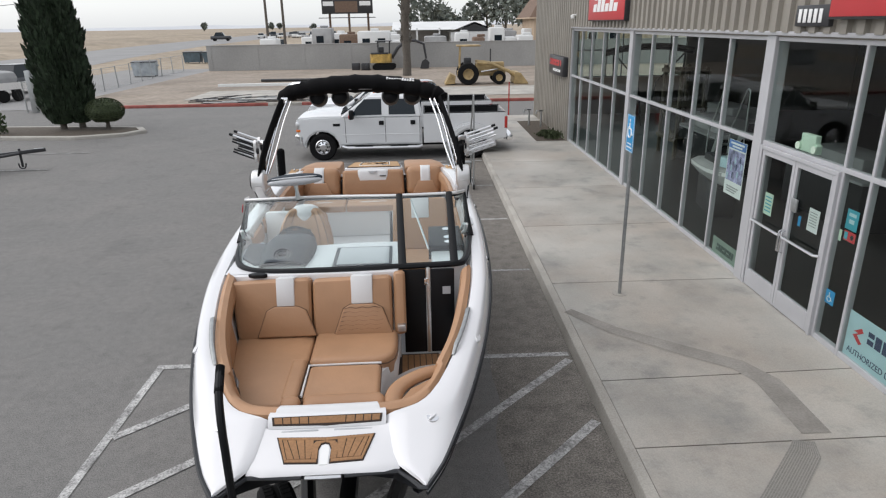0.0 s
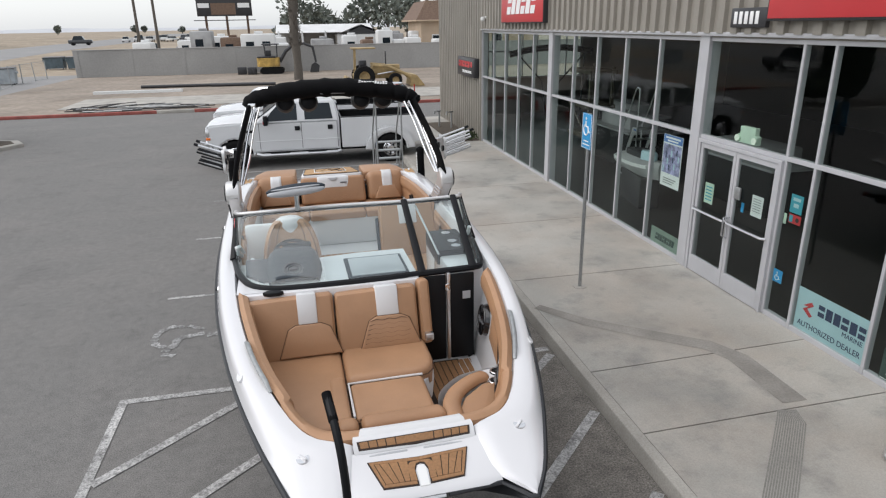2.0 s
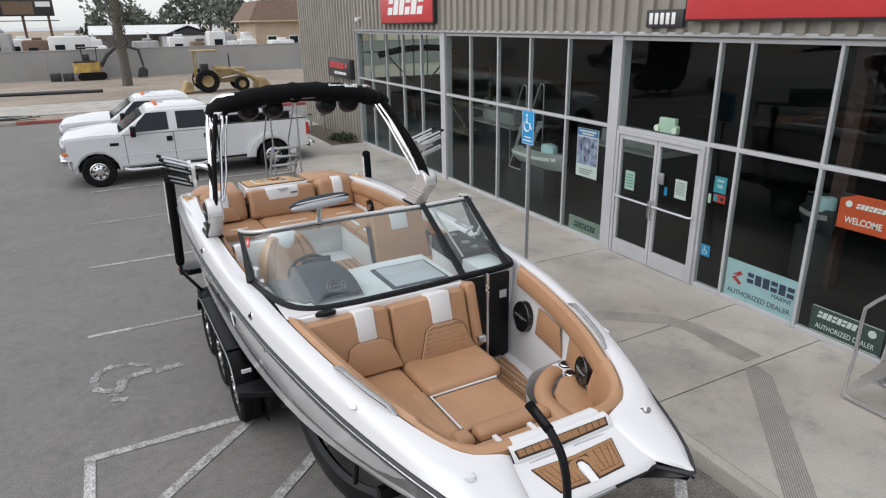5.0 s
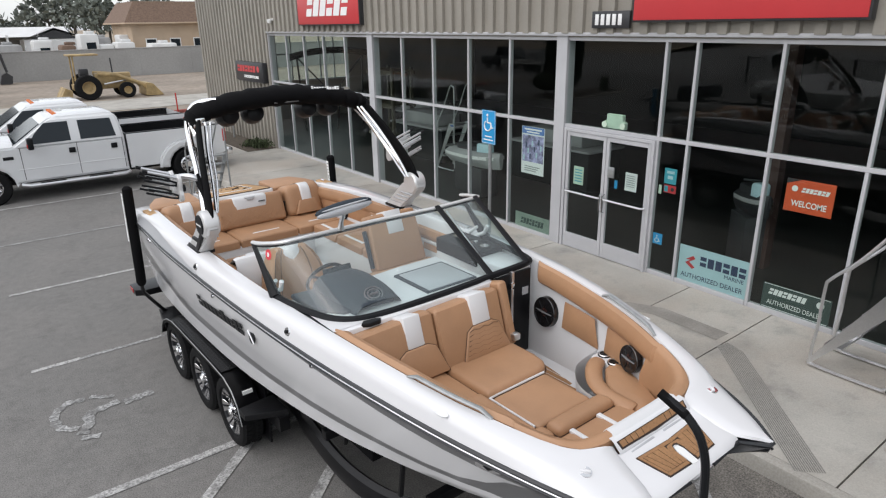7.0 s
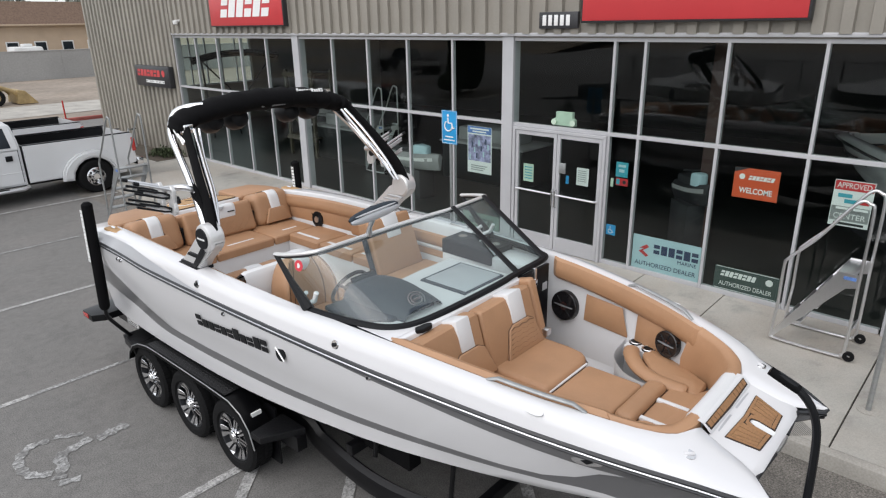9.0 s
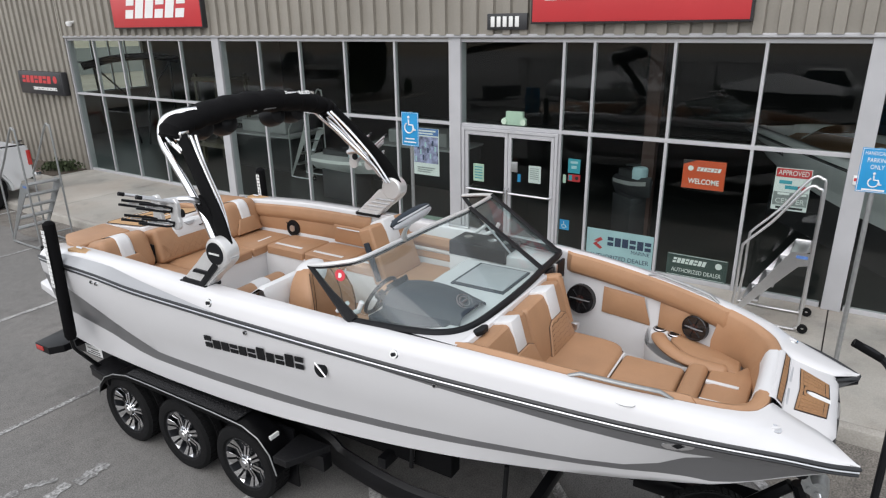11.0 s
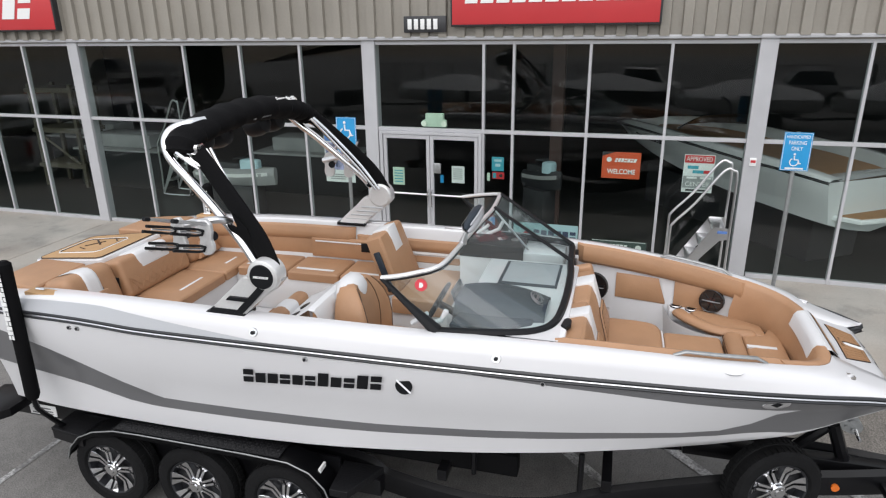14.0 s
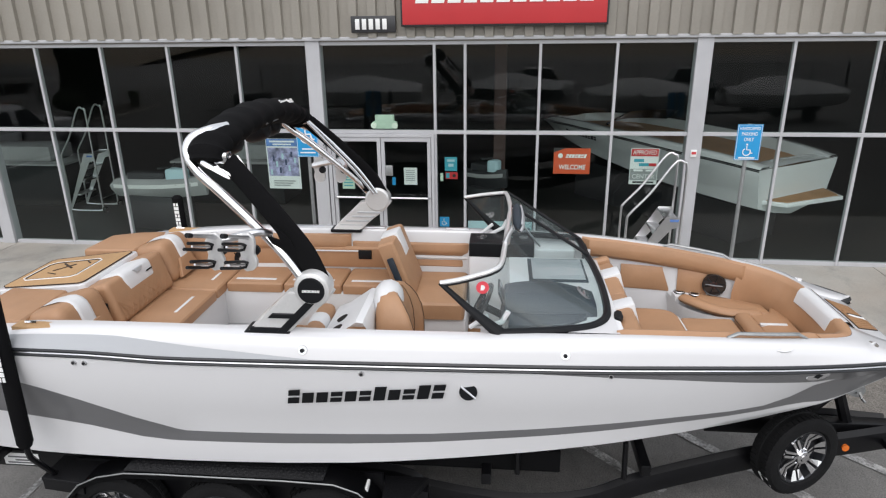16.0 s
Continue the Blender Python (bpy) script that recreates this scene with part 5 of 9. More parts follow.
wheel = part("steering_wheel", tube([WHEEL @ Vector((0.17 * math.cos(radians(a_)), 0.17 * math.sin(radians(a_)), 0)) for a_ in range(0, 361, 12)], 0.016, sides=8), "black", boat, "black steering wheel")
for a_ in (90, 210, 330):
    part("spoke", tube([WHEEL @ Vector((0, 0, -0.01)), WHEEL @ Vector((0.165 * math.cos(radians(a_)), 0.165 * math.sin(radians(a_)), 0))], 0.012, sides=6), "black", wheel)
part("hub", disc(WHEEL @ Vector((0, 0, -0.02)), WHEEL.to_3x3() @ Vector((0, 0, 1)), 0.045, 0.04), "black", wheel)
part("column", tube([WHEEL @ Vector((0, 0, -0.02)), (-0.60, 3.36, 1.93)], 0.03, sides=8), "black", wheel)
part("throttle", tube([(-0.99, 3.75, 1.80), (-0.99, 3.72, 1.92), (-0.98, 3.70, 1.95)], [0.02, 0.012, 0.022], sides=8), "chrome", boat, "chrome throttle lever")
part("throttle_panel", box(-1.04, -0.93, 3.62, 3.88, 1.70, 1.80, 0.01), "teak", boat, "teak-covered throttle panel")
part("side_console", box(0.72, 1.03, 2.72, 3.36, FLOOR, 2.02, 0.02), "gelcoat", boat, "white passenger console")
gb = part("glove_box", pad([(0.70, 3.10), (1.04, 3.10), (1.04, 3.72), (0.72, 3.72)], 1.94, 2.075, 0.015), "black", boat, "black glove box top with cup holders")
for y in (3.2, 3.34, 3.6):
    part("cup_holder", disc((0.90, y, 2.07), (0, 0, 1), 0.045, 0.012), "chrome", gb)
part("side_console", box(0.72, 1.03, 3.34, 3.72, FLOOR, 1.94, 0.02), "gelcoat", boat, "white passenger console")
for x0, x1 in ((0.455, 0.655), (0.695, 0.905)):
    part("walkway_door", box(x0, x1, 2.60, 2.63, FLOOR + 0.03, 2.03, 0.006), "black", boat, "black walkway door panel")
part("door_post", box(0.66, 0.69, 2.585, 2.635, FLOOR + 0.03, 2.05, 0.006), "alu", boat, "aluminium walkway door edge")
part("door_latch", box(0.64, 0.68, 2.57, 2.59, 1.90, 1.96, 0.004), "chrome", boat)
part("warning_label", box(0.80, 0.87, 2.592, 2.598, 1.80, 1.87), "gel_silver", boat)

# rear-view mirror on its arm
MIR = Matrix.Translation((-0.52, 3.30, 2.705)) @ Matrix.Rotation(radians(-4), 4, "Y") @ Matrix.Rotation(radians(-12), 4, "X")
def lens_shape(half, deep, tall, shift=(0, 0)):
    rows = []
    for k in range(17):
        u = math.sin(radians(-90 + 180 * k / 16))
        w = max(0.02, 1 - u * u) ** 0.42
        rows.append([MIR @ Vector((half * u, shift[0] + deep * w * math.cos(radians(a_)), shift[1] + tall * w * math.sin(radians(a_)))) for a_ in range(0, 360, 30)])
    return loft(rows, closed=True)


mir = part("mirror", lens_shape(0.255, 0.040, 0.050), "dash", boat, "wide oval wakeboard mirror in a blue-grey shell", smooth=60)
part("mirror_rim", lens_shape(0.250, 0.041, 0.040, (-0.010, -0.020)), "gel_silver", mir, "silver lower lip", smooth=60)
part("mirror_band", lens_shape(0.21, 0.016, 0.010, (-0.030, 0.014)), "gel_silver", mir, smooth=60)
part("mirror_glass", box(-0.19, 0.19, 0.036, 0.041, -0.03, 0.022, m=MIR), "chrome", mir)
part("mirror_arm", tube([(-0.52, 3.38, 2.50), (-0.52, 3.36, 2.57), (-0.52, 3.31, 2.66)], [0.03, 0.018, 0.022], sides=8), "alu", mir)

# ---- wakeboard tower ----
tower = part("tower", tube(curve([(-0.80, 5.42, 3.28), (-0.5, 5.44, 3.335), (0, 5.45, 3.35), (0.5, 5.44, 3.335), (0.80, 5.42, 3.28)], 6), 0.03, sides=10), "chrome", boat, "folding polished tower with a black furled bimini")
for sign in (-1, 1):
    foot = bmesh.new()
    # slanting cast foot, from the deck up to the round pivot
    rows = []
    for y0, y1, z, t in ((5.145, 4.855, 2.055, 0.075), (5.125, 4.825, 2.085, 0.07), (5.05, 4.745, 2.16, 0.06), (4.93, 4.60, 2.27, 0.055), (4.84, 4.52, 2.36, 0.05)):
        rows.append([(sign * (1.16 + t), y0, z), (sign * (1.16 + t), y1, z), (sign * (1.16 - t), y1, z), (sign * (1.16 - t), y0, z)])
    loft(rows, foot, closed=True)
    foot.faces.new([v for v in foot.verts][:4])
    foot.faces.new([v for v in foot.verts][-4:][::-1])
    bmesh.ops.recalc_face_normals(foot, faces=foot.faces[:])
    bmesh.ops.bevel(foot, geom=foot.edges[:], offset=0.012, segments=2, affect="EDGES")
    ft = part("tower_foot", foot, "tower_paint", tower, "cast silver tower foot")
    part("foot_gasket", box(sign * 1.08, sign * 1.245, 4.84, 5.16, 2.040, 2.072, 0.006), "black", ft)
    for k_, zz in enumerate((2.11, 2.155, 2.20, 2.245)):
        part("foot_rib", box(sign * 1.094, sign * 1.108, 4.80 - 0.062 * k_ + 0.02, 5.06 - 0.062 * k_, zz, zz + 0.014, 0.003), "gel_silver", ft)
    o = sign * 1.16
    side_ = Matrix(((0, 0, sign, o), (1, 0, 0, 0), (0, 1, 0, 0), (0, 0, 0, 1)))
    for shape in ([(4.86, 2.072), (4.93, 2.072), (4.70, 2.31), (4.63, 2.31)], [(4.82, 2.175), (4.985, 2.175), (4.955, 2.205), (4.79, 2.205)], [(4.93, 2.072), (5.13, 2.072), (5.11, 2.102), (4.90, 2.102)]):
        part("foot_inlay", pad(shape, 0.050, 0.080, 0.003, m=side_), "black", ft)
    pv = part("tower_pivot", spun([(0.0, -0.070), (0.105, -0.070), (0.122, -0.055), (0.126, 0.05), (0.118, 0.070), (0.096, 0.080), (0.0, 0.080)], facing((o, 4.665, 2.385), (0, 1, 0), (0, 0, 1)) if sign > 0 else facing((o, 4.665, 2.385), (0, -1, 0), (0, 0, 1)), sides=32), "tower_paint", tower, "round silver tower pivot")
    part("pivot_cap", disc((o + sign * 0.080, 4.665, 2.385), (sign, 0, 0), 0.092, 0.012, sides=32, r2=0.088), "black", pv, "round black cap")
    blocks(11, 0.12, 0.016, facing((o + sign * 0.093, 4.665, 2.385), (0, -sign * -1 if sign > 0 else -1, 0), (0, 0, 1)), "sign_white", pv, "cap_mark", 0.2, 0.002)
    # padded black main leg, bright tubes before and behind it
    leg = curve([(sign * 1.15, 4.63, 2.42), (sign * 1.115, 4.73, 2.62), (sign * 1.065, 4.90, 2.82), (sign * 1.00, 5.09, 3.02), (sign * 0.94, 5.26, 3.19)], 5)
    rows = []
    for k, p in enumerate(leg):
        d = leg[min(k + 1, len(leg) - 1)] - leg[max(k - 1, 0)]
        n = Vector((0, -d.z, d.y)).normalized() * (0.077 - 0.007 * k / (len(leg) - 1))
        rows.append([p + Vector((0.024 * math.copysign(abs(math.cos(radians(a_))) ** 0.7, math.cos(radians(a_))), 0, 0)) + n * math.sin(radians(a_)) for a_ in range(0, 360, 24)])
    part("tower_leg", loft(rows, closed=True), "fabric", tower, "black padded tower leg", smooth=60)
    part("leg_web", pad([(4.70, 2.46), (4.79, 2.47), (4.90, 2.60), (4.97, 2.72), (4.88, 2.69), (4.92, 2.80), (4.81, 2.70)], -0.014, 0.014, 0.005, m=Matrix(((0, 0, sign, sign * 1.118), (1, 0, 0, 0), (0, 1, 0, 0), (0, 0, 0, 1)))), "fabric", tower)
    bright = curve([(sign * 1.15, 4.75, 2.44), (sign * 1.115, 4.88, 2.60), (sign * 1.06, 5.10, 2.81), (sign * 1.02, 5.30, 2.99), (sign * 0.975, 5.47, 3.13), (sign * 0.925, 5.545, 3.24), (sign * 0.88, 5.52, 3.33), (sign * 0.81, 5.42, 3.375), (sign * 0.70, 5.34, 3.385)], 5)
    # cast horns that tie the tube to the padded leg
    for tip, w_ in (((sign * 0.995, 5.235, 3.08), 0.030), ((sign * 0.968, 5.175, 3.07), 0.026)):
        part("tower_horn", tube(curve([(sign * 0.945, 5.43, 3.185), (sign * 0.965, 5.35, 3.15), tip], 4), [w_, w_, w_, w_ * 0.95, w_ * 0.9, w_ * 0.8, w_ * 0.6, w_ * 0.4, 0.006], sides=10), "chrome", tower, "polished horn")
    part("tower_tube", tube(bright, 0.034, sides=12), "chrome", tower, "polished tower tube")
    for dx, dy, r_ in ((0.055, 0.0, 0.015), (0.105, 0.03, 0.012)):
        slim = curve([(sign * (1.10 - dx * 0.4), 4.66 + dy, 2.46), (sign * (1.08 - dx), 4.81 + dy, 2.70), (sign * (1.01 - dx), 5.04 + dy, 2.98), (sign * (0.93 - dx), 5.24, 3.20)], 5)
        part("tower_tube", tube(slim, r_, sides=8), "chrome", tower)
    part("tower_clamp", box(sign * 0.86, sign * 0.95, 5.26, 5.42, 3.17, 3.25, 0.015), "chrome", tower)
    # board rack: two cast plates on a bar, each with two forks
    rk = part("board_rack", tube(curve([(sign * 1.07, 4.97, 2.72), (sign * 1.16, 5.02, 2.76), (sign * 1.22, 5.16, 2.74), (sign * 1.235, 5.34, 2.70)], 4), 0.028, sides=10), "alu", tower, "folding cast aluminium board rack with black forks")
    for py in (5.07, 5.29):
        RX = sign * 1.255
        plate = [(py - 0.085, 2.545), (py - 0.05, 2.51), (py + 0.01, 2.50), (py + 0.05, 2.53), (py + 0.06, 2.58), (py + 0.045, 2.635), (py + 0.06, 2.69), (py + 0.055, 2.75), (py + 0.02, 2.80), (py - 0.04, 2.81), (py - 0.08, 2.77), (py - 0.085, 2.71), (py - 0.07, 2.64), (py - 0.09, 2.59)]
        plate = [(py + (y - py) * 0.78, 2.655 + (z - 2.655) * 0.86) for y, z in plate]
        pl = part("rack_plate", pad(plate, -0.016, 0.016, 0.010, m=Matrix(((0, 0, sign, RX), (1, 0, 0, 0), (0, 1, 0, 0), (0, 0, 0, 1)))), "tower_paint", rk, "cast rack plate")
        part("plate_knob", disc((RX - sign * 0.016, py - 0.05, 2.66), (-sign, 0, 0), 0.035, 0.02, sides=16), "black", pl)
        out = Vector((sign * (0.24 if sign < 0 else 0.30), 0.035, 0.085))
        top_ = Vector((RX, py - 0.03, 2.755))
        arm = part("rack_fork", tube([top_, top_ + out * 0.3, top_ + out * 1.12], [0.018, 0.013, 0.012], sides=8), "alu", rk, "bright rack fork")
        part("fork_tip", tube([top_ + out * 1.05, top_ + out * 1.22], 0.016, sides=8), "black", arm)
        for z in (2.57, 2.69):
            c_ = Vector((RX + sign * 0.012, py, z))
            w_ = Vector((0, -0.012, 0.024))
            part("rack_fork", tube([c_ + out * 1.05 + w_ * 0.8, c_ + out * 0.25 + w_, c_ + out * 0.03 + w_ * 0.6, c_ + out * 0.03 - w_ * 0.6, c_ + out * 0.25 - w_, c_ + out * 1.12 - w_ * 0.8], [0.011, 0.009, 0.011, 0.011, 0.009, 0.011], sides=8), "black" if sign < 0 else "alu", rk)
            part("fork_core", tube([c_ + out * 0.12, c_ + out * 0.85], 0.008, sides=6), "alu", rk)
# furled bimini with its cover
rows = []
bim = curve([(-0.955, 5.405, 3.185), (-0.90, 5.405, 3.255), (-0.72, 5.40, 3.315), (-0.4, 5.395, 3.362), (0.0, 5.395, 3.378), (0.4, 5.395, 3.355), (0.72, 5.39, 3.30), (0.92, 5.36, 3.235), (0.99, 5.33, 3.165)], 6)
rad = [0.085 + 0.075 * math.sin(math.pi * k / (len(bim) - 1)) ** 0.4 + 0.009 * math.sin(k * 1.7) + 0.006 * math.sin(k * 3.1) for k in range(len(bim))]
part("bimini_cover", tube(bim, rad, sides=18, flat=0.64), "fabric", tower, "black canvas bimini boot")
blocks(11, 0.34, 0.038, facing((0.47, 5.300, 3.428), (1, 0.0, -0.07), (0, 0.55, 0.8)), "sign_white", tower, "boot_mark", 0.2, 0.004, tall=(0, 6, 9, 10))
part("tower_lamp", box(-0.14, 0.14, 5.26, 5.34, 3.315, 3.375, 0.008), "gel_grey", tower, "dark grey light bar")
for x in (-0.54, -0.27, 0.345, 0.615):
    can = part("tower_speaker", spun([(0.0, -0.13), (0.05, -0.125), (0.09, -0.095), (0.110, -0.03), (0.112, 0.05), (0.10, 0.085), (0.0, 0.09)], Matrix.Translation((x, 5.55, 3.205)) @ Matrix.Rotation(radians(-100), 4, "X"), sides=20), "black", tower, "satin black tower speaker pod")
    part("speaker_badge", disc((x, 5.655, 3.185), (0, 1, 0.1), 0.02, 0.004), "alu", can)

# ---- main cockpit ----
def seat_unit(name, outline, z0, z1, label, **k):
    return part(name, pad(outline, z0, z1, 0.035, crown=0.014), "tan", boat, label)


part("bench_base", box(0.605, 1.08, 4.35, 6.16, FLOOR, 1.58, 0.02), "white_vinyl", boat, "white bench moulding")
for y0, y1 in ((4.38, 4.95), (4.96, 5.54), (5.55, 6.12)):
    seat_unit("bench_cushion", quad(0.595, 1.07, y0, y1), 1.565, 1.66, "tan bench cushion")
    part("white_strap", box(0.66, 0.70, y0 + 0.08, y1 - 0.08, 1.655, 1.676, 0.004), "white_vinyl", boat)
part("bench_base", box(-0.97, 1.0, 6.145, 6.75, FLOOR, 1.58, 0.02), "white_vinyl", boat, "white bench moulding")
for x0, x1 in ((-0.98, -0.36), (-0.35, 0.40), (0.41, 1.02)):
    seat_unit("bench_cushion", quad(x0, x1, 6.13, 6.76), 1.565, 1.66, "tan stern bench cushion")
    part("white_strap", box(x0 + 0.20, x1 - 0.20, 6.25, 6.28, 1.655, 1.676, 0.004), "white_vinyl", boat)
STERN = Matrix.Translation((0, 6.70, 1.64)) @ Matrix.Rotation(radians(90 - 16), 4, "X")
for x0, x1, w, tall_ in ((-1.03, -0.465, 0.145, 0.425), (-0.44, 0.47, 0.48, 0.38), (0.495, 1.03, 0.145, 0.425)):
    b_ = part("backrest", pad([(x0, 0), (x1, 0), (x1 - 0.01, tall_), (x0 + 0.01, tall_)], -0.15, 0.14, 0.115 if w < 0.3 else 0.06, m=STERN, crown=0.01, seg=6), "tan", boat, "tan stern backrest with a white headrest patch")
    mid = (x0 + x1) / 2
    if w < 0.3:
        mid += 0.02 * (1 if mid > 0 else -1)
        arch = [(0.156, tall_ - 0.24), (0.156, tall_ - 0.115), (0.147, tall_ - 0.065), (0.122, tall_ - 0.026), (0.085, tall_ - 0.002), (0.04, tall_ + 0.008), (-0.05, tall_ + 0.008), (-0.12, tall_ + 0.006), (-0.157, tall_ - 0.02)]
        wrap = [[STERN @ Vector((mid + u * w / 2, q, z - (0.012 if abs(u) > 0.9 else 0))) for u in (-1.0, -0.9, -0.5, 0.0, 0.5, 0.9, 1.0)] for z, q in arch]
        part("white_wrap", loft(wrap), "white_vinyl", b_, "white band wrapped over the headrest", smooth=60)
    else:
        part("white_stripe", box(mid - w / 2, mid + w / 2, tall_ - 0.20, tall_ + 0.010, -0.12, 0.152, 0.055, m=STERN, seg=4), "white_vinyl", b_)
    if w > 0.3:
        for i in range(9):
            for s_ in (-1, 1):
                xa, xb = x0 + 0.06 + 0.08 * i, x0 + 0.06 + 0.08 * i + s_ * 0.16
                seam([STERN @ Vector((min(max(xa, x0 + 0.05), x1 - 0.05), 0.03, 0.150)), STERN @ Vector((min(max(xb, x0 + 0.05), x1 - 0.05), 0.19, 0.150))], b_, 0.0022, "tan")
        part("back_mark", box(mid + 0.10, mid + 0.19, tall_ - 0.10, tall_ - 0.088, 0.155, 0.163, m=STERN), "black", b_)
        part("latch", pad([(mid - 0.07, tall_ - 0.02), (mid + 0.07, tall_ - 0.02), (mid + 0.03, tall_ - 0.06), (mid - 0.03, tall_ - 0.06)], 0.03, 0.166, 0.004, m=STERN), "gel_silver", b_)
    else:
        shape = [(mid - 0.19, 0.02), (mid - 0.11, 0.20), (mid + 0.11, 0.20), (mid + 0.19, 0.02)]
        part("lumbar_panel", pad(shape, 0.13, 0.165, 0.015, m=STERN, crown=0.004), "tan", b_)
for x in (-0.4525, 0.4825):
    part("seat_slot", box(x - 0.012, x + 0.012, 6.67, 6.84, 1.6, 1.88, 0.004), "black", boat, "narrow dark slot between the stern seats")
# padded sides of the cockpit
for sign in (-1, 1):
    coaming_pad(sign, steps(4.95 if sign > 0 else 4.3, 6.86, 28), lambda y: along(DECK, y) - 0.05, lambda y: along(DECK, y) - 0.20, 0.07)
coaming_pad(-1, steps(3.72, 4.24, 8), lambda y: along(DECK, y) - 0.06, lambda y: along(DECK, y) - 0.24, 0.05)
coaming_pad(1, steps(3.74, 4.94, 14), lambda y: along(DECK, y) - 0.125, lambda y: along(DECK, y) - 0.245, 0.06)
coaming_pad(1, steps(3.74, 4.46, 10), lambda y: along(DECK, y) - 0.29, lambda y: along(DECK, y) - 0.39, 0.05)
part("white_piping", tube([(along(INNER, y) - 0.045, y, along(DECK, y) - 0.267) for y in steps(3.76, 4.46, 6)], 0.017, sides=8), "white_vinyl", boat)
rows = [[(1.06, y, 1.90), (1.035, y, 1.88), (1.03, y, 1.70), (1.04, y, 1.68)] for y in steps(4.45, 5.45, 8)]
part("side_panel", loft(rows), "tan", boat, "tan side panel")
part("white_piping", tube([(1.025, 4.75, 1.86), (1.025, 5.40, 1.86)], 0.008, sides=5), "white_vinyl", boat)
for sign in (-1, 1):
    rows = [[(sign * (along(INNER, y) - 0.03), y, along(DECK, y) - 0.10), (sign * (along(INNER, y) - 0.055), y, 1.84), (sign * (along(INNER, y) - 0.06), y, 1.70), (sign * (along(INNER, y) - 0.03), y, 1.62)] for y in steps(5.46, 6.72, 8)]
    part("side_panel", loft(rows), "tan", boat, "tan side panel")
part("stereo_panel", box(1.016, 1.05, 4.735, 4.87, 1.775, 1.87, 0.006), "black", boat, "small black control panel")
for y in (6.10,):
    c = Vector((1.055, y, 1.745))
    sp = part("speaker", disc(c, (-1, 0, 0.1), 0.098, 0.03), "black", boat, "round black cockpit speaker")
    part("speaker_badge", disc(c + Vector((-0.03, 0, 0)), (-1, 0, 0.1), 0.04, 0.012), "alu", sp)
    for dx in (-0.04, 0.0, 0.04):
        part("speaker_spoke", tube([c + Vector((-0.034, dx - 0.05, -0.07)), c + Vector((-0.034, dx + 0.05, 0.07))], 0.006, sides=5), "black", sp)
for y in (3.86, 4.72):
    part("deck_handle", box(1.14, 1.19, y - 0.12, y + 0.12, 2.055, 2.085, 0.012), "alu", boat, "flat aluminium deck handle")
# helm seat: white shell, tan cushions, white headrest
HS = Matrix.Translation((-0.61, 4.20, -0.085))


def bucket_ring(z, w, wing, hollow, back):
    """One level of a bucket seat's back: a hollow front between two forward wings."""
    half = [(0, hollow), (0.45 * w, hollow - 0.008), (0.70 * w, hollow * 0.45 + wing * 0.55), (0.86 * w, wing), (0.98 * w, wing + 0.03), (w, (wing + back) / 2), (0.90 * w, back - 0.035), (0.5 * w, back), (0, back + 0.006)]
    ring = [Vector((x, y, z)) for x, y in half] + [Vector((-x, y, z)) for x, y in half[-2:0:-1]]
    return [v + Vector((-0.61, 0, 0)) for v in curve(ring + ring[:1], 3)][:-1]


LEVELS = ((1.38, 0.28, 4.06, 4.14, 4.33), (1.62, 0.29, 4.03, 4.12, 4.335), (1.80, 0.292, 4.03, 4.115, 4.34), (1.92, 0.275, 4.045, 4.12, 4.345), (2.02, 0.245, 4.08, 4.14, 4.345), (2.09, 0.21, 4.12, 4.165, 4.34), (2.145, 0.165, 4.16, 4.19, 4.33), (2.165, 0.12, 4.20, 4.22, 4.30))
rows = [bucket_ring(*q) for q in LEVELS]
shell = loft(rows, closed=True)
shell.verts.ensure_lookup_table()
shell.faces.new(shell.verts[-len(rows[0]):])
bmesh.ops.recalc_face_normals(shell, faces=shell.faces[:])
back_ = part("helm_seat_back", shell, "tan", boat, "tan moulded bucket seat back", smooth=60)
for k in (4, 9, len(rows[0]) - 4, len(rows[0]) - 9):
    seam([r_[k] + (r_[k] - Vector((-0.61, 4.26, r_[k].z))).normalized() * 0.001 for r_ in rows[1:-1]], back_, 0.004)
wrap = []
for y, z, w in ((4.152, 1.985, 0.085), (4.148, 2.06, 0.125), (4.158, 2.12, 0.145), (4.195, 2.175, 0.152), (4.25, 2.20, 0.155), (4.315, 2.192, 0.158), (4.362, 2.15, 0.165), (4.375, 2.07, 0.175), (4.375, 1.95, 0.18)):
    mid_ = Vector((-0.61, 4.265, min(z, 2.09)))
    wrap.append([Vector((-0.61 + w * u, y, z)).lerp(Vector((-0.61 + w * u, mid_.y, mid_.z)), 0.55 * abs(u) ** 3) for u in (-1.08, -1, -0.85, -0.5, 0, 0.5, 0.85, 1, 1.08)])
part("helm_headrest", loft(wrap), "white_vinyl", boat, "white headrest wrapped over the seat's top", smooth=70)
part("helm_seat_rear", pad([(-0.25, 0), (0.25, 0), (0.23, 0.42), (0.13, 0.58), (-0.13, 0.58), (-0.23, 0.42)], -0.03, 0.02, 0.015, m=HS @ Matrix.Translation((0, 0.19, 1.55)) @ Matrix.Rotation(radians(90 + 2), 4, "X")), "white_vinyl", boat, "white rear of the helm seat")
part("helm_cushion", pad([(-0.26, -0.36), (0.26, -0.36), (0.27, 0.04), (-0.27, 0.04)], 1.60, 1.76, 0.05, m=HS, crown=0.015), "tan", boat, "tan helm seat cushion")
part("helm_pedestal", disc((-0.60, 4.08, FLOOR), (0, 0, 1), 0.09, 0.34), "alu", boat, "helm seat pedestal")
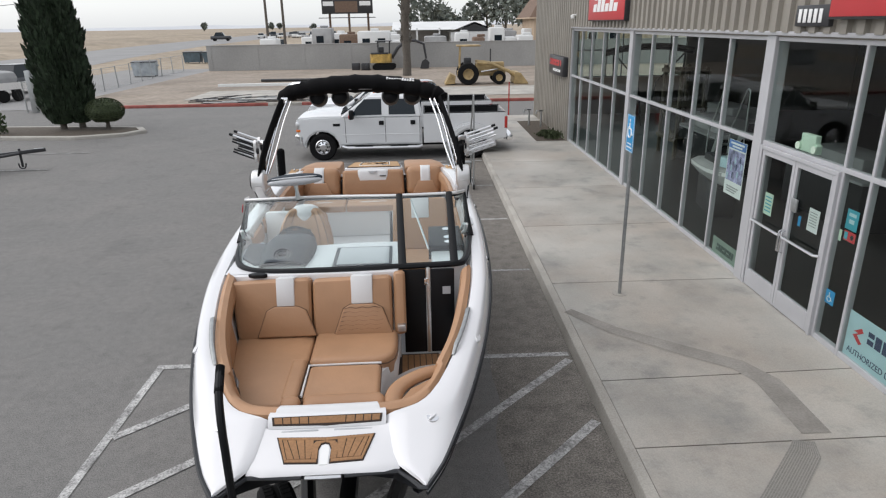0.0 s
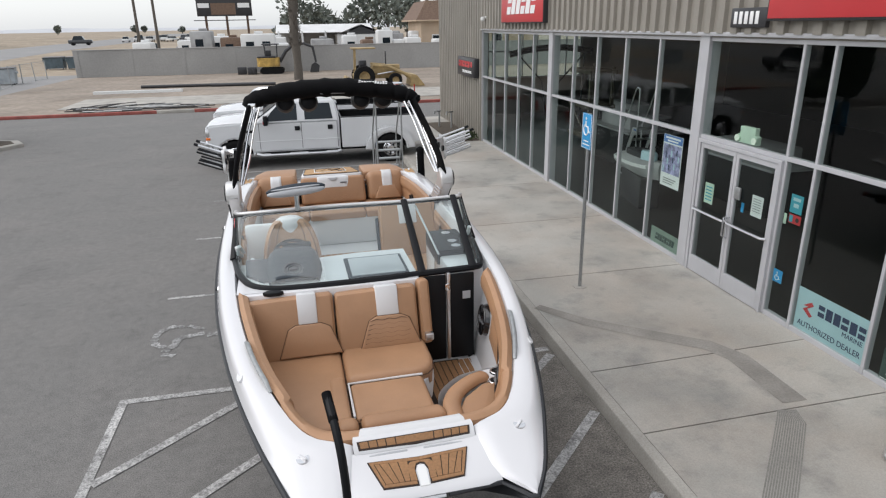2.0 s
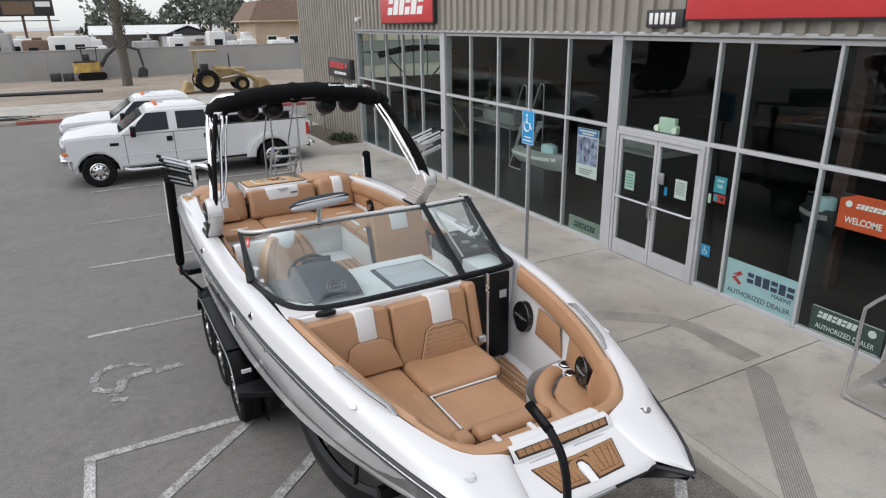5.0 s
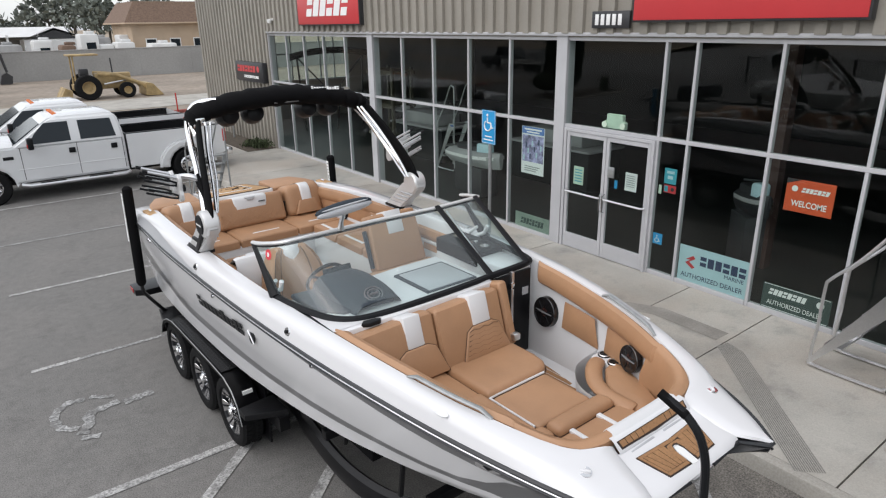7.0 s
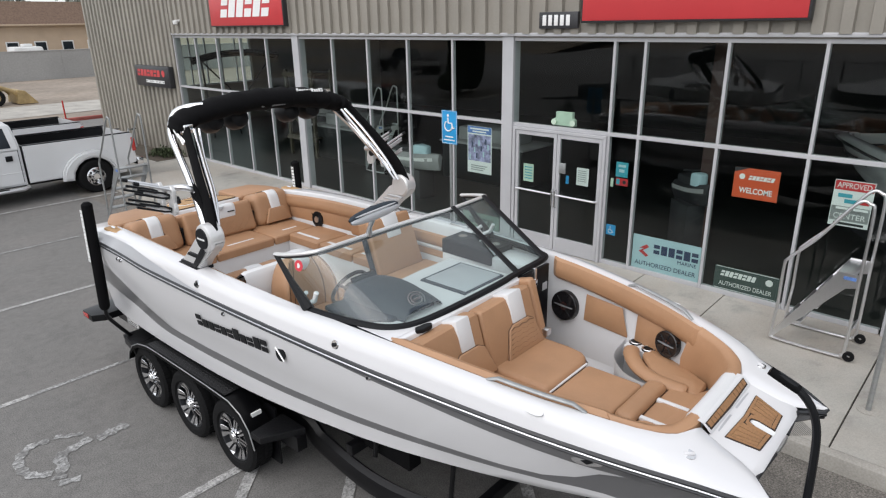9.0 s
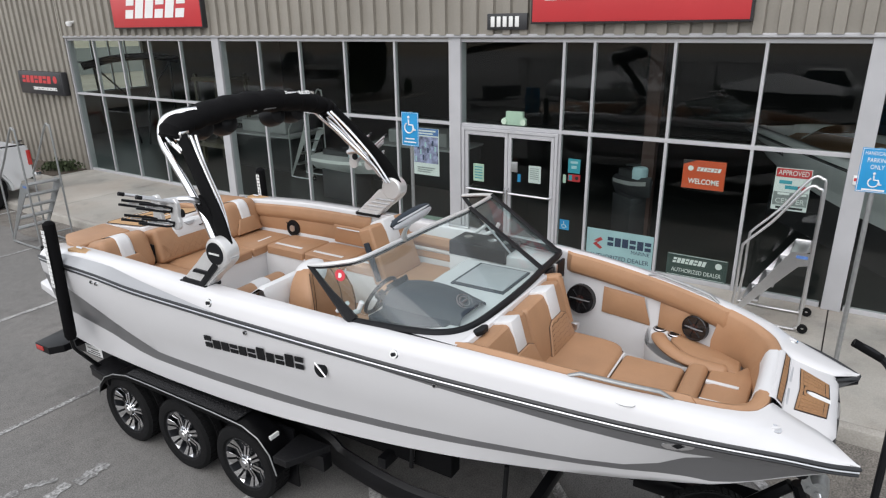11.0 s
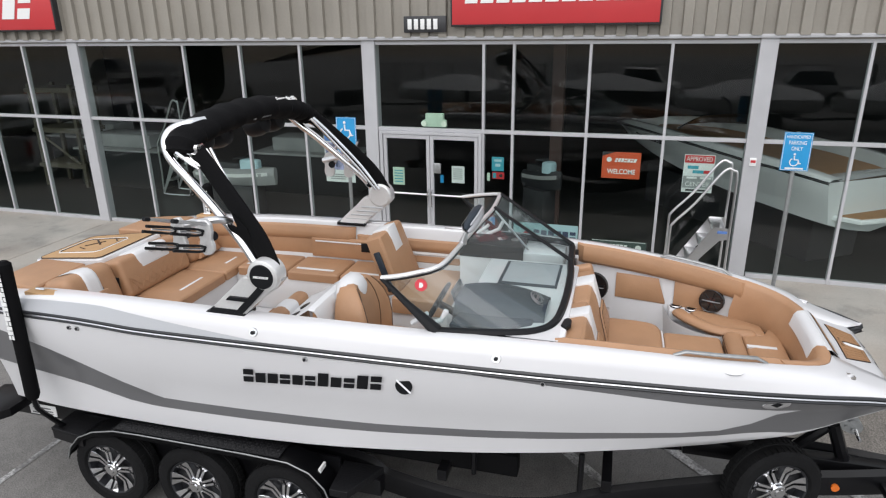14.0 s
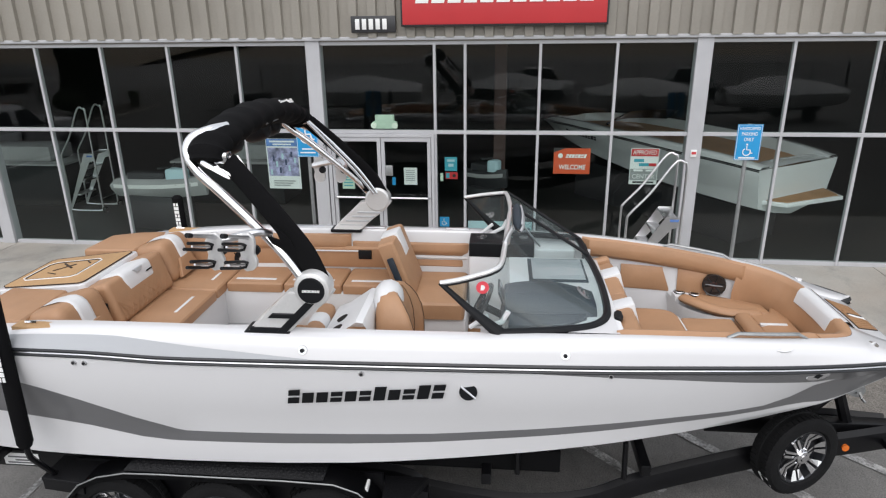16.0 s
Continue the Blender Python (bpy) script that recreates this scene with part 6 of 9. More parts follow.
prof_ = ((4.34, 1.30), (4.345, 2.04), (4.37, 2.085), (4.42, 2.09), (4.60, 1.965), (4.69, 1.925), (4.72, 1.88), (4.73, 1.30))
con = part("aft_console", loft([[(x, y, z if abs(x + 0.755) < 0.3 else z - 0.012) for y, z in prof_] for x in (-1.07, -1.04, -0.6, -0.47, -0.44)]), "white_vinyl", boat, "white console behind the helm seat")
for x in (-0.97, -0.80):
    part("cup_holder", disc((x, 4.58, 1.972), (0, 0.5, 1), 0.045, 0.014), "black", con)
part("console_backrest", box(-1.04, -0.44, 4.72, 4.86, 1.56, 1.955, 0.06, seg=4), "tan", boat, "tan rear-facing backrest")
part("console_stripe", box(-0.84, -0.62, 4.715, 4.866, 1.66, 1.962, 0.06, seg=4), "white_vinyl", boat)
part("aft_facing_cushion", pad(quad(-1.04, -0.55, 4.90, 5.40), 1.45, 1.60, 0.04, crown=0.01), "tan", boat, "tan rear-facing seat cushion")
part("aft_facing_base", box(-1.04, -0.56, 4.9, 5.38, FLOOR, 1.46, 0.02), "white_vinyl", boat)
# observer seat with reversible back
part("observer_base", box(0.25, 0.72, 3.72, 4.40, FLOOR, 1.50, 0.03), "white_vinyl", boat, "white observer seat moulding")
part("observer_cushion", pad(quad(0.22, 1.04, 3.74, 4.26), 1.50, 1.66, 0.05, crown=0.012), "tan", boat, "tan observer seat cushion")
OB = Matrix.Translation((0, 4.33, 1.60)) @ Matrix.Rotation(radians(90 - 20), 4, "X")
ob_ = part("observer_back", pad([(0.33, 0), (0.97, 0), (0.95, 0.59), (0.35, 0.59)], 0, 0.15, 0.05, m=OB, crown=0.01), "tan", boat, "tan observer backrest with a white stripe")
part("white_stripe", box(0.55, 0.75, 0.36, 0.605, -0.01, 0.165, 0.012, m=OB), "white_vinyl", ob_)
part("back_hinge", box(0.305, 0.335, 0.05, 0.45, 0.04, 0.10, 0.01, m=OB), "dash", ob_)

# ---- stern deck ----
part("stern_deck", loft([[(-along(INNER, y) - 0.01, y, z - 0.02), (-0.6, y, z), (0, y, z + 0.005), (0.6, y, z), (along(INNER, y) + 0.01, y, z - 0.02)] for y, z in ((6.86, 1.905), (7.0, 1.90), (7.2, 1.88), (7.46, 1.84))]), "gelcoat", boat, "white stern deck")
for sign in (-1, 1):
    part("sun_pad", pad([(sign * 0.49, 6.955), (sign * 1.09, 6.925), (sign * 1.05, 7.20), (sign * 0.93, 7.44), (sign * 0.47, 7.46)], 1.86, 2.02, 0.035, crown=0.012), "tan", boat, "tan stern sun pad")
    tp = part("teak_pad", pad([(sign * 1.12, 6.39), (sign * 1.20, 6.37), (sign * 1.20, 6.91), (sign * 1.09, 6.91)], 1.97, 2.030, 0.006), "teak_pale", boat, "teak foam pad on the gunwale")
    part("stern_cleat", tube([(sign * 1.14, 6.75, 2.04), (sign * 1.14, 6.84, 2.04)], 0.012, sides=6), "chrome", tp)
HATCH = Matrix.Translation((0.02, 6.93, 2.035)) @ Matrix.Rotation(radians(-6.5), 4, "X")
LID = [(-0.40, 0.02), (-0.37, -0.02), (0.37, -0.02), (0.40, 0.02), (0.35, 0.73), (0.31, 0.77), (-0.31, 0.77), (-0.35, 0.73)]
part("hatch_moulding", pad([(x * 1.09, y + (0.035 if y > 0.4 else -0.03)) for x, y in LID], -0.16, -0.012, 0.015, m=HATCH), "gelcoat", boat, "white moulding round the engine hatch")
hatch2 = part("teak_hatch", pad(LID, -0.10, 0.0, 0.008, m=HATCH), "teak_pale", boat, "pale teak foam engine hatch with a routed border")
for inset, r_, key in ((0.0, 0.006, "sign_white"), (0.014, 0.005, "teak_gap")):
    pts = [HATCH @ Vector((x * (1 - inset * 4), 0.42 + (y - 0.42) * (1 - inset * 4), 0.002)) for x, y in ((-0.19, 0.17), (0.19, 0.17), (0.23, 0.21), (0.22, 0.64), (0.17, 0.69), (-0.17, 0.69), (-0.22, 0.64), (-0.23, 0.21), (-0.19, 0.17))]
    part("routed_border", tube(pts, r_, sides=5), key, hatch2)
for p, q, r_ in (((0.02, 0.36, 0.002), (0.16, 0.52, 0.002), 0.011), ((0.12, 0.38, 0.002), (-0.02, 0.52, 0.002), 0.006), ((-0.12, 0.42, 0.002), (-0.06, 0.54, 0.002), 0.005), ((0.12, 0.24, 0.002), (0.18, 0.30, 0.002), 0.008)):
    part("routed_mark", tube([HATCH @ Vector(p), HATCH @ Vector(q)], r_, sides=5), "teak_gap", hatch2)
part("hatch_edge", tube([HATCH @ Vector((x, y, -0.004)) for x, y in LID + LID[:1]], 0.006, sides=5), "teak_gap", hatch2)
plat = part("swim_platform", pad([(-1.15, 7.40), (1.15, 7.40), (1.05, 7.95), (0.8, 8.05), (-0.8, 8.05), (-1.05, 7.95)], 1.34, 1.42, 0.03), "gelcoat", boat, "white swim platform with teak foam")
part("teak_panel", pad([(-1.02, 7.48), (1.02, 7.48), (0.94, 7.90), (0.75, 7.98), (-0.75, 7.98), (-0.94, 7.90)], 1.40, 1.43, 0.008), "teak", plat)

# ---- trailer ----
trailer = thing("boat_trailer", "black triple-axle boat trailer with alloy wheels", "boat trailer", m=BOAT)


def road_wheel(parent, c, axis_sign, r=0.335, w=0.235, name="wheel", turn=0.0, size=1.09, yaw=0.0):
    """A tyre with tread, and a black and machined spoked rim."""
    m = facing(c, (0, -axis_sign, 0), (0, 0, 1)) if axis_sign < 0 else facing(c, (0, 1, 0), (0, 0, 1))
    m = facing(c, (0, 1, 0), (0, 0, 1)) if axis_sign > 0 else facing(c, (0, -1, 0), (0, 0, 1))
    m = Matrix.Translation(c) @ Matrix.Rotation(radians(yaw), 4, "Z") @ Matrix.Translation(-Vector(c)) @ m @ Matrix.Diagonal((size, size, 1.0, 1.0))
    h = w / 2
    ty = part(name, spun([(0.228, h * 0.72), (0.245, h * 0.95), (0.285, h), (0.315, h * 0.93), (r, h * 0.72), (r, 0.02), (r - 0.008, 0.015), (r - 0.008, -0.015), (r, -0.02), (r, -h * 0.72), (0.315, -h * 0.93), (0.285, -h), (0.245, -h * 0.95), (0.228, -h * 0.72)], m, sides=36), "rubber", parent, "black radial tyre on an alloy rim")
    tread = bmesh.new()
    for k in range(48):
        a_ = 2 * math.pi * k / 48
        for z0, z1, s_ in ((-h * 0.72, -0.03, 0.0), (0.03, h * 0.72, 0.5)):
            rot = m @ Matrix.Rotation(a_ + s_ * 2 * math.pi / 48, 4, "Z")
            box(r - 0.004, r + 0.006, -0.015, 0.015, z0, z1, bm=tread, m=rot)
    tagged(part("tread", tread, "rubber", ty, smooth=0), kind="stuff")
    rim = part("rim", spun([(0.234, -h * 0.7), (0.234, h * 0.72), (0.228, h * 0.80), (0.214, h * 0.74), (0.208, h * 0.1), (0.0, h * 0.1)], m, sides=36), "black_gel", ty, "black alloy rim")
    for k in range(14):
        sp = bmesh.new()
        rot = m @ Matrix.Rotation(turn + 2 * math.pi * (k // 2) / 7, 4, "Z")
        f = 1 if k % 2 else -1
        p = [Vector((u, f * v, h * z)) for u, v, z in ((0.045, 0.006, 0.66), (0.14, 0.009, 0.50), (0.212, 0.011, 0.80), (0.212, 0.064, 0.80), (0.19, 0.056, 0.66), (0.14, 0.030, 0.50), (0.045, 0.024, 0.66))]
        hi_, lo_ = [sp.verts.new(rot @ q) for q in p], [sp.verts.new(rot @ (q - Vector((0, 0, 0.035)))) for q in p]
        for ring_ in ((0, 1, 5, 6), (1, 2, 3, 4, 5)):
            sp.faces.new([hi_[i] for i in ring_])
        for i in range(7):
            sp.faces.new((lo_[i], lo_[(i + 1) % 7], hi_[(i + 1) % 7], hi_[i]))
        bmesh.ops.recalc_face_normals(sp, faces=sp.faces[:])
        part("spoke", sp, "chrome", rim, "machined bright paddle spoke" if k == 0 else "", smooth=0)
    part("hub_cap", spun([(0.0, h * 0.98), (0.030, h * 0.98), (0.034, h * 0.90), (0.052, h * 0.88), (0.058, h * 0.84), (0.062, h * 0.4)], m, sides=10), "chrome", rim, smooth=20)
    for k in range(6):
        q = m @ (Matrix.Rotation(2 * math.pi * k / 6, 4, "Z") @ Vector((0.066, 0, h * 0.56)))
        part("wheel_nut", disc(q, m.to_3x3() @ Vector((0, 0, 1)), 0.010, 0.02, sides=6), "chrome", rim)
    return ty


AXLES = (6.42, 5.56, 4.72)
for sign in (-1, 1):
    for i, y in enumerate(AXLES):
        road_wheel(trailer, (sign * 1.10, y, 0.368), sign, turn=0.3 * i)
    # long side rails, dropping behind the axles
    rail = [(sign * 0.72, 7.15, 0.60), (sign * 0.70, 4.5, 0.52), (sign * 0.69, 4.0, 0.36), (sign * 0.71, 3.3, 0.28), (sign * 0.64, 2.7, 0.29), (sign * 0.46, 2.2, 0.36), (sign * 0.33, 1.5, 0.50), (sign * 0.25, 0.95, 0.60), (sign * 0.17, 0.45, 0.645), (sign * 0.08, 0.05, 0.67)]
    part("side_rail", tube(curve(rail, 5), 0.062, sides=8, flat=1.9), "trailer", trailer, "black curved side rail")
    # bunks
    part("bunk", box(sign * 0.50, sign * 0.64, 2.9, 7.0, 0.56, 0.76, 0.01), "fabric", trailer, "black carpeted bunk")
    for y in (2.4, 3.25, 4.4, 6.6):
        part("bunk_post", tube([(sign * 0.70, y, 0.58), (sign * 0.66, y, 0.90 if y < 4 else 0.80)], 0.022, sides=6), "trailer", trailer)
    # fender over all three wheels, with tread-plate top
    prof = [(6.80, 0.48), (6.76, 0.58), (6.65, 0.70), (6.48, 0.785), (6.25, 0.835), (6.0, 0.842), (5.0, 0.842), (4.62, 0.83), (4.44, 0.765), (4.32, 0.64), (4.26, 0.46)]
    fr = [[(sign * 1.03, y, z), (sign * 1.245, y, z), (sign * 1.25, y, z - 0.045)] for y, z in prof]
    fb = loft(fr)
    bmesh.ops.solidify(fb, geom=fb.faces[:], thickness=0.008)
    fender = part("fender", fb, "trailer", trailer, "black fender over three wheels")
    part("tread_plate", box(sign * 1.035, sign * 1.235, 4.70, 6.26, 0.845, 0.853, 0.002), "tread", fender)
    lozenge = bmesh.new()
    for i in range(51):
        for j in range(6):
            c_ = Vector((sign * (1.055 + 0.0315 * j), 4.715 + 0.030 * i, 0.853))
            d_ = Vector((0.011, 0.011 if (i + j) % 2 else -0.011, 0))
            e_ = Vector((d_.y, -d_.x, 0)) * 0.32
            q_ = [lozenge.verts.new(c_ + o_) for o_ in (d_, e_, -d_, -e_)]
            t_ = lozenge.verts.new(c_ + Vector((0, 0, 0.0035)))
            for n_ in range(4):
                lozenge.faces.new((q_[n_], q_[(n_ + 1) % 4], t_))
    bmesh.ops.recalc_face_normals(lozenge, faces=lozenge.faces[:])
    tagged(part("tread_lozenge", lozenge, "trailer", fender, smooth=0), kind="stuff")
    part("inner_skirt", box(sign * 0.955, sign * 0.975, 4.30, 6.84, 0.13, 0.735), "trailer", fender)
    part("rear_plate", pad([(sign * 0.90, 6.56), (sign * 1.245, 6.60), (sign * 1.20, 6.985), (sign * 0.90, 6.985)], 0.685, 0.715, 0.006), "tread", fender, "black tread-plate deck behind the fender")
    part("rear_gusset", slab([(sign * 1.238, 6.62, 0.686), (sign * 1.195, 6.98, 0.686), (sign * 0.90, 6.98, 0.686), (sign * 0.90, 6.95, 0.686), (sign * 1.165, 6.95, 0.686), (sign * 1.205, 6.62, 0.686)], 0.085), "trailer", fender)
    part("fender_edge", tube([(sign * 1.250, y, z) for y, z in prof], 0.006, sides=6), "galv", fender)
    part("fender_step", pad([(sign * 0.90, 3.95), (sign * 1.26, 4.12), (sign * 1.26, 4.27), (sign * 0.90, 4.30)], 0.60, 0.66, 0.006), "tread", fender, "black tread-plate step")
    part("step_skirt", box(sign * 0.90, sign * 1.0, 3.95, 4.30, 0.45, 0.60), "trailer", fender)
    part("reflector_label", box(sign * 1.06, sign * 1.16, 4.385, 4.405, 0.665, 0.745), "sign_white", fender)
    part("rear_bumper", pad([(sign * 0.80, 7.38), (sign * 1.22, 7.38), (sign * 1.34, 7.46), (sign * 1.34, 7.72), (sign * 0.9, 7.80)], 0.78, 0.86, 0.006), "trailer", trailer, "black steel rear step")
    tl = part("bumper_skirt", box(sign * 0.80, sign * 0.925, 6.5, 7.80, 0.585, 0.74, 0.006), "trailer", trailer)
    part("tail_lamp", pad([(7.56, 0.795), (7.70, 0.795), (7.70, 0.845), (7.56, 0.845)], 0, 0.012, 0.004, m=Matrix(((0, 0, sign, sign * 1.335), (1, 0, 0, 0), (0, 1, 0, 0), (0, 0, 0, 1)))), "red_lens", tl, "red tail lamp")
    # guide pole with black foam sleeve
    gp = part("guide_pole", tube(curve([(sign * 1.12, 6.91, 0.70), (sign * 1.16, 6.90, 0.73), (sign * 1.33, 6.885, 0.985), (sign * 1.358, 6.885, 1.06), (sign * 1.36, 6.89, 1.2), (sign * 1.345, 6.89, 1.7), (sign * 1.33, 6.89, 2.30)], 5), 0.022, sides=8), "trailer", trailer, "upright trailer guide pole")
    part("pole_sleeve", tube([(sign * 1.36, 6.89, 1.125), (sign * 1.36, 6.89, 1.165), (sign * 1.345, 6.89, 1.7), (sign * 1.33, 6.89, 2.32), (sign * 1.33, 6.89, 2.345)], [0.04, 0.056, 0.056, 0.056, 0.03], sides=14), "fabric", gp, "black foam sleeve with white lettering")
    blocks(14, 0.58, 0.05, facing((sign * 1.345 - 0.059, 6.89, 1.985), (sign * 0.026, 0, -1), (0, -1, 0)), "sign_white", gp, "sleeve_bar", 0.0, 0.004)
    plate = part("name_plate", box(sign * 0.9255, sign * 0.930, 7.21, 7.52, 0.605, 0.715), "sign_white", trailer)
    for y0, y1, z in ((7.27, 7.48, 0.68), (7.25, 7.42, 0.65), (7.25, 7.49, 0.625)):
        part("plate_bar", box(sign * 0.9302, sign * 0.932, y0, y1, z - 0.007, z + 0.007), "gel_grey", plate)
for y in (7.1, 6.0, 4.9, 3.5, 2.2):
    w = 0.78 if y > 3 else 0.58
    part("cross_beam", box(-w, w, y - 0.04, y + 0.04, 0.52, 0.62, 0.006), "trailer", trailer, "black cross beam")
for y in AXLES:
    part("axle", tube([(-1.02, y, 0.368), (1.02, y, 0.368)], 0.04, sides=10), "trailer", trailer)
part("tongue", box(-0.06, 0.06, -1.6, 1.6, 0.62, 0.76, 0.01), "trailer", trailer, "black trailer tongue")
part("coupler", pad([(-0.05, -1.85), (0.05, -1.85), (0.08, -1.55), (-0.08, -1.55)], 0.66, 0.76, 0.015), "galv", trailer, "steel ball coupler")
part("tongue_jack", tube([(0.14, -0.9, 0.12), (0.14, -0.9, 0.98)], 0.035, sides=10), "galv", trailer, "steel tongue jack")
part("jack_wheel", spun([(0.03, -0.03), (0.10, -0.03), (0.10, 0.03), (0.03, 0.03)], facing((0.14, -0.9, 0.10), (0, 1, 0), (0, 0, 1)), sides=18), "rubber", trailer)
part("winch_post", tube([(0, 0.37, 0.66), (0, 0.52, 1.06)], 0.05, sides=8), "trailer", trailer, "black winch post")
part("winch_brace", tube([(0, 0.80, 0.76), (0, 0.56, 1.03)], 0.045, sides=8), "trailer", trailer)
win = part("winch", disc((-0.07, 0.40, 1.09), (1, 0, 0), 0.06, 0.14), "galv", trailer, "galvanised boat winch with strap")
part("winch_handle", tube([(-0.09, 0.40, 1.09), (-0.11, 0.38, 1.04), (-0.17, 0.38, 1.04)], 0.012, sides=6), "chrome", win)
for x in (-0.075, 0.063):
    br = part("roller_bracket", pad([(0.38, 1.05), (0.42, 1.035), (0.48, 1.06), (0.51, 1.12), (0.505, 1.175), (0.47, 1.19), (0.455, 1.155), (0.44, 1.125), (0.41, 1.11), (0.385, 1.12), (0.375, 1.09)], 0, 0.012, 0.003, m=Matrix(((0, 0, 1, x), (1, 0, 0, 0), (0, 1, 0, 0), (0, 0, 0, 1)))), "galv", trailer, "galvanised bow roller bracket")
    for y, z in ((0.41, 1.075), (0.46, 1.10)):
        part("bracket_bolt", disc((x - 0.008, y, z), (-1, 0, 0), 0.014, 0.012, sides=6), "galv", br)
part("bow_roller", tube([(-0.09, 0.52, 1.20), (0.09, 0.52, 1.20)], 0.045, sides=12), "rubber", trailer, "black bow roller")
part("side_marker", disc((-0.225, 0.507, 0.647), (-1, -0.1, 0), 0.03, 0.03), "amber", trailer, "round amber marker lamp")
spare = road_wheel(trailer, (-0.42, 1.00, 0.72), -1, name="spare_wheel", turn=0.2, size=1.04, yaw=22)
tag_at = Matrix.Translation((-0.42, 1.0, 0.72)) @ Matrix.Rotation(radians(22), 4, "Z") @ facing((0, 0, 0), (0, -1, 0), (0, 0, 1)) @ Matrix.Rotation(radians(212), 4, "Z")
part("tyre_tag", box(0.338, 0.346, -0.055, 0.055, -0.01, 0.085, m=tag_at), "paper", spare, "white paper tag on the tread")
part("spare_carrier", tube([(-0.05, 1.0, 0.70), (-0.34, 1.0, 0.72)], 0.04, sides=8), "trailer", trailer)
# boarding pole over the bow
ARCH = [(-0.43, 0.14, 0.64), (-0.43, 0.15, 1.2), (-0.43, 0.16, 1.9), (-0.44, 0.19, 2.17), (-0.46, 0.28, 2.31), (-0.48, 0.42, 2.38)]
pole = part("boarding_pole", tube(curve(ARCH, 5), 0.021, sides=10), "black", trailer, "black curved boarding pole at the bow")
part("pole_grip", tube(curve(ARCH[4:], 5), 0.024, sides=12), "fabric", pole)
part("pole_bracket", box(-0.47, -0.02, 0.10, 0.18, 0.64, 0.70, 0.006), "trailer", pole)

# ---- signs on the shop ----
OUT = (0, -1, 0)     # reading direction of a sign that faces the car park: right is -y


def on_front(y, z, off=0.0):
    return facing((FACE + off, y, z), OUT, (0, 0, 1))


def wall_sign(name, y0, y1, z0, z1, deep, label, face="sign_red"):
    s = part(name, box(FACE - 0.09 - deep, FACE - 0.085, y0, y1, z0, z1, 0.01), "sign_dark")
    tagged(s, label, "sign")
    part("sign_face", box(FACE - 0.10 - deep, FACE - 0.088 - deep, y0 + 0.03, y1 - 0.03, z0 + 0.03, z1 - 0.03, 0.006), face, s)
    return s


s = wall_sign("red_shop_sign", 4.60, 7.78, 4.02, 4.95, 0.14, "large red illuminated sign box with a white word mark")
blocks(11, 2.75, 0.42, facing((FACE - 0.242, 6.19, 4.57), OUT, (0, 0, 1)), "sign_white", s, "sign_mark", 0.2, 0.008, tall=(0, 6, 9, 10))
s = wall_sign("red_shop_sign", 15.68, 19.08, 4.03, 5.0, 0.14, "large red sign box with a white slanted word mark")
blocks(6, 2.3, 0.48, facing((FACE - 0.242, 17.4, 4.50), OUT, (0, 0, 1)), "sign_white", s, "sign_mark", 0.35, 0.008)
s = tagged(part("number_sign", box(FACE - 0.15, FACE - 0.085, 7.88, 8.60, 3.94, 4.19, 0.008), "sign_dark"), "small black number sign beside the red sign", "sign")
for k in range(5):
    part("number_bar", box(FACE - 0.158, FACE - 0.149, 8.02 + k * 0.11, 8.09 + k * 0.11, 3.985, 4.145, 0.006), "sign_white", s)
s = tagged(part("service_sign", box(FACE - 0.27, FACE - 0.085, 21.98, 24.38, 2.27, 2.91, 0.03), "sign_dark"), "black wall sign box with a red word mark", "sign")
part("sign_face", box(FACE - 0.278, FACE - 0.268, 22.03, 24.33, 2.32, 2.86, 0.004), "black_gel", s)
blocks(7, 1.62, 0.20, facing((FACE - 0.279, 23.36, 2.69), OUT, (0, 0, 1)), "sign_red", s, "sign_mark", 0.2, 0.006)
blocks(14, 1.30, 0.085, facing((FACE - 0.279, 22.95, 2.44), OUT, (0, 0, 1)), "sign_white", s, "sign_bar", 0.0, 0.004)
part("sign_emblem", disc((FACE - 0.277, 22.33, 2.70), (-1, 0, 0), 0.10, 0.006, sides=20), "sign_red", s)
cam_box = tagged(part("security_camera", tube([(FACE - 0.05, 21.2, 4.22), (FACE - 0.14, 21.2, 4.20)], 0.035, sides=10), "sign_white"), "white dome security camera over the windows", "camera")
part("camera_dome", spun([(0.0, -0.12), (0.06, -0.10), (0.075, -0.04), (0.07, 0.0), (0.0, 0.02)], Matrix.Translation((FACE - 0.19, 21.2, 4.22)), sides=16), "sign_white", cam_box)


def sticker(name, y0, y1, z0, z1, material, label, category="notice", off=0.016):
    """A printed sheet on the glass. y0 is its left edge as read from outside."""
    ob = tagged(part(name, box(FACE - off - 0.003, FACE - off, y1, y0, z0, z1), material, smooth=0), label, category)
    ob.location.x = 0.05        # on the inner side of the glass
    return ob


def bars(parent, rows, material, off=0.020):
    """Lines of unreadable print: (left y, right y, z, height)."""
    for yl, yr, z, h in rows:
        part("print_bar", box(FACE - off - 0.002, FACE - off, yr, yl, z - h / 2, z + h / 2), material, parent, smooth=0)


s = sticker("marine_banner", 6.74, 5.63, 0.235, 0.80, "pale_blue", "pale blue dealer banner low on the window", "banner")
part("banner_mark", pad([(6.62, 0.58), (6.50, 0.66), (6.46, 0.62), (6.56, 0.55), (6.46, 0.48), (6.50, 0.45), (6.63, 0.53), (6.54, 0.585)], 0, 0.004, 0.001, m=Matrix(((0, 0, -1, FACE - 0.019), (1, 0, 0, 0), (0, 1, 0, 0), (0, 0, 0, 1)))), "sign_red", s)
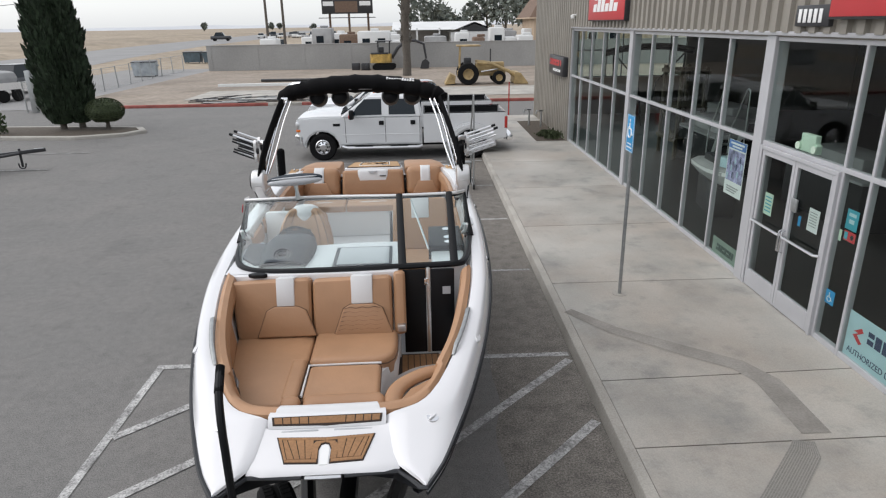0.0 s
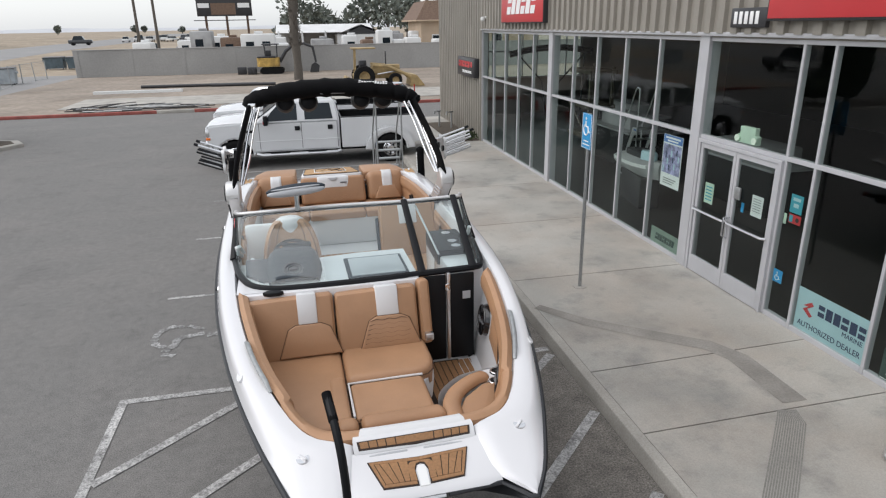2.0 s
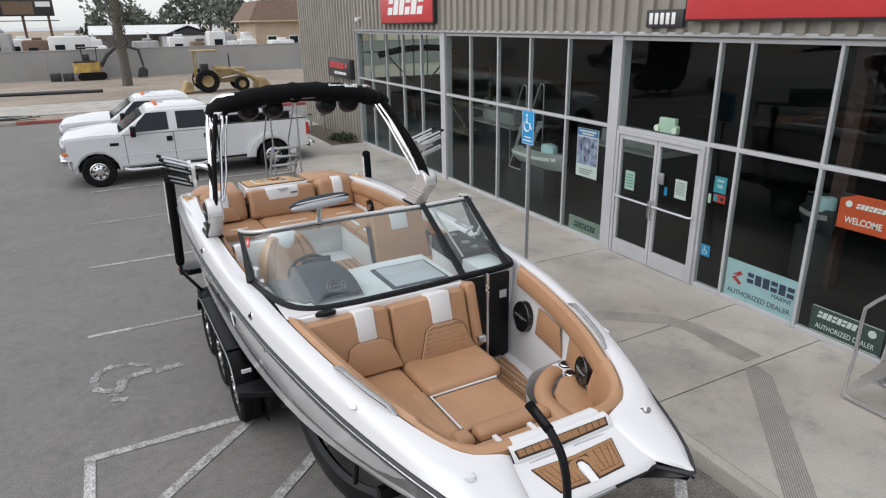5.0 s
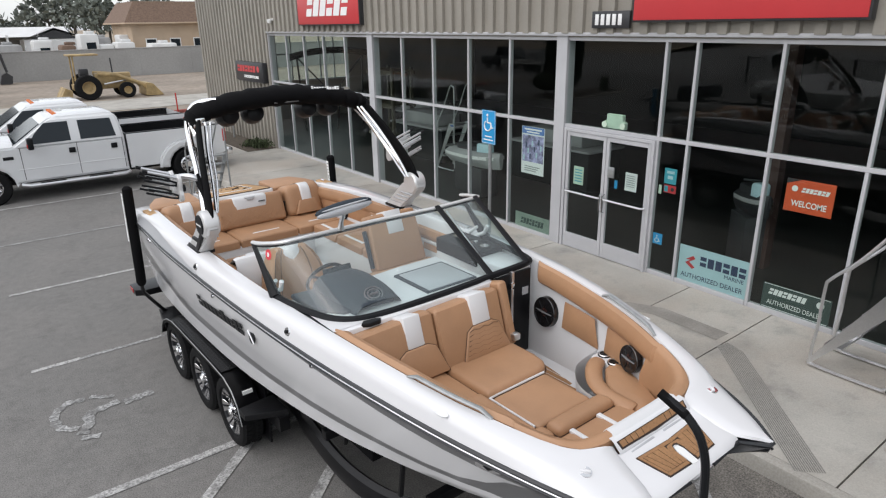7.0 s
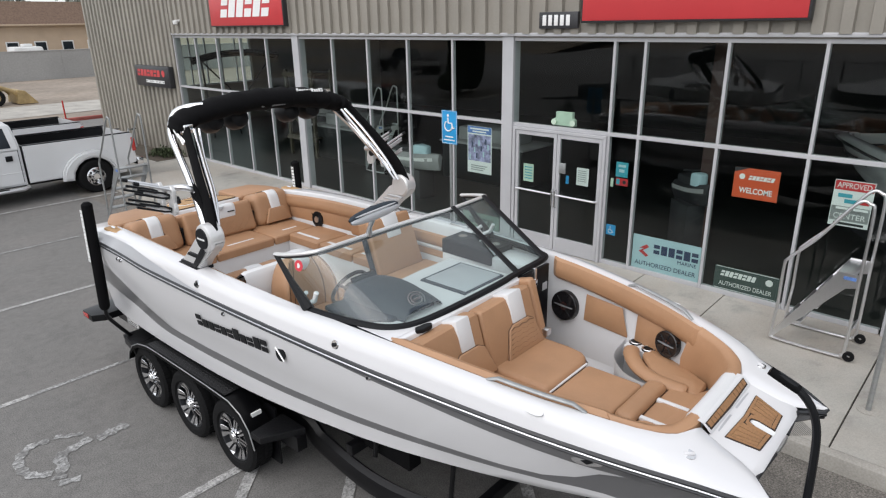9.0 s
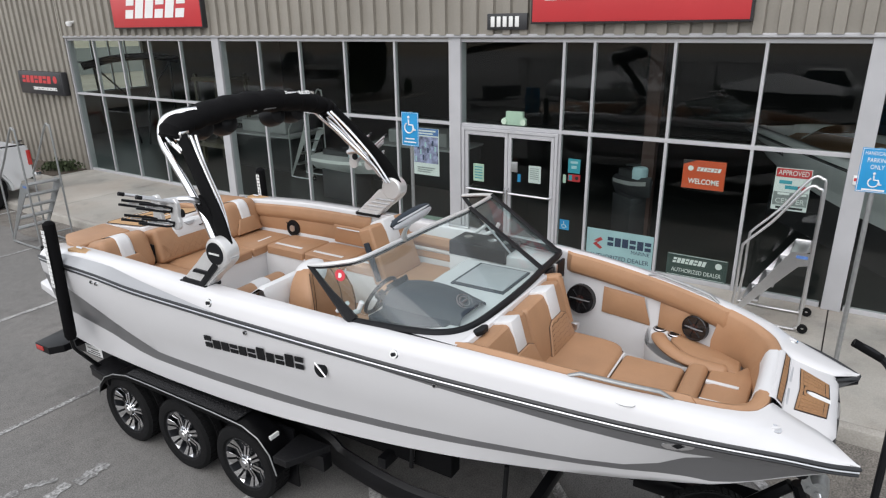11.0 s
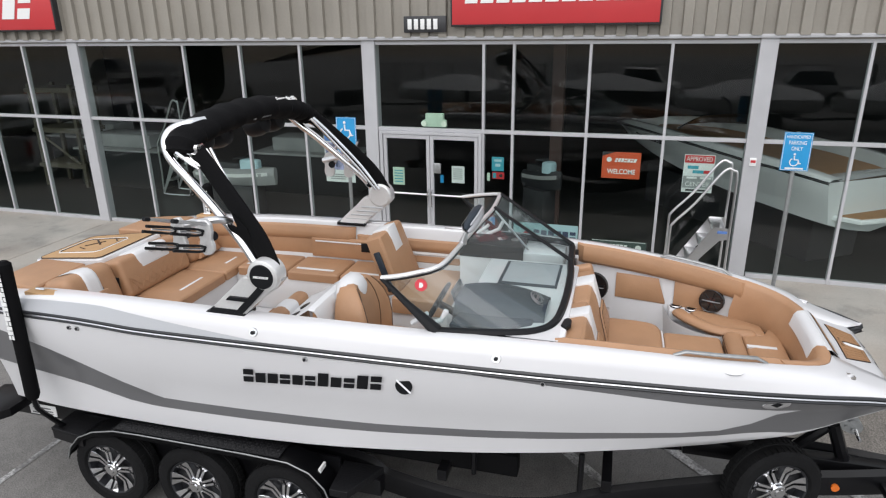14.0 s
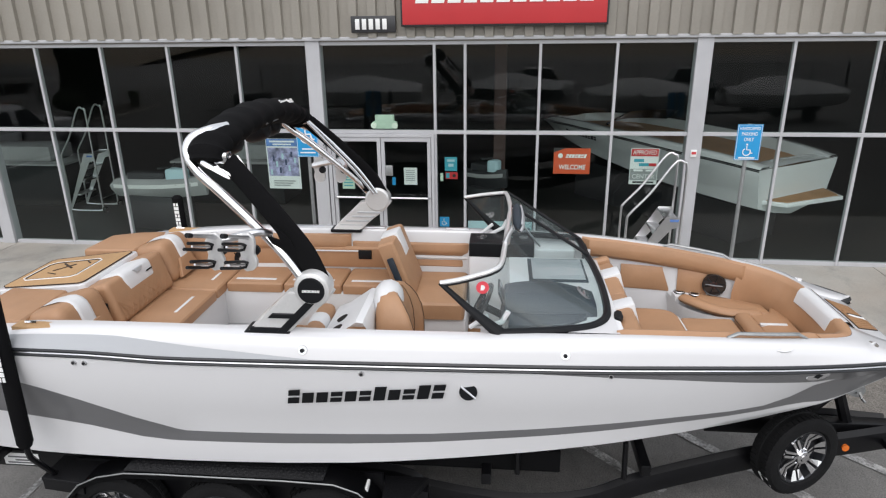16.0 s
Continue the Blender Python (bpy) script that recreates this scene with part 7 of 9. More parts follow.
blocks(6, 0.74, 0.15, facing((FACE - 0.02, 6.02, 0.61), OUT, (0, 0, 1)), "navy", s, "banner_word_mark", 0.0, 0.003)
words("MARINE", 0.085, facing((FACE - 0.02, 5.83, 0.475), OUT, (0, 0, 1)), "navy", s)
words("AUTHORIZED DEALER", 0.105, facing((FACE - 0.02, 6.18, 0.33), OUT, (0, 0, 1)), "navy", s, width=1.0)
s = sticker("dealer_banner", 5.40, 4.50, 0.235, 0.60, "green_dark", "dark green dealer banner low on the window", "banner")
blocks(8, 0.50, 0.085, facing((FACE - 0.02, 5.07, 0.49), OUT, (0, 0, 1)), "sign_white", s, "banner_word_mark", 0.25, 0.003)
words("AUTHORIZED DEALER", 0.095, facing((FACE - 0.02, 4.95, 0.33), OUT, (0, 0, 1)), "sign_white", s, width=0.74)
part("banner_mark", disc((FACE - 0.019, 4.63, 0.49), (-1, 0, 0), 0.05, 0.003, sides=12), "sign_white", s)
for q in ((5.385, 4.515, 0.588, 0.008), (5.385, 4.515, 0.248, 0.008)):
    bars(s, [q], "sign_white")
M["green_dim"] = mat("faded_green_banner", (0.20, 0.26, 0.22), 0.6, stain=0.15, stain_size=5)
s = sticker("dealer_banner", 10.42, 9.50, 0.235, 0.52, "green_dim", "faded green dealer banner low on the window", "banner")
blocks(8, 0.62, 0.12, facing((FACE - 0.02, 9.97, 0.37), OUT, (0, 0, 1)), "green_dark", s, "banner_word_mark", 0.25, 0.003)
s = sticker("welcome_banner", 5.31, 4.71, 1.66, 2.09, "orange", "orange welcome banner on the window", "banner")
part("banner_corner", pad([(5.31, 2.02), (5.12, 2.09), (5.31, 2.09)], 0, 0.004, 0.001, m=Matrix(((0, 0, -1, FACE - 0.019), (1, 0, 0, 0), (0, 1, 0, 0), (0, 0, 0, 1)))), "sign_dark", s)
blocks(7, 0.34, 0.06, facing((FACE - 0.02, 4.95, 1.96), OUT, (0, 0, 1)), "sign_white", s, "banner_word_mark", 0.3, 0.003)
part("banner_mark", disc((FACE - 0.019, 5.20, 1.965), (-1, 0, 0), 0.04, 0.003, sides=16), "sign_white", s)
words("WELCOME", 0.11, facing((FACE - 0.02, 5.0, 1.77), OUT, (0, 0, 1)), "sign_white", s, width=0.44, bold=0.002)
s = sticker("approved_poster", 4.06, 3.61, 1.50, 2.10, "paper", "red, white and grey approved service poster on the window", "poster")
bars(s, [(4.05, 3.62, 2.03, 0.12)], "sign_red")
words("APPROVED", 0.10, facing((FACE - 0.024, 3.835, 2.03), OUT, (0, 0, 1)), "sign_white", s, width=0.38)
bars(s, [(4.0, 3.84, 1.90, 0.05), (3.92, 3.76, 1.83, 0.05)], "teal")
bars(s, [(3.76, 3.64, 1.83, 0.05)], "sign_red")
bars(s, [(4.05, 3.62, 1.665, 0.19)], "galv")
words("CENTER", 0.10, facing((FACE - 0.024, 3.835, 1.63), OUT, (0, 0, 1)), "sign_white", s, width=0.36)
bars(s, [(4.0, 3.85, 1.735, 0.03), (3.80, 3.64, 1.735, 0.03)], "sign_white", 0.023)
bars(s, [(4.0, 3.66, 1.535, 0.03)], "sign_dark")
s = sticker("notice_poster", 10.29, 9.70, 1.32, 2.21, "paper", "tall blue and white poster on the window", "poster")
bars(s, [(10.28, 9.71, 2.14, 0.13)], "poster_blue")
bars(s, [(10.27, 9.72, 1.80, 0.50)], "poster_mid", 0.0195)
bars(s, [(10.22, 9.77, 2.16, 0.03), (10.16, 9.83, 2.11, 0.025)], "sign_white", 0.023)
for k in range(9):
    yl = 10.24 - 0.055 * k
    bars(s, [(yl, yl - 0.035, 1.62 + 0.35 * ((k * 37) % 10) / 10, 0.10)], "navy" if k % 2 else "pale_blue", 0.022)
bars(s, [(10.2, 9.80, 1.46, 0.02), (10.2, 9.85, 1.42, 0.02), (10.2, 9.9, 1.38, 0.02)], "galv")
s = sticker("door_notice", 8.95, 8.73, 1.34, 1.66, "green_pale", "pale green printed notice on the door", off=0.03)
bars(s, [(8.92, 8.76, 1.60 - 0.05 * k, 0.018) for k in range(5)], "teal", 0.034)
s = sticker("door_notice", 7.85, 7.62, 1.43, 1.73, "paper", "white printed notice on the door", off=0.03)
bars(s, [(7.82, 7.66, 1.68 - 0.035 * k, 0.012) for k in range(6)], "galv", 0.034)
s = sticker("door_sticker", 8.06, 8.0, 1.42, 1.56, "sign_blue", "small blue and white door sticker", off=0.03)
s = tagged(part("bell_box", box(FACE - 0.06, FACE - 0.03, 8.03, 8.16, 1.60, 1.78, 0.01), "galv"), "small grey box on the door glass", "box")
s = sticker("window_decal", 7.14, 6.93, 1.68, 1.92, "teal", "teal printed decal on the narrow pane")
bars(s, [(7.10, 6.97, 1.86, 0.04), (7.08, 6.99, 1.78, 0.05)], "pale_blue")
s = sticker("card_decal", 7.13, 6.92, 1.54, 1.66, "sign_red", "red and dark payment decal on the narrow pane")
bars(s, [(7.12, 7.06, 1.60, 0.09)], "teal")
part("decal_disc", disc((FACE - 0.019, 6.98, 1.60), (-1, 0, 0), 0.03, 0.003, sides=12), "sign_dark", s)
sticker("hours_decal", 7.22, 7.17, 1.50, 1.64, "green_pale", "narrow pale decal on the pane")


def wheelchair(parent, m, size, material):
    """The wheelchair symbol: head, body, seat and wheel."""
    def at(x, y):
        return m @ Vector((x * size, y * size, 0.001))
    part("symbol_head", disc(at(-0.08, 0.42), m.to_3x3() @ Vector((0, 0, 1)), 0.075 * size, 0.003, sides=12), material, parent)
    part("symbol_body", tube([at(-0.08, 0.30), at(-0.06, 0.02), at(0.18, 0.02), at(0.28, -0.26), at(0.38, -0.22)], 0.045 * size, sides=6), material, parent)
    part("symbol_wheel", tube([at(-0.06 + 0.27 * math.cos(radians(d)), -0.14 + 0.27 * math.sin(radians(d))) for d in range(120, 381, 20)], 0.04 * size, sides=6), material, parent)


s = sticker("access_decal", 7.24, 7.07, 0.68, 0.86, "sign_blue", "square blue wheelchair decal on the glass")
wheelchair(s, on_front(7.155, 0.765, -0.021), 0.13, "sign_white")
s = tagged(part("alarm_box", pad([(8.37, 2.39), (7.95, 2.39), (7.95, 2.50), (8.0, 2.52), (8.0, 2.62), (8.32, 2.62), (8.32, 2.52), (8.37, 2.50)], 0.0, 0.07, 0.01, m=Matrix(((0, 0, -1, FACE + 0.10), (1, 0, 0, 0), (0, 1, 0, 0), (0, 0, 0, 1)))), "green_pale"), "pale green emergency light box over the door", "emergency light")
part("lamp_head", disc((FACE + 0.03, 8.34, 2.45), (-1, 0, 0), 0.05, 0.03, sides=14), "green_pale", s)
part("lamp_head", disc((FACE + 0.03, 7.98, 2.45), (-1, 0, 0), 0.05, 0.03, sides=14), "green_pale", s)
s = tagged(part("call_box", box(FACE - 0.075, FACE - 0.05, 3.05, 3.14, 1.98, 2.10, 0.004), "sign_white"), "small white and red notice on the column", "notice")
part("print_bar", box(FACE - 0.079, FACE - 0.0751, 3.06, 3.13, 2.03, 2.07), "sign_red", s)


def access_sign(x, y, top, tall, lines, label):
    post = thing("parking_sign", label, "sign", "accessible parking signs", pose(x, y, PAVE))
    part("post", tube([(0, 0, 0), (0, 0, top - PAVE)], 0.026, sides=12), "galv", post, "galvanised steel post")
    part("base_patch", disc((0, 0, 0), (0, 0, 1), 0.11, 0.006), "kerb", post)
    z1 = top - PAVE
    pl = part("sign_plate", pad([(-0.155, z1 - tall), (0.155, z1 - tall), (0.155, z1), (-0.155, z1)], 0, 0.004, 0.001, m=Matrix(((0, 0, -1, -0.03), (-1, 0, 0, 0), (0, 1, 0, 0), (0, 0, 0, 1)))), "sign_blue", post, "blue sign plate with white border")
    f = facing((-0.036, 0, z1 - tall / 2), OUT, (0, 0, 1))
    edge = [(-0.145, -tall / 2 + 0.01), (0.145, -tall / 2 + 0.01), (0.145, tall / 2 - 0.01), (-0.145, tall / 2 - 0.01), (-0.145, -tall / 2 + 0.01)]
    part("plate_border", tube([f @ Vector((a_, b_, 0)) for a_, b_ in edge], 0.0035, sides=4), "sign_white", pl)
    wheelchair(pl, f @ Matrix.Translation((0.0, lines[0], 0)), lines[1], "sign_white")
    for text, size, yy, wide in lines[2]:
        words(text, size, f @ Matrix.Translation((0, yy, 0)), "sign_white", pl, width=wide)
    for yy, wide in lines[3]:
        part("print_bar", box(-wide / 2, wide / 2, yy - 0.009, yy + 0.009, 0, 0.002, m=f), "sign_white", pl)
    return post


access_sign(2.775, 8.81, 2.82, 0.50, (0.06, 0.28, [], [(-0.14, 0.16), (-0.19, 0.22)]), "blue wheelchair parking sign on a steel post")
access_sign(2.80, 2.96, 2.80, 0.46, (-0.10, 0.17, [("HANDICAPPED", 0.055, 0.175, 0.25), ("PARKING", 0.065, 0.105, 0.19), ("ONLY", 0.065, 0.035, 0.12)], [(-0.20, 0.2)]), "blue handicapped parking only sign on a steel post")


def rolling_ladder(name, m, wide, deep, high, platform, treads, label, material):
    """A warehouse ladder: two bent tube sides, sloping treads, casters. It climbs towards local -y."""
    lad = thing(name, label, "ladder", m=m)
    for x in (0, wide):
        pts = curve([(x, deep, 0.55), (x, deep + 0.02, 0.12), (x, deep - 0.04, 0.04), (x, 0.12, 0.035), (x, 0.03, 0.06), (x, 0.0, 0.16), (x, 0.0, 1.0), (x, 0.0, high - 0.14), (x, 0.05, high - 0.02), (x, 0.18, high - 0.04), (x, deep * 0.62, high * 0.74), (x, deep * 0.95, high * 0.58), (x, deep, high * 0.52), (x, deep, 0.55)], 5)
        part("side_frame", tube(pts, 0.019, sides=8), material, lad, "bent aluminium tube side rail")
        sb = bmesh.new()
        prof = [(deep + 0.02, 0.03), (deep + 0.02, 0.12), (0.22, platform + 0.02), (0.0, platform + 0.02), (0.0, platform - 0.14), (0.12, platform - 0.17)]
        lo, hi = [sb.verts.new((x - 0.006, a_, b_)) for a_, b_ in prof], [sb.verts.new((x + 0.006, a_, b_)) for a_, b_ in prof]
        sb.faces.new(lo)
        sb.faces.new(hi[::-1])
        for i in range(6):
            sb.faces.new((lo[i], lo[(i + 1) % 6], hi[(i + 1) % 6], hi[i]))
        bmesh.ops.recalc_face_normals(sb, faces=sb.faces[:])
        part("stringer", sb, material, lad, smooth=0)
        cs = part("caster", spun([(0.02, -0.02), (0.06, -0.02), (0.065, 0.0), (0.06, 0.02), (0.02, 0.02)], facing((x, -0.05, 0.065), (0, 1, 0), (0, 0, 1)), sides=16), "rubber", lad, "black rubber caster")
        part("caster_fork", tube([(x, -0.05, 0.07), (x, 0.0, 0.12)], 0.014, sides=6), "galv", cs)
    for k in range(treads):
        t = (k + 1) / treads
        y, z = deep - 0.04 + (0.14 - deep + 0.04) * t, 0.10 + (platform - 0.10) * t
        part("tread", box(0.006, wide - 0.006, y - 0.09, y + 0.10, z - 0.03, z, 0.006), material, lad, "ribbed aluminium tread")
    part("cross_tube", tube([(0, 0.02, 0.30), (wide, 0.02, 0.30)], 0.015, sides=6), material, lad)
    part("maker_label", box(-0.009, -0.0065, 0.03, 0.16, platform - 0.06, platform - 0.02), "poster_blue", lad)
    return lad


rolling_ladder("rolling_ladder", pose(3.80, 3.42, PAVE), 0.60, 0.80, 1.95, 1.07, 4, "aluminium rolling ladder with tube handrails by the shop front", "alu")
rolling_ladder("boarding_ladder", pose(0.52, 16.05, 0.0, 0, 0, 0), 0.62, 1.05, 2.35, 1.30, 5, "grey steel boarding ladder between boat and pickup", "galv")

# ---- white pickup trucks ----


def pickup(m, label, paint="truck_white"):
    """A crew-cab pickup: x forward from the front axle, y to its left, z up."""
    t = thing("pickup_truck", label, "pickup truck", "white pickup trucks", m)
    W = 0.98

    def arch(x, r, z0=0.42, n=9):
        return [(x + r * math.cos(radians(180 - 180 * k / (n - 1))), z0 + r * math.sin(radians(180 - 180 * k / (n - 1)))) for k in range(n)]

    def slab_(profile, y0, y1, r=0.03, material=paint, name="body", parent=t, lab=""):
        tmp = bmesh.new()
        lo = [tmp.verts.new((x, y0, z)) for x, z in profile]
        hi = [tmp.verts.new((x, y1, z)) for x, z in profile]
        tmp.faces.new(lo)
        tmp.faces.new(hi[::-1])
        n = len(profile)
        for i in range(n):
            tmp.faces.new((lo[i], lo[(i + 1) % n], hi[(i + 1) % n], hi[i]))
        bmesh.ops.recalc_face_normals(tmp, faces=tmp.faces[:])
        if r:
            es = [e for e in tmp.edges if abs(e.verts[0].co.y - e.verts[1].co.y) < 1e-5 and e.calc_face_angle(0) > 0.5]
            bmesh.ops.bevel(tmp, geom=es, offset=r, segments=2, affect="EDGES")
        return part(name, tmp, material, parent, lab)
    # front end and cab shell, with wheel arch
    front = [(0.72, 0.52), (0.77, 0.95), (0.75, 1.24), (0.66, 1.335), (0.10, 1.37), (-0.72, 1.365), (-3.12, 1.365), (-3.12, 0.47), (-0.60, 0.47)] + arch(0.0, 0.53, 0.38)[::1] + [(0.60, 0.50)]
    slab_(front, -W, W, 0.05, name="front_body", lab="white crew-cab body with rounded arches")
    hood = loft([[(x, y, z + rise * c) for y, c in ((-0.93, 0.0), (-0.82, 0.55), (-0.5, 0.8), (-0.42, 1.0), (0, 1.05), (0.42, 1.0), (0.5, 0.8), (0.82, 0.55), (0.93, 0.0))] for x, z, rise in ((0.765, 1.20, 0.02), (0.72, 1.30, 0.05), (0.6, 1.335, 0.09), (0.1, 1.36, 0.13), (-0.4, 1.36, 0.17), (-0.62, 1.36, 0.17))])
    part("hood", hood, paint, t, "white raised hood")
    bedp = [(-3.17, 0.50), (-3.17, 1.40), (-5.70, 1.40), (-5.77, 1.32), (-5.77, 0.62)] + [(-5.3, 0.52)] + arch(-4.65, 0.52, 0.40)[::1] + [(-3.9, 0.50)]
    for s_ in (-1, 1):
        slab_(bedp, s_ * (W - 0.09), s_ * W, 0.02, name="bed_side", lab="white bed side")
        # flared rear fender
        fl = [(-4.65 + 0.78 * math.cos(radians(a_)), 0.42 + 0.70 * math.sin(radians(a_))) for a_ in range(0, 181, 15)] + arch(-4.65, 0.52, 0.40)[::1]
        slab_(fl, s_ * (W - 0.02), s_ * (W + 0.15), 0.05, name="rear_fender", lab="flared dual-wheel fender")
        part("bed_rail", box(-5.72, -3.18, s_ * (W - 0.11), s_ * (W - 0.02), 1.395, 1.425, 0.01), "black", t, "black bed rail cap")
    slab_([(-3.17, 0.62), (-3.17, 0.72), (-5.74, 0.72), (-5.74, 0.62)], -W + 0.09, W - 0.09, 0, "black", "bed_floor")
    slab_([(-3.17, 0.72), (-3.17, 1.40), (-3.21, 1.40), (-3.21, 0.72)], -W + 0.09, W - 0.09, 0, "black", "bed_head")
    for s_ in (-1, 1):
        part("bed_liner", box(-5.68, -3.22, s_ * (W - 0.115), s_ * (W - 0.095), 0.72, 1.39), "black", t)
    slab_([(-5.69, 0.64), (-5.69, 1.40), (-5.77, 1.38), (-5.77, 0.64)], -W + 0.02, W - 0.02, 0.015, name="tailgate")
    # cab: pillars as a tapered loft, roof, glass
    rows = []
    for z, x0, x1, w in ((1.35, -0.56, -3.12, 0.975), (1.56, -0.88, -3.10, 0.945), (1.86, -1.30, -3.04, 0.885), (1.97, -1.47, -2.98, 0.845), (2.03, -1.70, -2.86, 0.74), (2.05, -1.95, -2.65, 0.56)):
        rows.append([(x0, -w, z), (x0, w, z), (x1, w, z), (x1, -w, z)])
    cab = bmesh.new()
    loft(rows, cab, closed=True)
    cab.verts.ensure_lookup_table()
    cab.faces.new(cab.verts[-4:])
    bmesh.ops.recalc_face_normals(cab, faces=cab.faces[:])
    bmesh.ops.bevel(cab, geom=[e for e in cab.edges if e.calc_face_angle(0) > 0.35], offset=0.05, segments=3, affect="EDGES")
    cb = part("cab", cab, paint, t, "white crew cab")
    for s_ in (-1, 1):
        for pts in ([(-0.93, 1.385), (-1.88, 1.40), (-1.88, 1.87), (-1.36, 1.87), (-1.12, 1.64)], [(-2.10, 1.40), (-2.93, 1.40), (-2.86, 1.86), (-2.10, 1.87)]):
            g = bmesh.new()
            q = []
            for x, z in pts:
                w = 0.9755 - (z - 1.35) * 0.178 + 0.008
                q.append(g.verts.new((x, s_ * w, z)))
            q2 = [g.verts.new(v.co - Vector((0, s_ * 0.02, 0))) for v in q]
            g.faces.new(q)
            for i in range(len(q)):
                g.faces.new((q[i], q[(i + 1) % len(q)], q2[(i + 1) % len(q)], q2[i]))
            bmesh.ops.recalc_face_normals(g, faces=g.faces[:])
            part("side_window", g, "car_glass", cb, "dark side window", smooth=0)
        for x in (-0.74, -1.98, -3.05):
            part("door_seam", box(x - 0.007, x + 0.007, s_ * (W - 0.012), s_ * (W + 0.002), 0.55, 1.33), "black", t)
        part("body_crease", tube([(-0.62, s_ * (W - 0.004), 0.80), (-3.10, s_ * (W - 0.004), 0.80)], 0.012, sides=5), paint, t)
        for x in (-1.86, -2.84):
            part("door_handle", box(x - 0.075, x + 0.075, s_ * W, s_ * (W + 0.03), 1.09, 1.22, 0.012), "black", t, "black door handle")
        mi = part("wing_mirror", box(-1.03, -0.90, s_ * 1.10, s_ * 1.32, 1.30, 1.58, 0.03), "black", t, "tall black wing mirror")
        part("mirror_arm", tube([(-1.0, s_ * 0.97, 1.38), (-0.97, s_ * 1.14, 1.42)], 0.03, sides=6), "black", mi)
        part("mirror_lens", box(-0.915, -0.885, s_ * 1.14, s_ * 1.30, 1.34, 1.44, 0.01), "red_lens", mi, "red mirror marker lens")
        part("side_step", tube([(-0.62, s_ * 1.02, 0.44), (-0.8, s_ * 1.06, 0.40), (-3.0, s_ * 1.06, 0.40), (-3.12, s_ * 1.02, 0.44)], 0.05, sides=8), "alu", t, "bright tube side step")
        for x in (-1.3, -2.4):
            part("step_pad", box(x - 0.28, x + 0.28, s_ * 1.02, s_ * 1.10, 0.435, 0.455, 0.006), "black", t)
        part("side_vent", box(-0.58, -0.36, s_ * (W - 0.005), s_ * (W + 0.012), 1.07, 1.15, 0.006), "black", t)
        part("headlamp", box(0.66, 0.79, s_ * 0.66, s_ * 0.985, 1.00, 1.22, 0.03), "alu", t, "clear headlamp")
        part("indicator", box(0.66, 0.785, s_ * 0.66, s_ * 0.99, 0.91, 0.985, 0.01), "amber", t)
        part("tail_lamp", box(-5.79, -5.70, s_ * 0.86, s_ * 1.005, 0.92, 1.28, 0.01), "red_lens", t, "red tail lamp")
    # windscreen
    ws = bmesh.new()
    q = [ws.verts.new(v) for v in ((-0.66, -0.87, 1.42), (-0.66, 0.87, 1.42), (-1.28, 0.81, 1.85), (-1.28, -0.81, 1.85))]
    f = ws.faces.new(q)
    bmesh.ops.translate(ws, verts=ws.verts[:], vec=(0.012, 0, 0.012))
    bmesh.ops.solidify(ws, geom=[f], thickness=0.02)
    part("windscreen", ws, "car_glass", cb, "dark windscreen", smooth=0)
    part("rear_window", box(-3.11, -3.05, -0.7, 0.7, 1.48, 1.82, 0.01), "car_glass", cb)
    part("grille", box(0.74, 0.82, -0.64, 0.64, 0.84, 1.24, 0.02), "alu", t, "bright front grille")
    for k in range(3):
        part("grille_gap", box(0.82, 0.826, -0.60, 0.60, 0.87 + k * 0.12, 0.95 + k * 0.12), "black", t)
    part("front_bumper", pad([(0.60, -1.01), (0.86, -0.88), (0.92, 0), (0.86, 0.88), (0.60, 1.01)], 0.48, 0.80, 0.03), "chrome", t, "chrome front bumper")
    part("rear_bumper", box(-5.96, -5.78, -0.98, 0.98, 0.52, 0.72, 0.03), "chrome", t, "chrome rear bumper")
    part("tow_hitch", tube([(-5.8, 0, 0.45), (-6.05, 0, 0.45)], 0.035, sides=6), "black", t)
    for y in (-0.5, -0.25, 0, 0.25, 0.5):
        part("cab_lamp", box(-1.72, -1.62, y - 0.03, y + 0.03, 2.01, 2.06, 0.01), "amber", cb)
    part("chassis", box(-5.5, 0.5, -0.5, 0.5, 0.36, 0.58), "black", t)
    for x, ys in ((0.0, (0.88,)), (-4.65, (1.0, 0.74))):
        for y in ys:
            for s_ in (-1, 1):
                mm = facing((x, s_ * y, 0.42), (1, 0, 0), (0, 0, 1)) if s_ < 0 else facing((x, s_ * y, 0.42), (-1, 0, 0), (0, 0, 1))
                ty = part("wheel", spun([(0.235, 0.09), (0.32, 0.115), (0.39, 0.11), (0.425, 0.08), (0.425, -0.08), (0.39, -0.11), (0.235, -0.11)], mm, sides=28), "rubber", t, "black tyre on a bright steel wheel")
                rim = part("rim", spun([(0.24, 0.085), (0.215, 0.10), (0.17, 0.03 if y != 1.0 else -0.02), (0.08, 0.06 if y != 1.0 else 0.0), (0.075, 0.11), (0.0, 0.11)], mm, sides=24), "chrome", ty, "bright wheel")
                for k in range(8):
                    d = mm @ (Matrix.Rotation(2 * math.pi * k / 8, 4, "Z") @ Vector((0.135, 0, 0.045 if y != 1.0 else 0.0)))
                    part("rim_hole", disc(d, mm.to_3x3() @ Vector((0, 0, 1)), 0.026, 0.012, sides=10), "black", rim)
    return t


truck = pickup(pose(-3.28, 21.10, 0, 0, 0, 180.0), "white crew-cab pickup with dual rear wheels parked in a bay")
truck2 = copy_thing(truck, pose(-3.42, 24.35, 0, 0, 0, 180))
truck2["label"] = "white pickup parked behind the nearer pickup"

# ---- planting ----
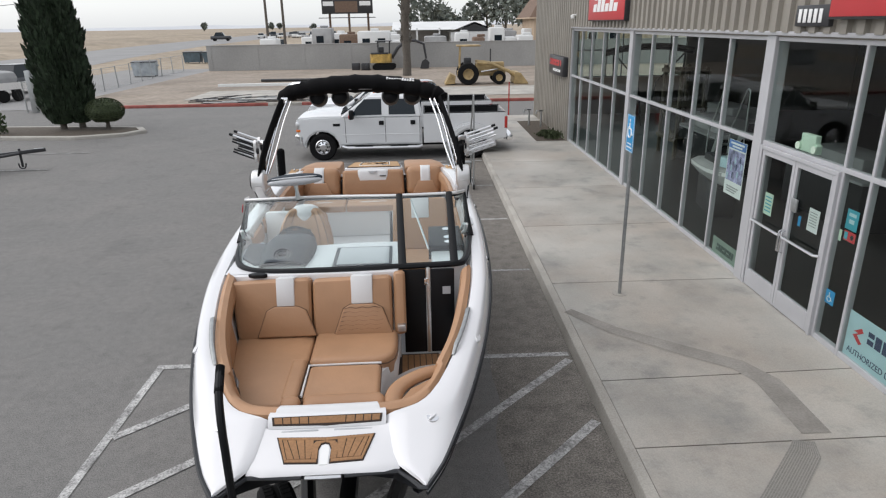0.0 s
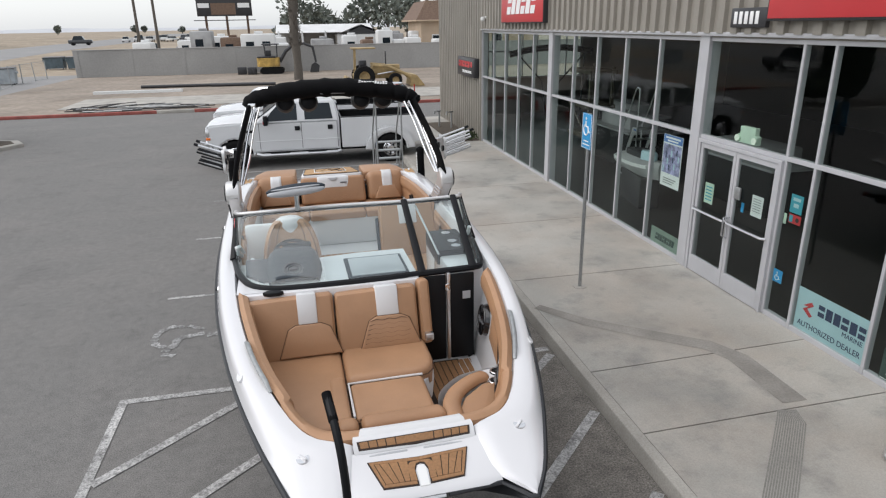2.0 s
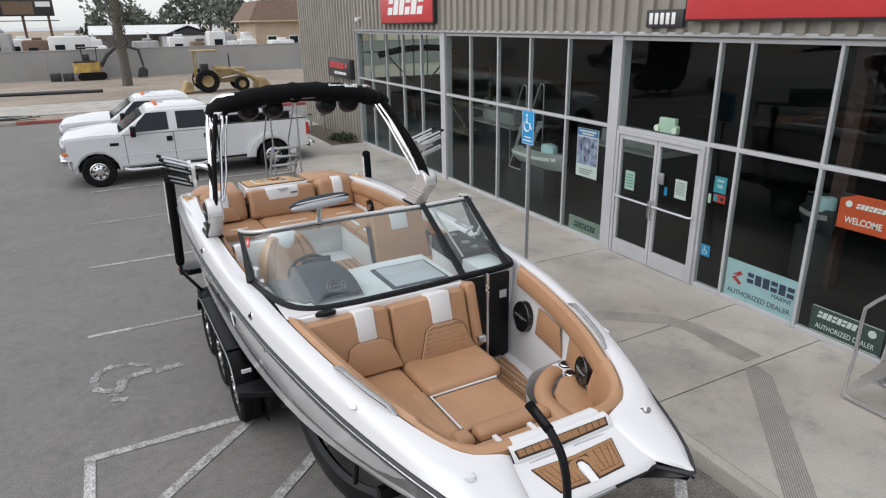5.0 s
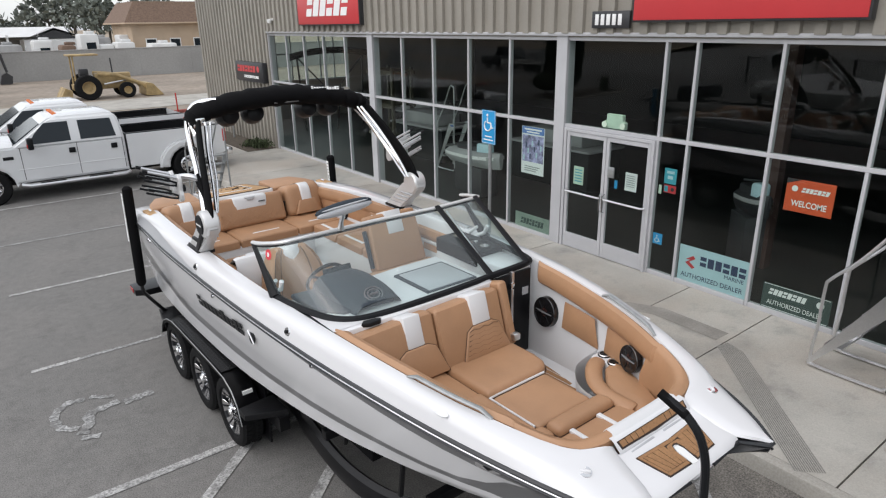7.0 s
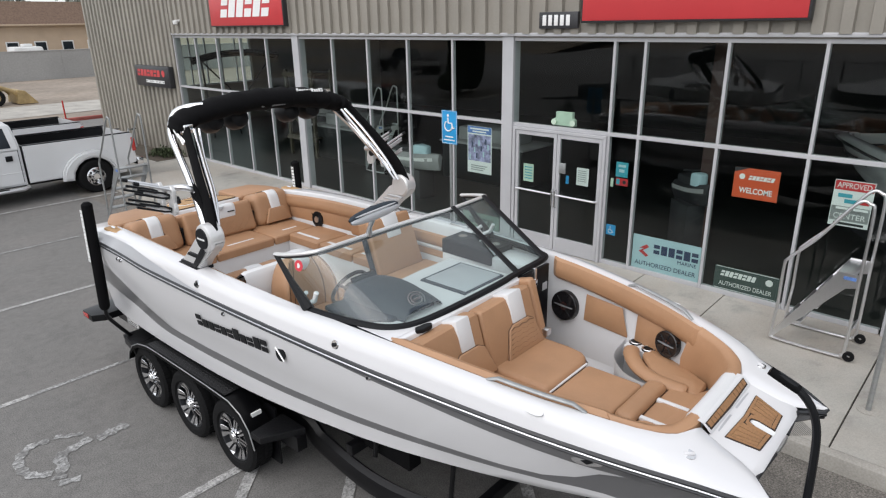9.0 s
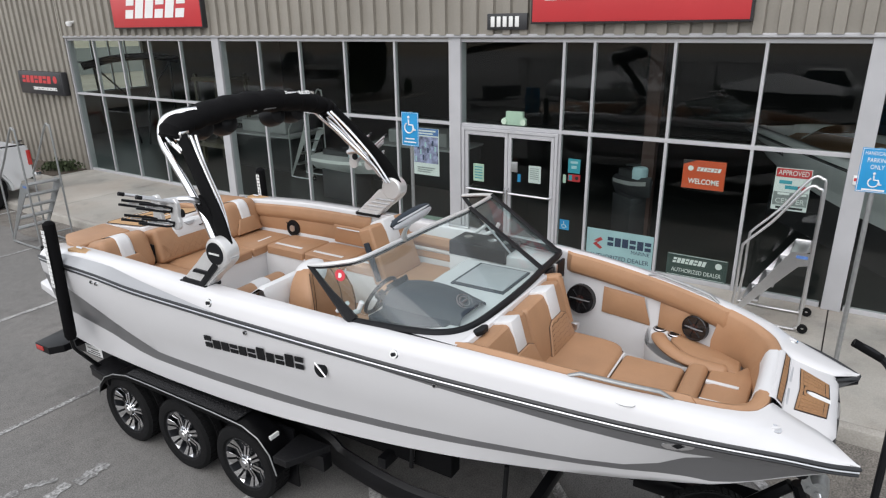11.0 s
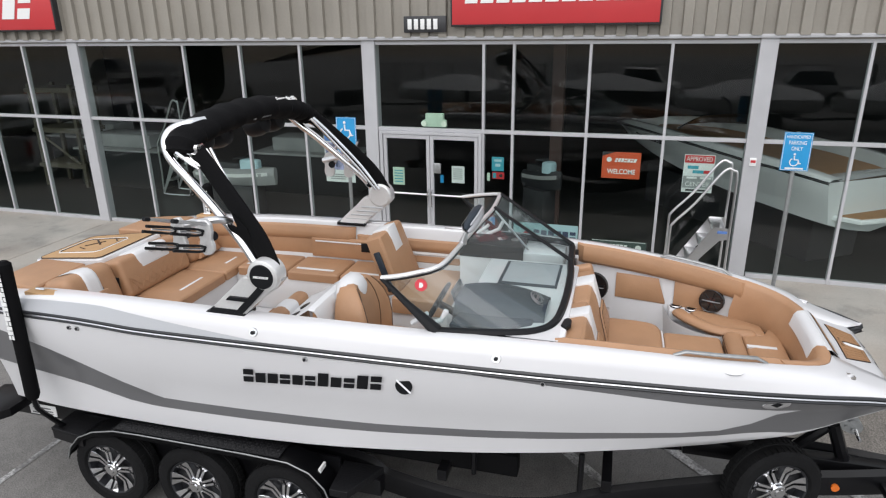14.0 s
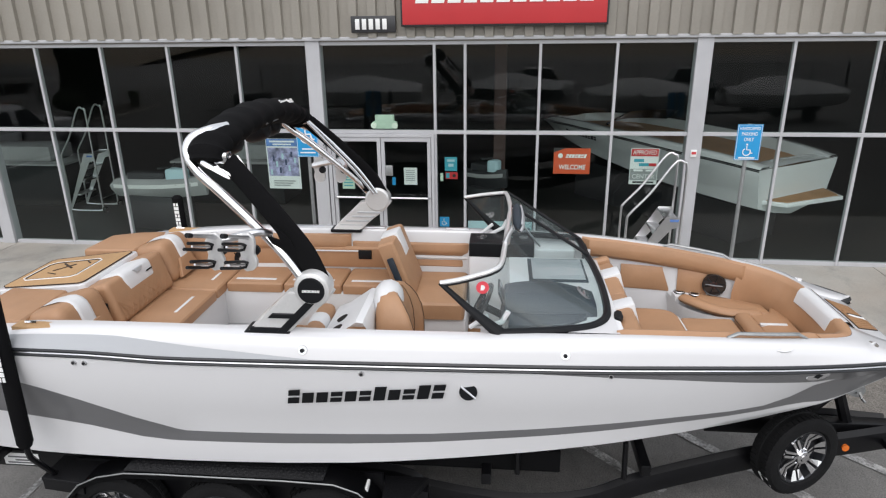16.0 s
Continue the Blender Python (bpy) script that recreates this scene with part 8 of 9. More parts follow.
def leaves(n, place, size, seed, tall=1.0, up=0.0):
    """n small leaf blades as one mesh; place(rng) gives a point and an outward direction."""
    rng = random.Random(seed)
    vs, fs = [], []
    for k in range(n):
        p, d = place(rng)
        s = size * rng.uniform(0.6, 1.4)
        d = (Vector(d) + Vector((rng.uniform(-1, 1), rng.uniform(-1, 1), rng.uniform(-1, 1))) * 0.7).normalized()
        d = (d * (1 - up) + Vector((0, 0, up))).normalized()
        side = d.cross(Vector((rng.uniform(-1, 1), rng.uniform(-1, 1), rng.uniform(-1, 1)))).normalized() * s * 0.4
        i = len(vs)
        p = Vector(p)
        vs += [p - side * 0.4, p + side * 0.4, p + d * s * tall * 0.6 + side, p + d * s * tall * 1.2, p + d * s * tall * 0.6 - side]
        fs.append((i, i + 1, i + 2, i + 3, i + 4))
    me = bpy.data.meshes.new("leaves")
    me.from_pydata([tuple(v) for v in vs], [], fs)
    return me


def leaf_part(name, me, material, parent):
    me.materials.append(M[material])
    ob = new(name, me)
    ob.parent = parent
    return tagged(ob, kind="stuff")


def cypress(x, y, high, r, seed):
    t = thing("cypress_tree", "tall dense dark green Italian cypress in the planted island", "tree", "cypress pair", pose(x, y, 0.12))
    part("trunk", tube([(0, 0, 0), (0.02, 0, 0.6), (0, 0.02, high * 0.8)], [0.14, 0.11, 0.03], sides=8), "bark", t)

    def width(z):
        k = z / high
        return r * min(1.0, (k / 0.10) ** 0.6) * (1 - max(0, k - 0.45) / 0.55) ** 0.75 if k < 1 else 0
    core = [[(width(0.35 + (high - 0.5) * i / 14) * 0.86 * math.cos(a_), width(0.35 + (high - 0.5) * i / 14) * 0.86 * math.sin(a_), 0.25 + (high - 0.5) * i / 14) for a_ in [2 * math.pi * k / 12 for k in range(12)]] for i in range(15)]
    part("inner_foliage", loft(core, closed=True), "cypress", t)

    def place(rng):
        z = 0.25 + (high - 0.3) * rng.random() ** 1.15
        a_ = rng.uniform(0, 2 * math.pi)
        w = max(width(z), 0.05) * (0.78 + 0.32 * rng.random() ** 1.5 + 0.12 * math.sin(a_ * 5 + z * 3))
        return (w * math.cos(a_), w * math.sin(a_), z), (math.cos(a_), math.sin(a_), 0.8)
    leaf_part("foliage", leaves(5200, place, 0.13, seed, 1.7, 0.6), "cypress", t)


fixed(part("planter_island", pad([(-18.5, 25.6), (-13.6, 25.1), (-11.9, 25.7), (-11.4, 26.6), (-11.9, 27.5), (-13.5, 27.9), (-18.5, 28.4)], 0.0, 0.13, 0.04), "kerb"), "raised concrete kerb round a planted island", "kerb")
fixed(part("planter_soil", pad([(-18.4, 25.85), (-13.6, 25.35), (-12.1, 25.9), (-11.7, 26.6), (-12.1, 27.3), (-13.5, 27.65), (-18.4, 28.1)], 0.05, 0.136, 0.01), "mulch"), "bare brown soil in the planted island", "soil")
cypress(-15.0, 27.2, 8.8, 0.66, 3)
cypress(-14.38, 27.5, 7.9, 0.55, 4)
bush = thing("topiary_bush", "clipped round green bush on a short trunk", "bush", m=pose(-13.15, 27.1, 0.13) @ Matrix.Diagonal((0.8, 0.8, 0.85, 1)))
part("trunk", tube([(0, 0, 0), (0.03, 0, 0.3), (-0.02, 0.02, 0.5)], [0.13, 0.09, 0.12], sides=8), "bark", bush)
part("inner_foliage", spun([(0.0, 0.35), (0.5, 0.38), (0.78, 0.55), (0.86, 0.85), (0.72, 1.15), (0.4, 1.35), (0.0, 1.42)], I4, sides=20), "bush", bush)


def ball(rng):
    u, a_ = rng.uniform(-0.85, 1), rng.uniform(0, 2 * math.pi)
    c = math.sqrt(max(0, 1 - u * u))
    return (0.88 * c * math.cos(a_), 0.88 * c * math.sin(a_), 0.87 + 0.56 * u), (c * math.cos(a_), c * math.sin(a_), u)


leaf_part("foliage", leaves(3500, ball, 0.05, 8), "bush", bush)
weed = thing("flowering_weed", "small yellow-green weed in the island", "plant", m=pose(-17.0, 26.2, 0.13))
leaf_part("foliage", leaves(160, lambda rng: ((rng.uniform(-0.2, 0.2), rng.uniform(-0.2, 0.2), rng.uniform(0, 0.7)), (0, 0, 1)), 0.12, 12), "leaf", weed)
fixed(part("planting_bed", box(3.75, FACE - 0.06, 21.9, 26.6, 0.10, PAVE + 0.012), "mulch"), "strip of dark mulch beside the end wall", "soil")
shrub = thing("low_shrub", "low dark shrub in the mulch bed", "shrub", m=pose(4.35, 22.6, PAVE + 0.01))
part("stem", tube([(0, 0, 0), (0, 0, 0.12)], 0.03, sides=6), "bark", shrub)
leaf_part("foliage", leaves(900, lambda rng: ((rng.gauss(0, 0.16), rng.gauss(0, 0.28), abs(rng.gauss(0, 0.07)) + 0.02), (0, 0, 1)), 0.07, 14), "bush", shrub)
for x, y in ((4.05, 25.4), (4.45, 25.0)):
    tap = tagged(part("water_riser", tube([(x, y, PAVE), (x, y, 0.75), (x - 0.18, y, 0.80), (x - 0.2, y, 0.68)], 0.035, sides=8), "galv"), "grey water riser pipe by the mulch bed", "pipe")
    part("valve_wheel", disc((x, y, 0.78), (0, 0, 1), 0.08, 0.03), "sign_dark", tap)
tagged(part("red_stake", tube([(3.78, 29.5, 0), (3.78, 29.5, 1.5)], 0.03, sides=6), "red_lens"), "thin red marker stake beyond the pavement", "stake")

# ---- dirt lot ----
for x0, x1, key in ((-16.3, -8.4, "red_kerb"), (-8.4, -6.6, "kerb"), (-6.6, 12.0, "red_kerb")):
    fixed(part("far_kerb", box(x0, x1, 35.15, 35.35, -0.02, 0.15, 0.02), key), "far kerb with worn red paint", "kerb")
rng = random.Random(5)
for k in range(46):
    x, y = rng.uniform(-13.0, -7.5), rng.uniform(35.5, 37.6)
    a_ = rng.gauss(0.15, 0.35)
    l_ = rng.uniform(0.8, 2.6)
    z = 0.06 + rng.random() * 0.22
    tagged(part("scrap_rod", tube([(x, y, z), (x + l_ * math.cos(a_), y + l_ * math.sin(a_) * 0.6, z + rng.uniform(-0.03, 0.12))], rng.uniform(0.015, 0.035), sides=5), "sign_dark" if k % 3 else "galv"), "dark steel rod lying in a scrap heap", "scrap rod", "scrap heap")
for x0, x1, y in ((-12.3, -4.2, 50.4), (-7.5, -3.0, 49.9)):
    tagged(part("long_pipe", tube([(x0, y, 0.14), (x1, y - 0.4, 0.14)], 0.11, sides=10), "sign_dark"), "long black pipe lying on the dirt", "pipe", "pipes on the dirt")
tagged(part("timber_beam", box(-14.5, -9.0, 46.8, 47.1, 0.03, 0.2), "paper"), "pale timber beam lying on the dirt", "beam")
for x, y in ((-6.6, 61.6), (-5.7, 61.2)):
    tagged(part("scrap_bin", box(x, x + 0.75, y, y + 0.6, 0.03, 0.65, 0.04), "sign_dark"), "dark scrap container in front of the wall", "container", "scrap containers")

wall2 = thing("block_wall", "long grey rendered boundary wall behind the lot", "wall", kind="structure")
part("wall_body", box(-20.4, 42, 63.9, 64.15, 0, 2.28), "block_wall", wall2)
part("wall_cap", box(-20.45, 42, 63.86, 64.19, 2.28, 2.36, 0.01), "block_wall", wall2)
for k in range(15):
    part("wall_pier", box(-20.4 + 4.4 * k, -20.0 + 4.4 * k, 63.87, 63.9, 0, 2.28), "block_wall", wall2)

fence = thing("chain_link_fence", "sagging chain-link fence on steel posts", "fence")
for k in range(12):
    y = 34.2 + 30 * k / 11
    lean = 0.06 * math.sin(k * 2.3)
    bx = -20.5 - 0.10 * min(y - 34.2, 24)
    part("post", tube([(bx, y, 0), (bx + lean, y, 1.55)], 0.035, sides=6), "galv", fence)
net = bmesh.new()
for k in range(110):
    y = 34.2 + 0.272 * k
    bx = -20.5 - 0.10 * min(y - 34.2, 24)
    for d in (-1, 1):
        loft([[(bx, y, 0.05), (bx, y + 0.012, 0.05)], [(bx - 0.1 * d, y + d * 1.0, 1.5), (bx - 0.1 * d, y + d * 1.0 + 0.012, 1.5)]], net)
tagged(part("wire_mesh", net, "galv", fence, smooth=0), kind="stuff")
for z in (0.08, 1.5):
    part("line_wire", tube([(-20.5, 34.2, z), (-22.9, 58.2, z), (-22.9, 64, z)], 0.015, sides=5), "galv", fence)
tagged(part("gate_post", box(-20.1, -19.85, 33.9, 34.2, 0, 2.1, 0.02), "galv"), "grey steel gate post at the side road", "post")


def dumpster(x, y, turn, key, label):
    d = thing("dumpster", label, "dumpster", "dumpsters by the road", pose(x, y, 0, 0, 0, turn))
    b_ = bmesh.new()
    rows = [[(-0.9 - k, -0.55 - k * 0.5, z), (0.9 + k, -0.55 - k * 0.5, z), (0.9 + k, 0.55 + k * 0.5, z), (-0.9 - k, 0.55 + k * 0.5, z)] for z, k in ((0.12, 0.0), (0.9, 0.06), (1.25, 0.10))]
    loft(rows, b_, closed=True)
    b_.verts.ensure_lookup_table()
    b_.faces.new(b_.verts[:4])
    bmesh.ops.recalc_face_normals(b_, faces=b_.faces[:])
    part("bin_body", b_, key, d, smooth=0)
    for x0, x1 in ((-1.0, -0.02), (0.02, 1.0)):
        part("bin_lid", box(x0, x1, -0.6, 0.62, 1.25, 1.31, 0.01, m=Matrix.Rotation(radians(3), 4, "X")), "sign_dark", d)
    for s_ in (-1, 1):
        part("lift_pocket", box(s_ * 0.96, s_ * 1.08, -0.4, 0.4, 0.85, 1.0, 0.01), key, d)
        for e in (-1, 1):
            part("bin_wheel", disc((s_ * 0.8 - 0.03, e * 0.45, 0.07), (1, 0, 0), 0.07, 0.06, sides=10), "rubber", d)


dumpster(-24.2, 58.6, 12, "dumpster", "grey steel dumpster beside the road")
dumpster(-27.0, 79.5, 0, "dumpster_blue", "dark blue dumpster by the far road")
dumpster(-24.6, 79.0, 5, "dumpster_blue", "dark blue dumpster by the far road")

# mini excavator
ex = thing("mini_excavator", "yellow and black mini excavator on tracks", "excavator", m=pose(-3.6, 62.0, 0.03, 0, 0, 0))
for y in (-0.75, 0.75):
    part("track", pad([(-1.05, 0.18), (-0.85, 0.02), (0.85, 0.02), (1.05, 0.18), (1.05, 0.40), (0.85, 0.52), (-0.85, 0.52), (-1.05, 0.40)], -0.18, 0.18, 0.04, m=Matrix(((1, 0, 0, 0), (0, 0, 1, y), (0, 1, 0, 0), (0, 0, 0, 1)))), "rubber", ex, "black rubber track")
part("upper_body", pad([(-1.1, -0.7), (0.5, -0.7), (0.7, -0.3), (0.7, 0.3), (0.5, 0.7), (-1.1, 0.7), (-1.3, 0)], 0.62, 1.40, 0.10), "yellow", ex, "yellow engine house")
part("dark_band", box(-1.2, 0.4, -0.72, 0.72, 1.38, 1.52, 0.05), "sign_dark", ex)
for x, y in ((-0.55, -0.6), (0.55, -0.6), (-0.55, 0.6), (0.55, 0.6)):
    part("canopy_post", tube([(x * 0.9, y, 1.4), (x, y, 2.5)], 0.04, sides=6), "sign_dark", ex)
part("canopy", box(-0.75, 0.75, -0.75, 0.75, 2.48, 2.56, 0.03), "sign_dark", ex, "dark canopy roof")
part("seat", box(-0.5, 0.0, -0.25, 0.25, 1.5, 2.0, 0.06), "sign_dark", ex)
part("boom", tube([(0.7, 0, 1.0), (1.3, 0, 1.9), (2.1, 0, 2.55), (2.9, 0, 2.5)], [0.16, 0.15, 0.15, 0.12], sides=8), "sign_dark", ex, "dark boom arm")
part("dipper", tube([(2.85, 0, 2.55), (3.7, 0, 2.2), (3.9, 0, 0.9)], [0.12, 0.12, 0.09], sides=8), "sign_dark", ex)
part("bucket", pad([(3.3, 0.05), (4.1, 0.05), (4.2, 0.6), (3.85, 0.9), (3.5, 0.7)], -0.3, 0.3, 0.04, m=Matrix(((1, 0, 0, 0), (0, 0, 1, 0), (0, 1, 0, 0), (0, 0, 0, 1)))), "sign_dark", ex)
part("blade", box(-1.7, -1.45, -0.95, 0.95, 0.05, 0.5, 0.03), "sign_dark", ex)

# backhoe loader
bh = thing("backhoe_loader", "faded yellow wheeled tractor loader with canopy", "tractor", m=pose(3.0, 45.6, 0.03, 0, 0, 0))
for x, r, w in ((0.0, 0.72, 0.45), (2.1, 0.46, 0.3)):
    for y in (-0.85, 0.85):
        ty = part("wheel", spun([(r * 0.5, w / 2), (r * 0.92, w / 2), (r, w * 0.35), (r, -w * 0.35), (r * 0.92, -w / 2), (r * 0.5, -w / 2)], facing((x, y, r), (1, 0, 0), (0, 0, 1)), sides=24), "rubber", bh, "large black tyre")
        part("rim", spun([(r * 0.55, w * 0.4), (r * 0.3, w * 0.1), (0.0, w * 0.15), (0.0, -w * 0.15), (r * 0.3, -w * 0.1), (r * 0.55, -w * 0.4)], facing((x, y, r), (1, 0, 0), (0, 0, 1)), sides=20), "tan_machine", ty)
part("bonnet", pad([(0.55, -0.42), (2.5, -0.36), (2.55, 0.36), (0.55, 0.42)], 0.85, 1.45, 0.10), "tan_machine", bh, "faded yellow bonnet")
part("frame", box(-0.7, 2.6, -0.35, 0.35, 0.55, 0.9, 0.05), "tan_machine", bh)
part("seat", box(-0.25, 0.25, -0.25, 0.25, 1.25, 1.75, 0.06), "sign_dark", bh)
for y in (-0.5, 0.5):
    part("canopy_post", tube([(-0.55, y, 0.9), (-0.50, y, 2.5)], 0.05, sides=6), "tan_machine", bh)
    part("loader_arm", tube([(0.6, y * 1.5, 1.45), (1.6, y * 1.5, 1.35), (3.0, y * 1.5, 0.75), (3.35, y * 1.5, 0.35)], 0.11, sides=8), "tan_machine", bh, "yellow loader arm")
    part("lift_ram", tube([(0.9, y * 1.4, 0.85), (2.3, y * 1.4, 1.05)], 0.05, sides=6), "alu", bh)
part("canopy", box(-0.75, 0.85, -0.75, 0.75, 2.48, 2.58, 0.04), "tan_machine", bh, "flat yellow canopy")
part("exhaust", tube([(1.6, 0.15, 1.4), (1.6, 0.15, 2.3)], 0.045, sides=8), "sign_dark", bh)
part("bucket", pad([(3.1, 0.05), (4.1, 0.03), (4.05, 0.12), (3.55, 0.75), (3.2, 0.8)], -1.0, 1.0, 0.03, m=Matrix(((1, 0, 0, 0), (0, 0, 1, 0), (0, 1, 0, 0), (0, 0, 0, 1)))), "tan_machine", bh, "worn loader bucket")
part("rear_blade", pad([(-1.6, 0.05), (-0.9, 0.1), (-0.85, 0.6), (-1.2, 0.75)], -0.9, 0.9, 0.03, m=Matrix(((1, 0, 0, 0), (0, 0, 1, 0), (0, 1, 0, 0), (0, 0, 0, 1)))), "tan_machine", bh)

# palm
palm = thing("palm_tree", "tall fan palm with a rough trunk in the dirt lot", "tree", m=pose(-1.35, 54.0, 0.03))
prof = [(0, 0, 0)] + [(0.04 * math.sin(k), 0, 0.75 * k) for k in range(1, 12)]
trunk = tube(prof, [0.36] + [0.30 + 0.035 * (k % 2) + 0.02 * (k > 6) for k in range(1, 12)], sides=12)
part("trunk", trunk, "bark", palm, "rough fibrous palm trunk")
rng = random.Random(9)
for k in range(170):
    z, a_ = rng.uniform(2.5, 8.2), rng.uniform(0, 2 * math.pi)
    p = Vector((0.33 * math.cos(a_), 0.33 * math.sin(a_), z))
    part("leaf_boot", tube([p, p + Vector((0.16 * math.cos(a_), 0.16 * math.sin(a_), 0.22))], [0.05, 0.02], sides=4), "bark", palm)
for k in range(26):
    a_ = 2 * math.pi * k / 26 + rng.uniform(-0.1, 0.1)
    droop = rng.uniform(-0.9, 0.9)
    d = Vector((math.cos(a_), math.sin(a_), droop)).normalized()
    base = Vector((0, 0, 8.2))
    tip = base + d * 1.3
    fr = bmesh.new()
    side = d.cross(Vector((0, 0, 1))).normalized()
    for j in range(-6, 7):
        e = (d + side * j * 0.16 + Vector((0, 0, -0.08 * abs(j)))).normalized()
        q = tip + e * (0.95 - 0.05 * abs(j)) + Vector((0, 0, -0.18))
        v = [fr.verts.new(tip), fr.verts.new(tip.lerp(q, 0.5) + side * 0.05), fr.verts.new(q), fr.verts.new(tip.lerp(q, 0.5) - side * 0.05)]
        fr.faces.new(v)
    tube([base, tip], 0.02, fr, sides=4)
    part("frond", fr, "leaf", palm, smooth=0)

# ---- beyond the wall ----
def rv(x, y, l_, h, key, label, turn=0.0, cab=False):
    r = thing("parked_camper", label, "camper", "campers behind the wall", pose(x, y, 0, 0, 0, turn))
    part("body", box(0, l_, -1.2, 1.2, 0.55, h, 0.18), key, r)
    part("stripe", box(0.05, l_ - 0.05, -1.215, 1.215, h * 0.42, h * 0.50), "far_grey", r)
    for k in range(max(1, int(l_ / 1.6))):
        part("window", box(0.5 + 1.6 * k, 1.3 + 1.6 * k, -1.22, -1.19, h * 0.58, h * 0.78, 0.0), "car_glass", r)
    part("roof_vent", box(l_ * 0.4, l_ * 0.4 + 0.8, -0.4, 0.4, h, h + 0.25, 0.05), key, r)
    for wx in (0.9, l_ - 1.1):
        part("wheel", spun([(0.0, 0.12), (0.36, 0.12), (0.4, 0.0), (0.36, -0.12), (0.0, -0.12)], facing((wx, -1.1, 0.4), (1, 0, 0), (0, 0, 1)), sides=14), "rubber", r)
    if cab:
        part("cab", box(l_, l_ + 1.3, -1.05, 1.05, 0.5, h * 0.72, 0.2), key, r)
        part("windscreen", box(l_ + 1.28, l_ + 1.31, -0.9, 0.9, h * 0.42, h * 0.64), "car_glass", r)


rng = random.Random(21)
for x, y, l_, h, key, cab in ((-6.8, 72, 3.4, 3.35, "rv_white", True), (7.2, 73, 1.6, 3.5, "rv_white", True), (10.1, 72, 1.6, 2.7, "rv_white", True), (-12.2, 76, 2.2, 3.7, "far_grey", False),
                              (-9.2, 76, 2.1, 3.0, "roof_brown", False), (0.2, 74, 2.4, 2.7, "far_grey", True), (3.6, 75, 1.6, 3.0, "rv_white", False), (13.2, 72, 2.4, 2.5, "rv_white", True), (-15.5, 88, 2.6, 2.6, "rv_white", True), (-17.5, 74, 1.8, 2.7, "rv_white", False), (-11.0, 80, 2.6, 3.1, "rv_white", True), (-4.6, 78, 2.2, 2.9, "rv_white", False), (5.3, 71, 1.2, 2.6, "roof_brown", False), (8.9, 78, 1.9, 3.1, "far_grey", True), (11.6, 78, 2.8, 3.3, "rv_white", True)):
    rv(x, y, l_, h, key, {"rv_white": "white camper parked behind the boundary wall", "far_grey": "grey lorry parked behind the boundary wall", "roof_brown": "rusty brown container behind the boundary wall"}[key], 0, cab)
shed = thing("long_shed", "long low open shed with a pale roof behind the wall", "shed", m=pose(-3.5, 82, 0))
part("roof", loft([[(0, -4, 3.3), (0, 0, 4.2), (0, 4, 3.3)], [(11, -4, 3.3), (11, 0, 4.2), (11, 4, 3.3)]]), "rv_white", shed, smooth=0)
part("gable", pad([(-4, 3.3), (4, 3.3), (0, 4.2)], 0, 0.1, 0.01, m=Matrix(((0, 0, 1, 11.0), (1, 0, 0, 0), (0, 1, 0, 0), (0, 0, 0, 1)))), "sign_dark", shed)
for k in range(5):
    part("post", box(0.2 + 2.6 * k, 0.4 + 2.6 * k, -3.9, -3.7, 0, 3.5), "rv_white", shed)
part("back_wall", box(0, 11, 3.6, 3.8, 0, 3.5), "far_grey", shed)
hut = thing("cabin_house", "small gabled cabin with a dark gable behind the wall", "house", m=pose(3.3, 78, 0))
part("wall", box(0, 5.5, 0, 4, 0, 3.05), "rv_white", hut)
part("roof", loft([[(-0.3, -0.3, 3.0), (2.75, -0.3, 4.1), (5.8, -0.3, 3.0)], [(-0.3, 4.3, 3.0), (2.75, 4.3, 4.1), (5.8, 4.3, 3.0)]]), "far_grey", hut, smooth=0)
part("gable", pad([(0.6, 3.1), (4.9, 3.1), (2.75, 3.9)], 0, 0.05, 0.01, m=Matrix(((1, 0, 0, 0), (0, 0, 1, -0.06), (0, 1, 0, 0), (0, 0, 0, 1)))), "sign_dark", hut)
house = thing("stucco_house", "tan stucco building with a brown mansard roof", "house", m=pose(12.5, 75, 0))
part("wall", box(0, 14, 0, 9, 0, 4.4), "stucco", house)
roof_ = loft([[(-0.7, -0.7, 4.4), (14.7, -0.7, 4.4), (14.7, 9.7, 4.4), (-0.7, 9.7, 4.4)], [(0.7, 0.7, 6.5), (13.3, 0.7, 6.5), (13.3, 8.3, 6.5), (0.7, 8.3, 6.5)]], closed=True)
roof_.verts.ensure_lookup_table()
roof_.faces.new(roof_.verts[-4:])
part("roof", roof_, "roof_brown", house, smooth=0)
part("roof_edge", box(-0.72, 14.72, -0.72, 9.72, 4.32, 4.46), "stucco", house)
for x in (1.2, 3.6, 6.0, 8.4):
    wn_ = part("window", box(x, x + 1.1, -0.04, 0.02, 1.6, 2.9, 0.01), "rv_white", house, "small white framed window")
    part("pane", box(x + 0.1, x + 1.0, -0.055, -0.041, 1.7, 2.8), "car_glass", wn_)
# billboard
bb = thing("billboard", "dark roadside billboard on steel legs", "billboard", m=pose(-14.5, 100, 0))
part("board", box(0, 7.4, 0, 0.3, 5.5, 9.6, 0.03), "sign_dark", bb)
part("catwalk", box(-0.4, 7.8, -0.9, 0.0, 4.9, 5.0), "sign_dark", bb)
for x in (0.9, 3.7, 6.5):
    part("leg", box(x, x + 0.3, 0.3, 0.6, 0, 9.0), "roof_brown", bb)
part("board_print", box(1.9, 5.2, -0.02, 0.0, 5.7, 7.2), "roof_brown", bb)
for x0, x1 in ((0.2, 1.7), (5.5, 7.1)):
    part("board_print", box(x0, x1, -0.02, 0.0, 6.6, 7.2), "sign_white", bb)
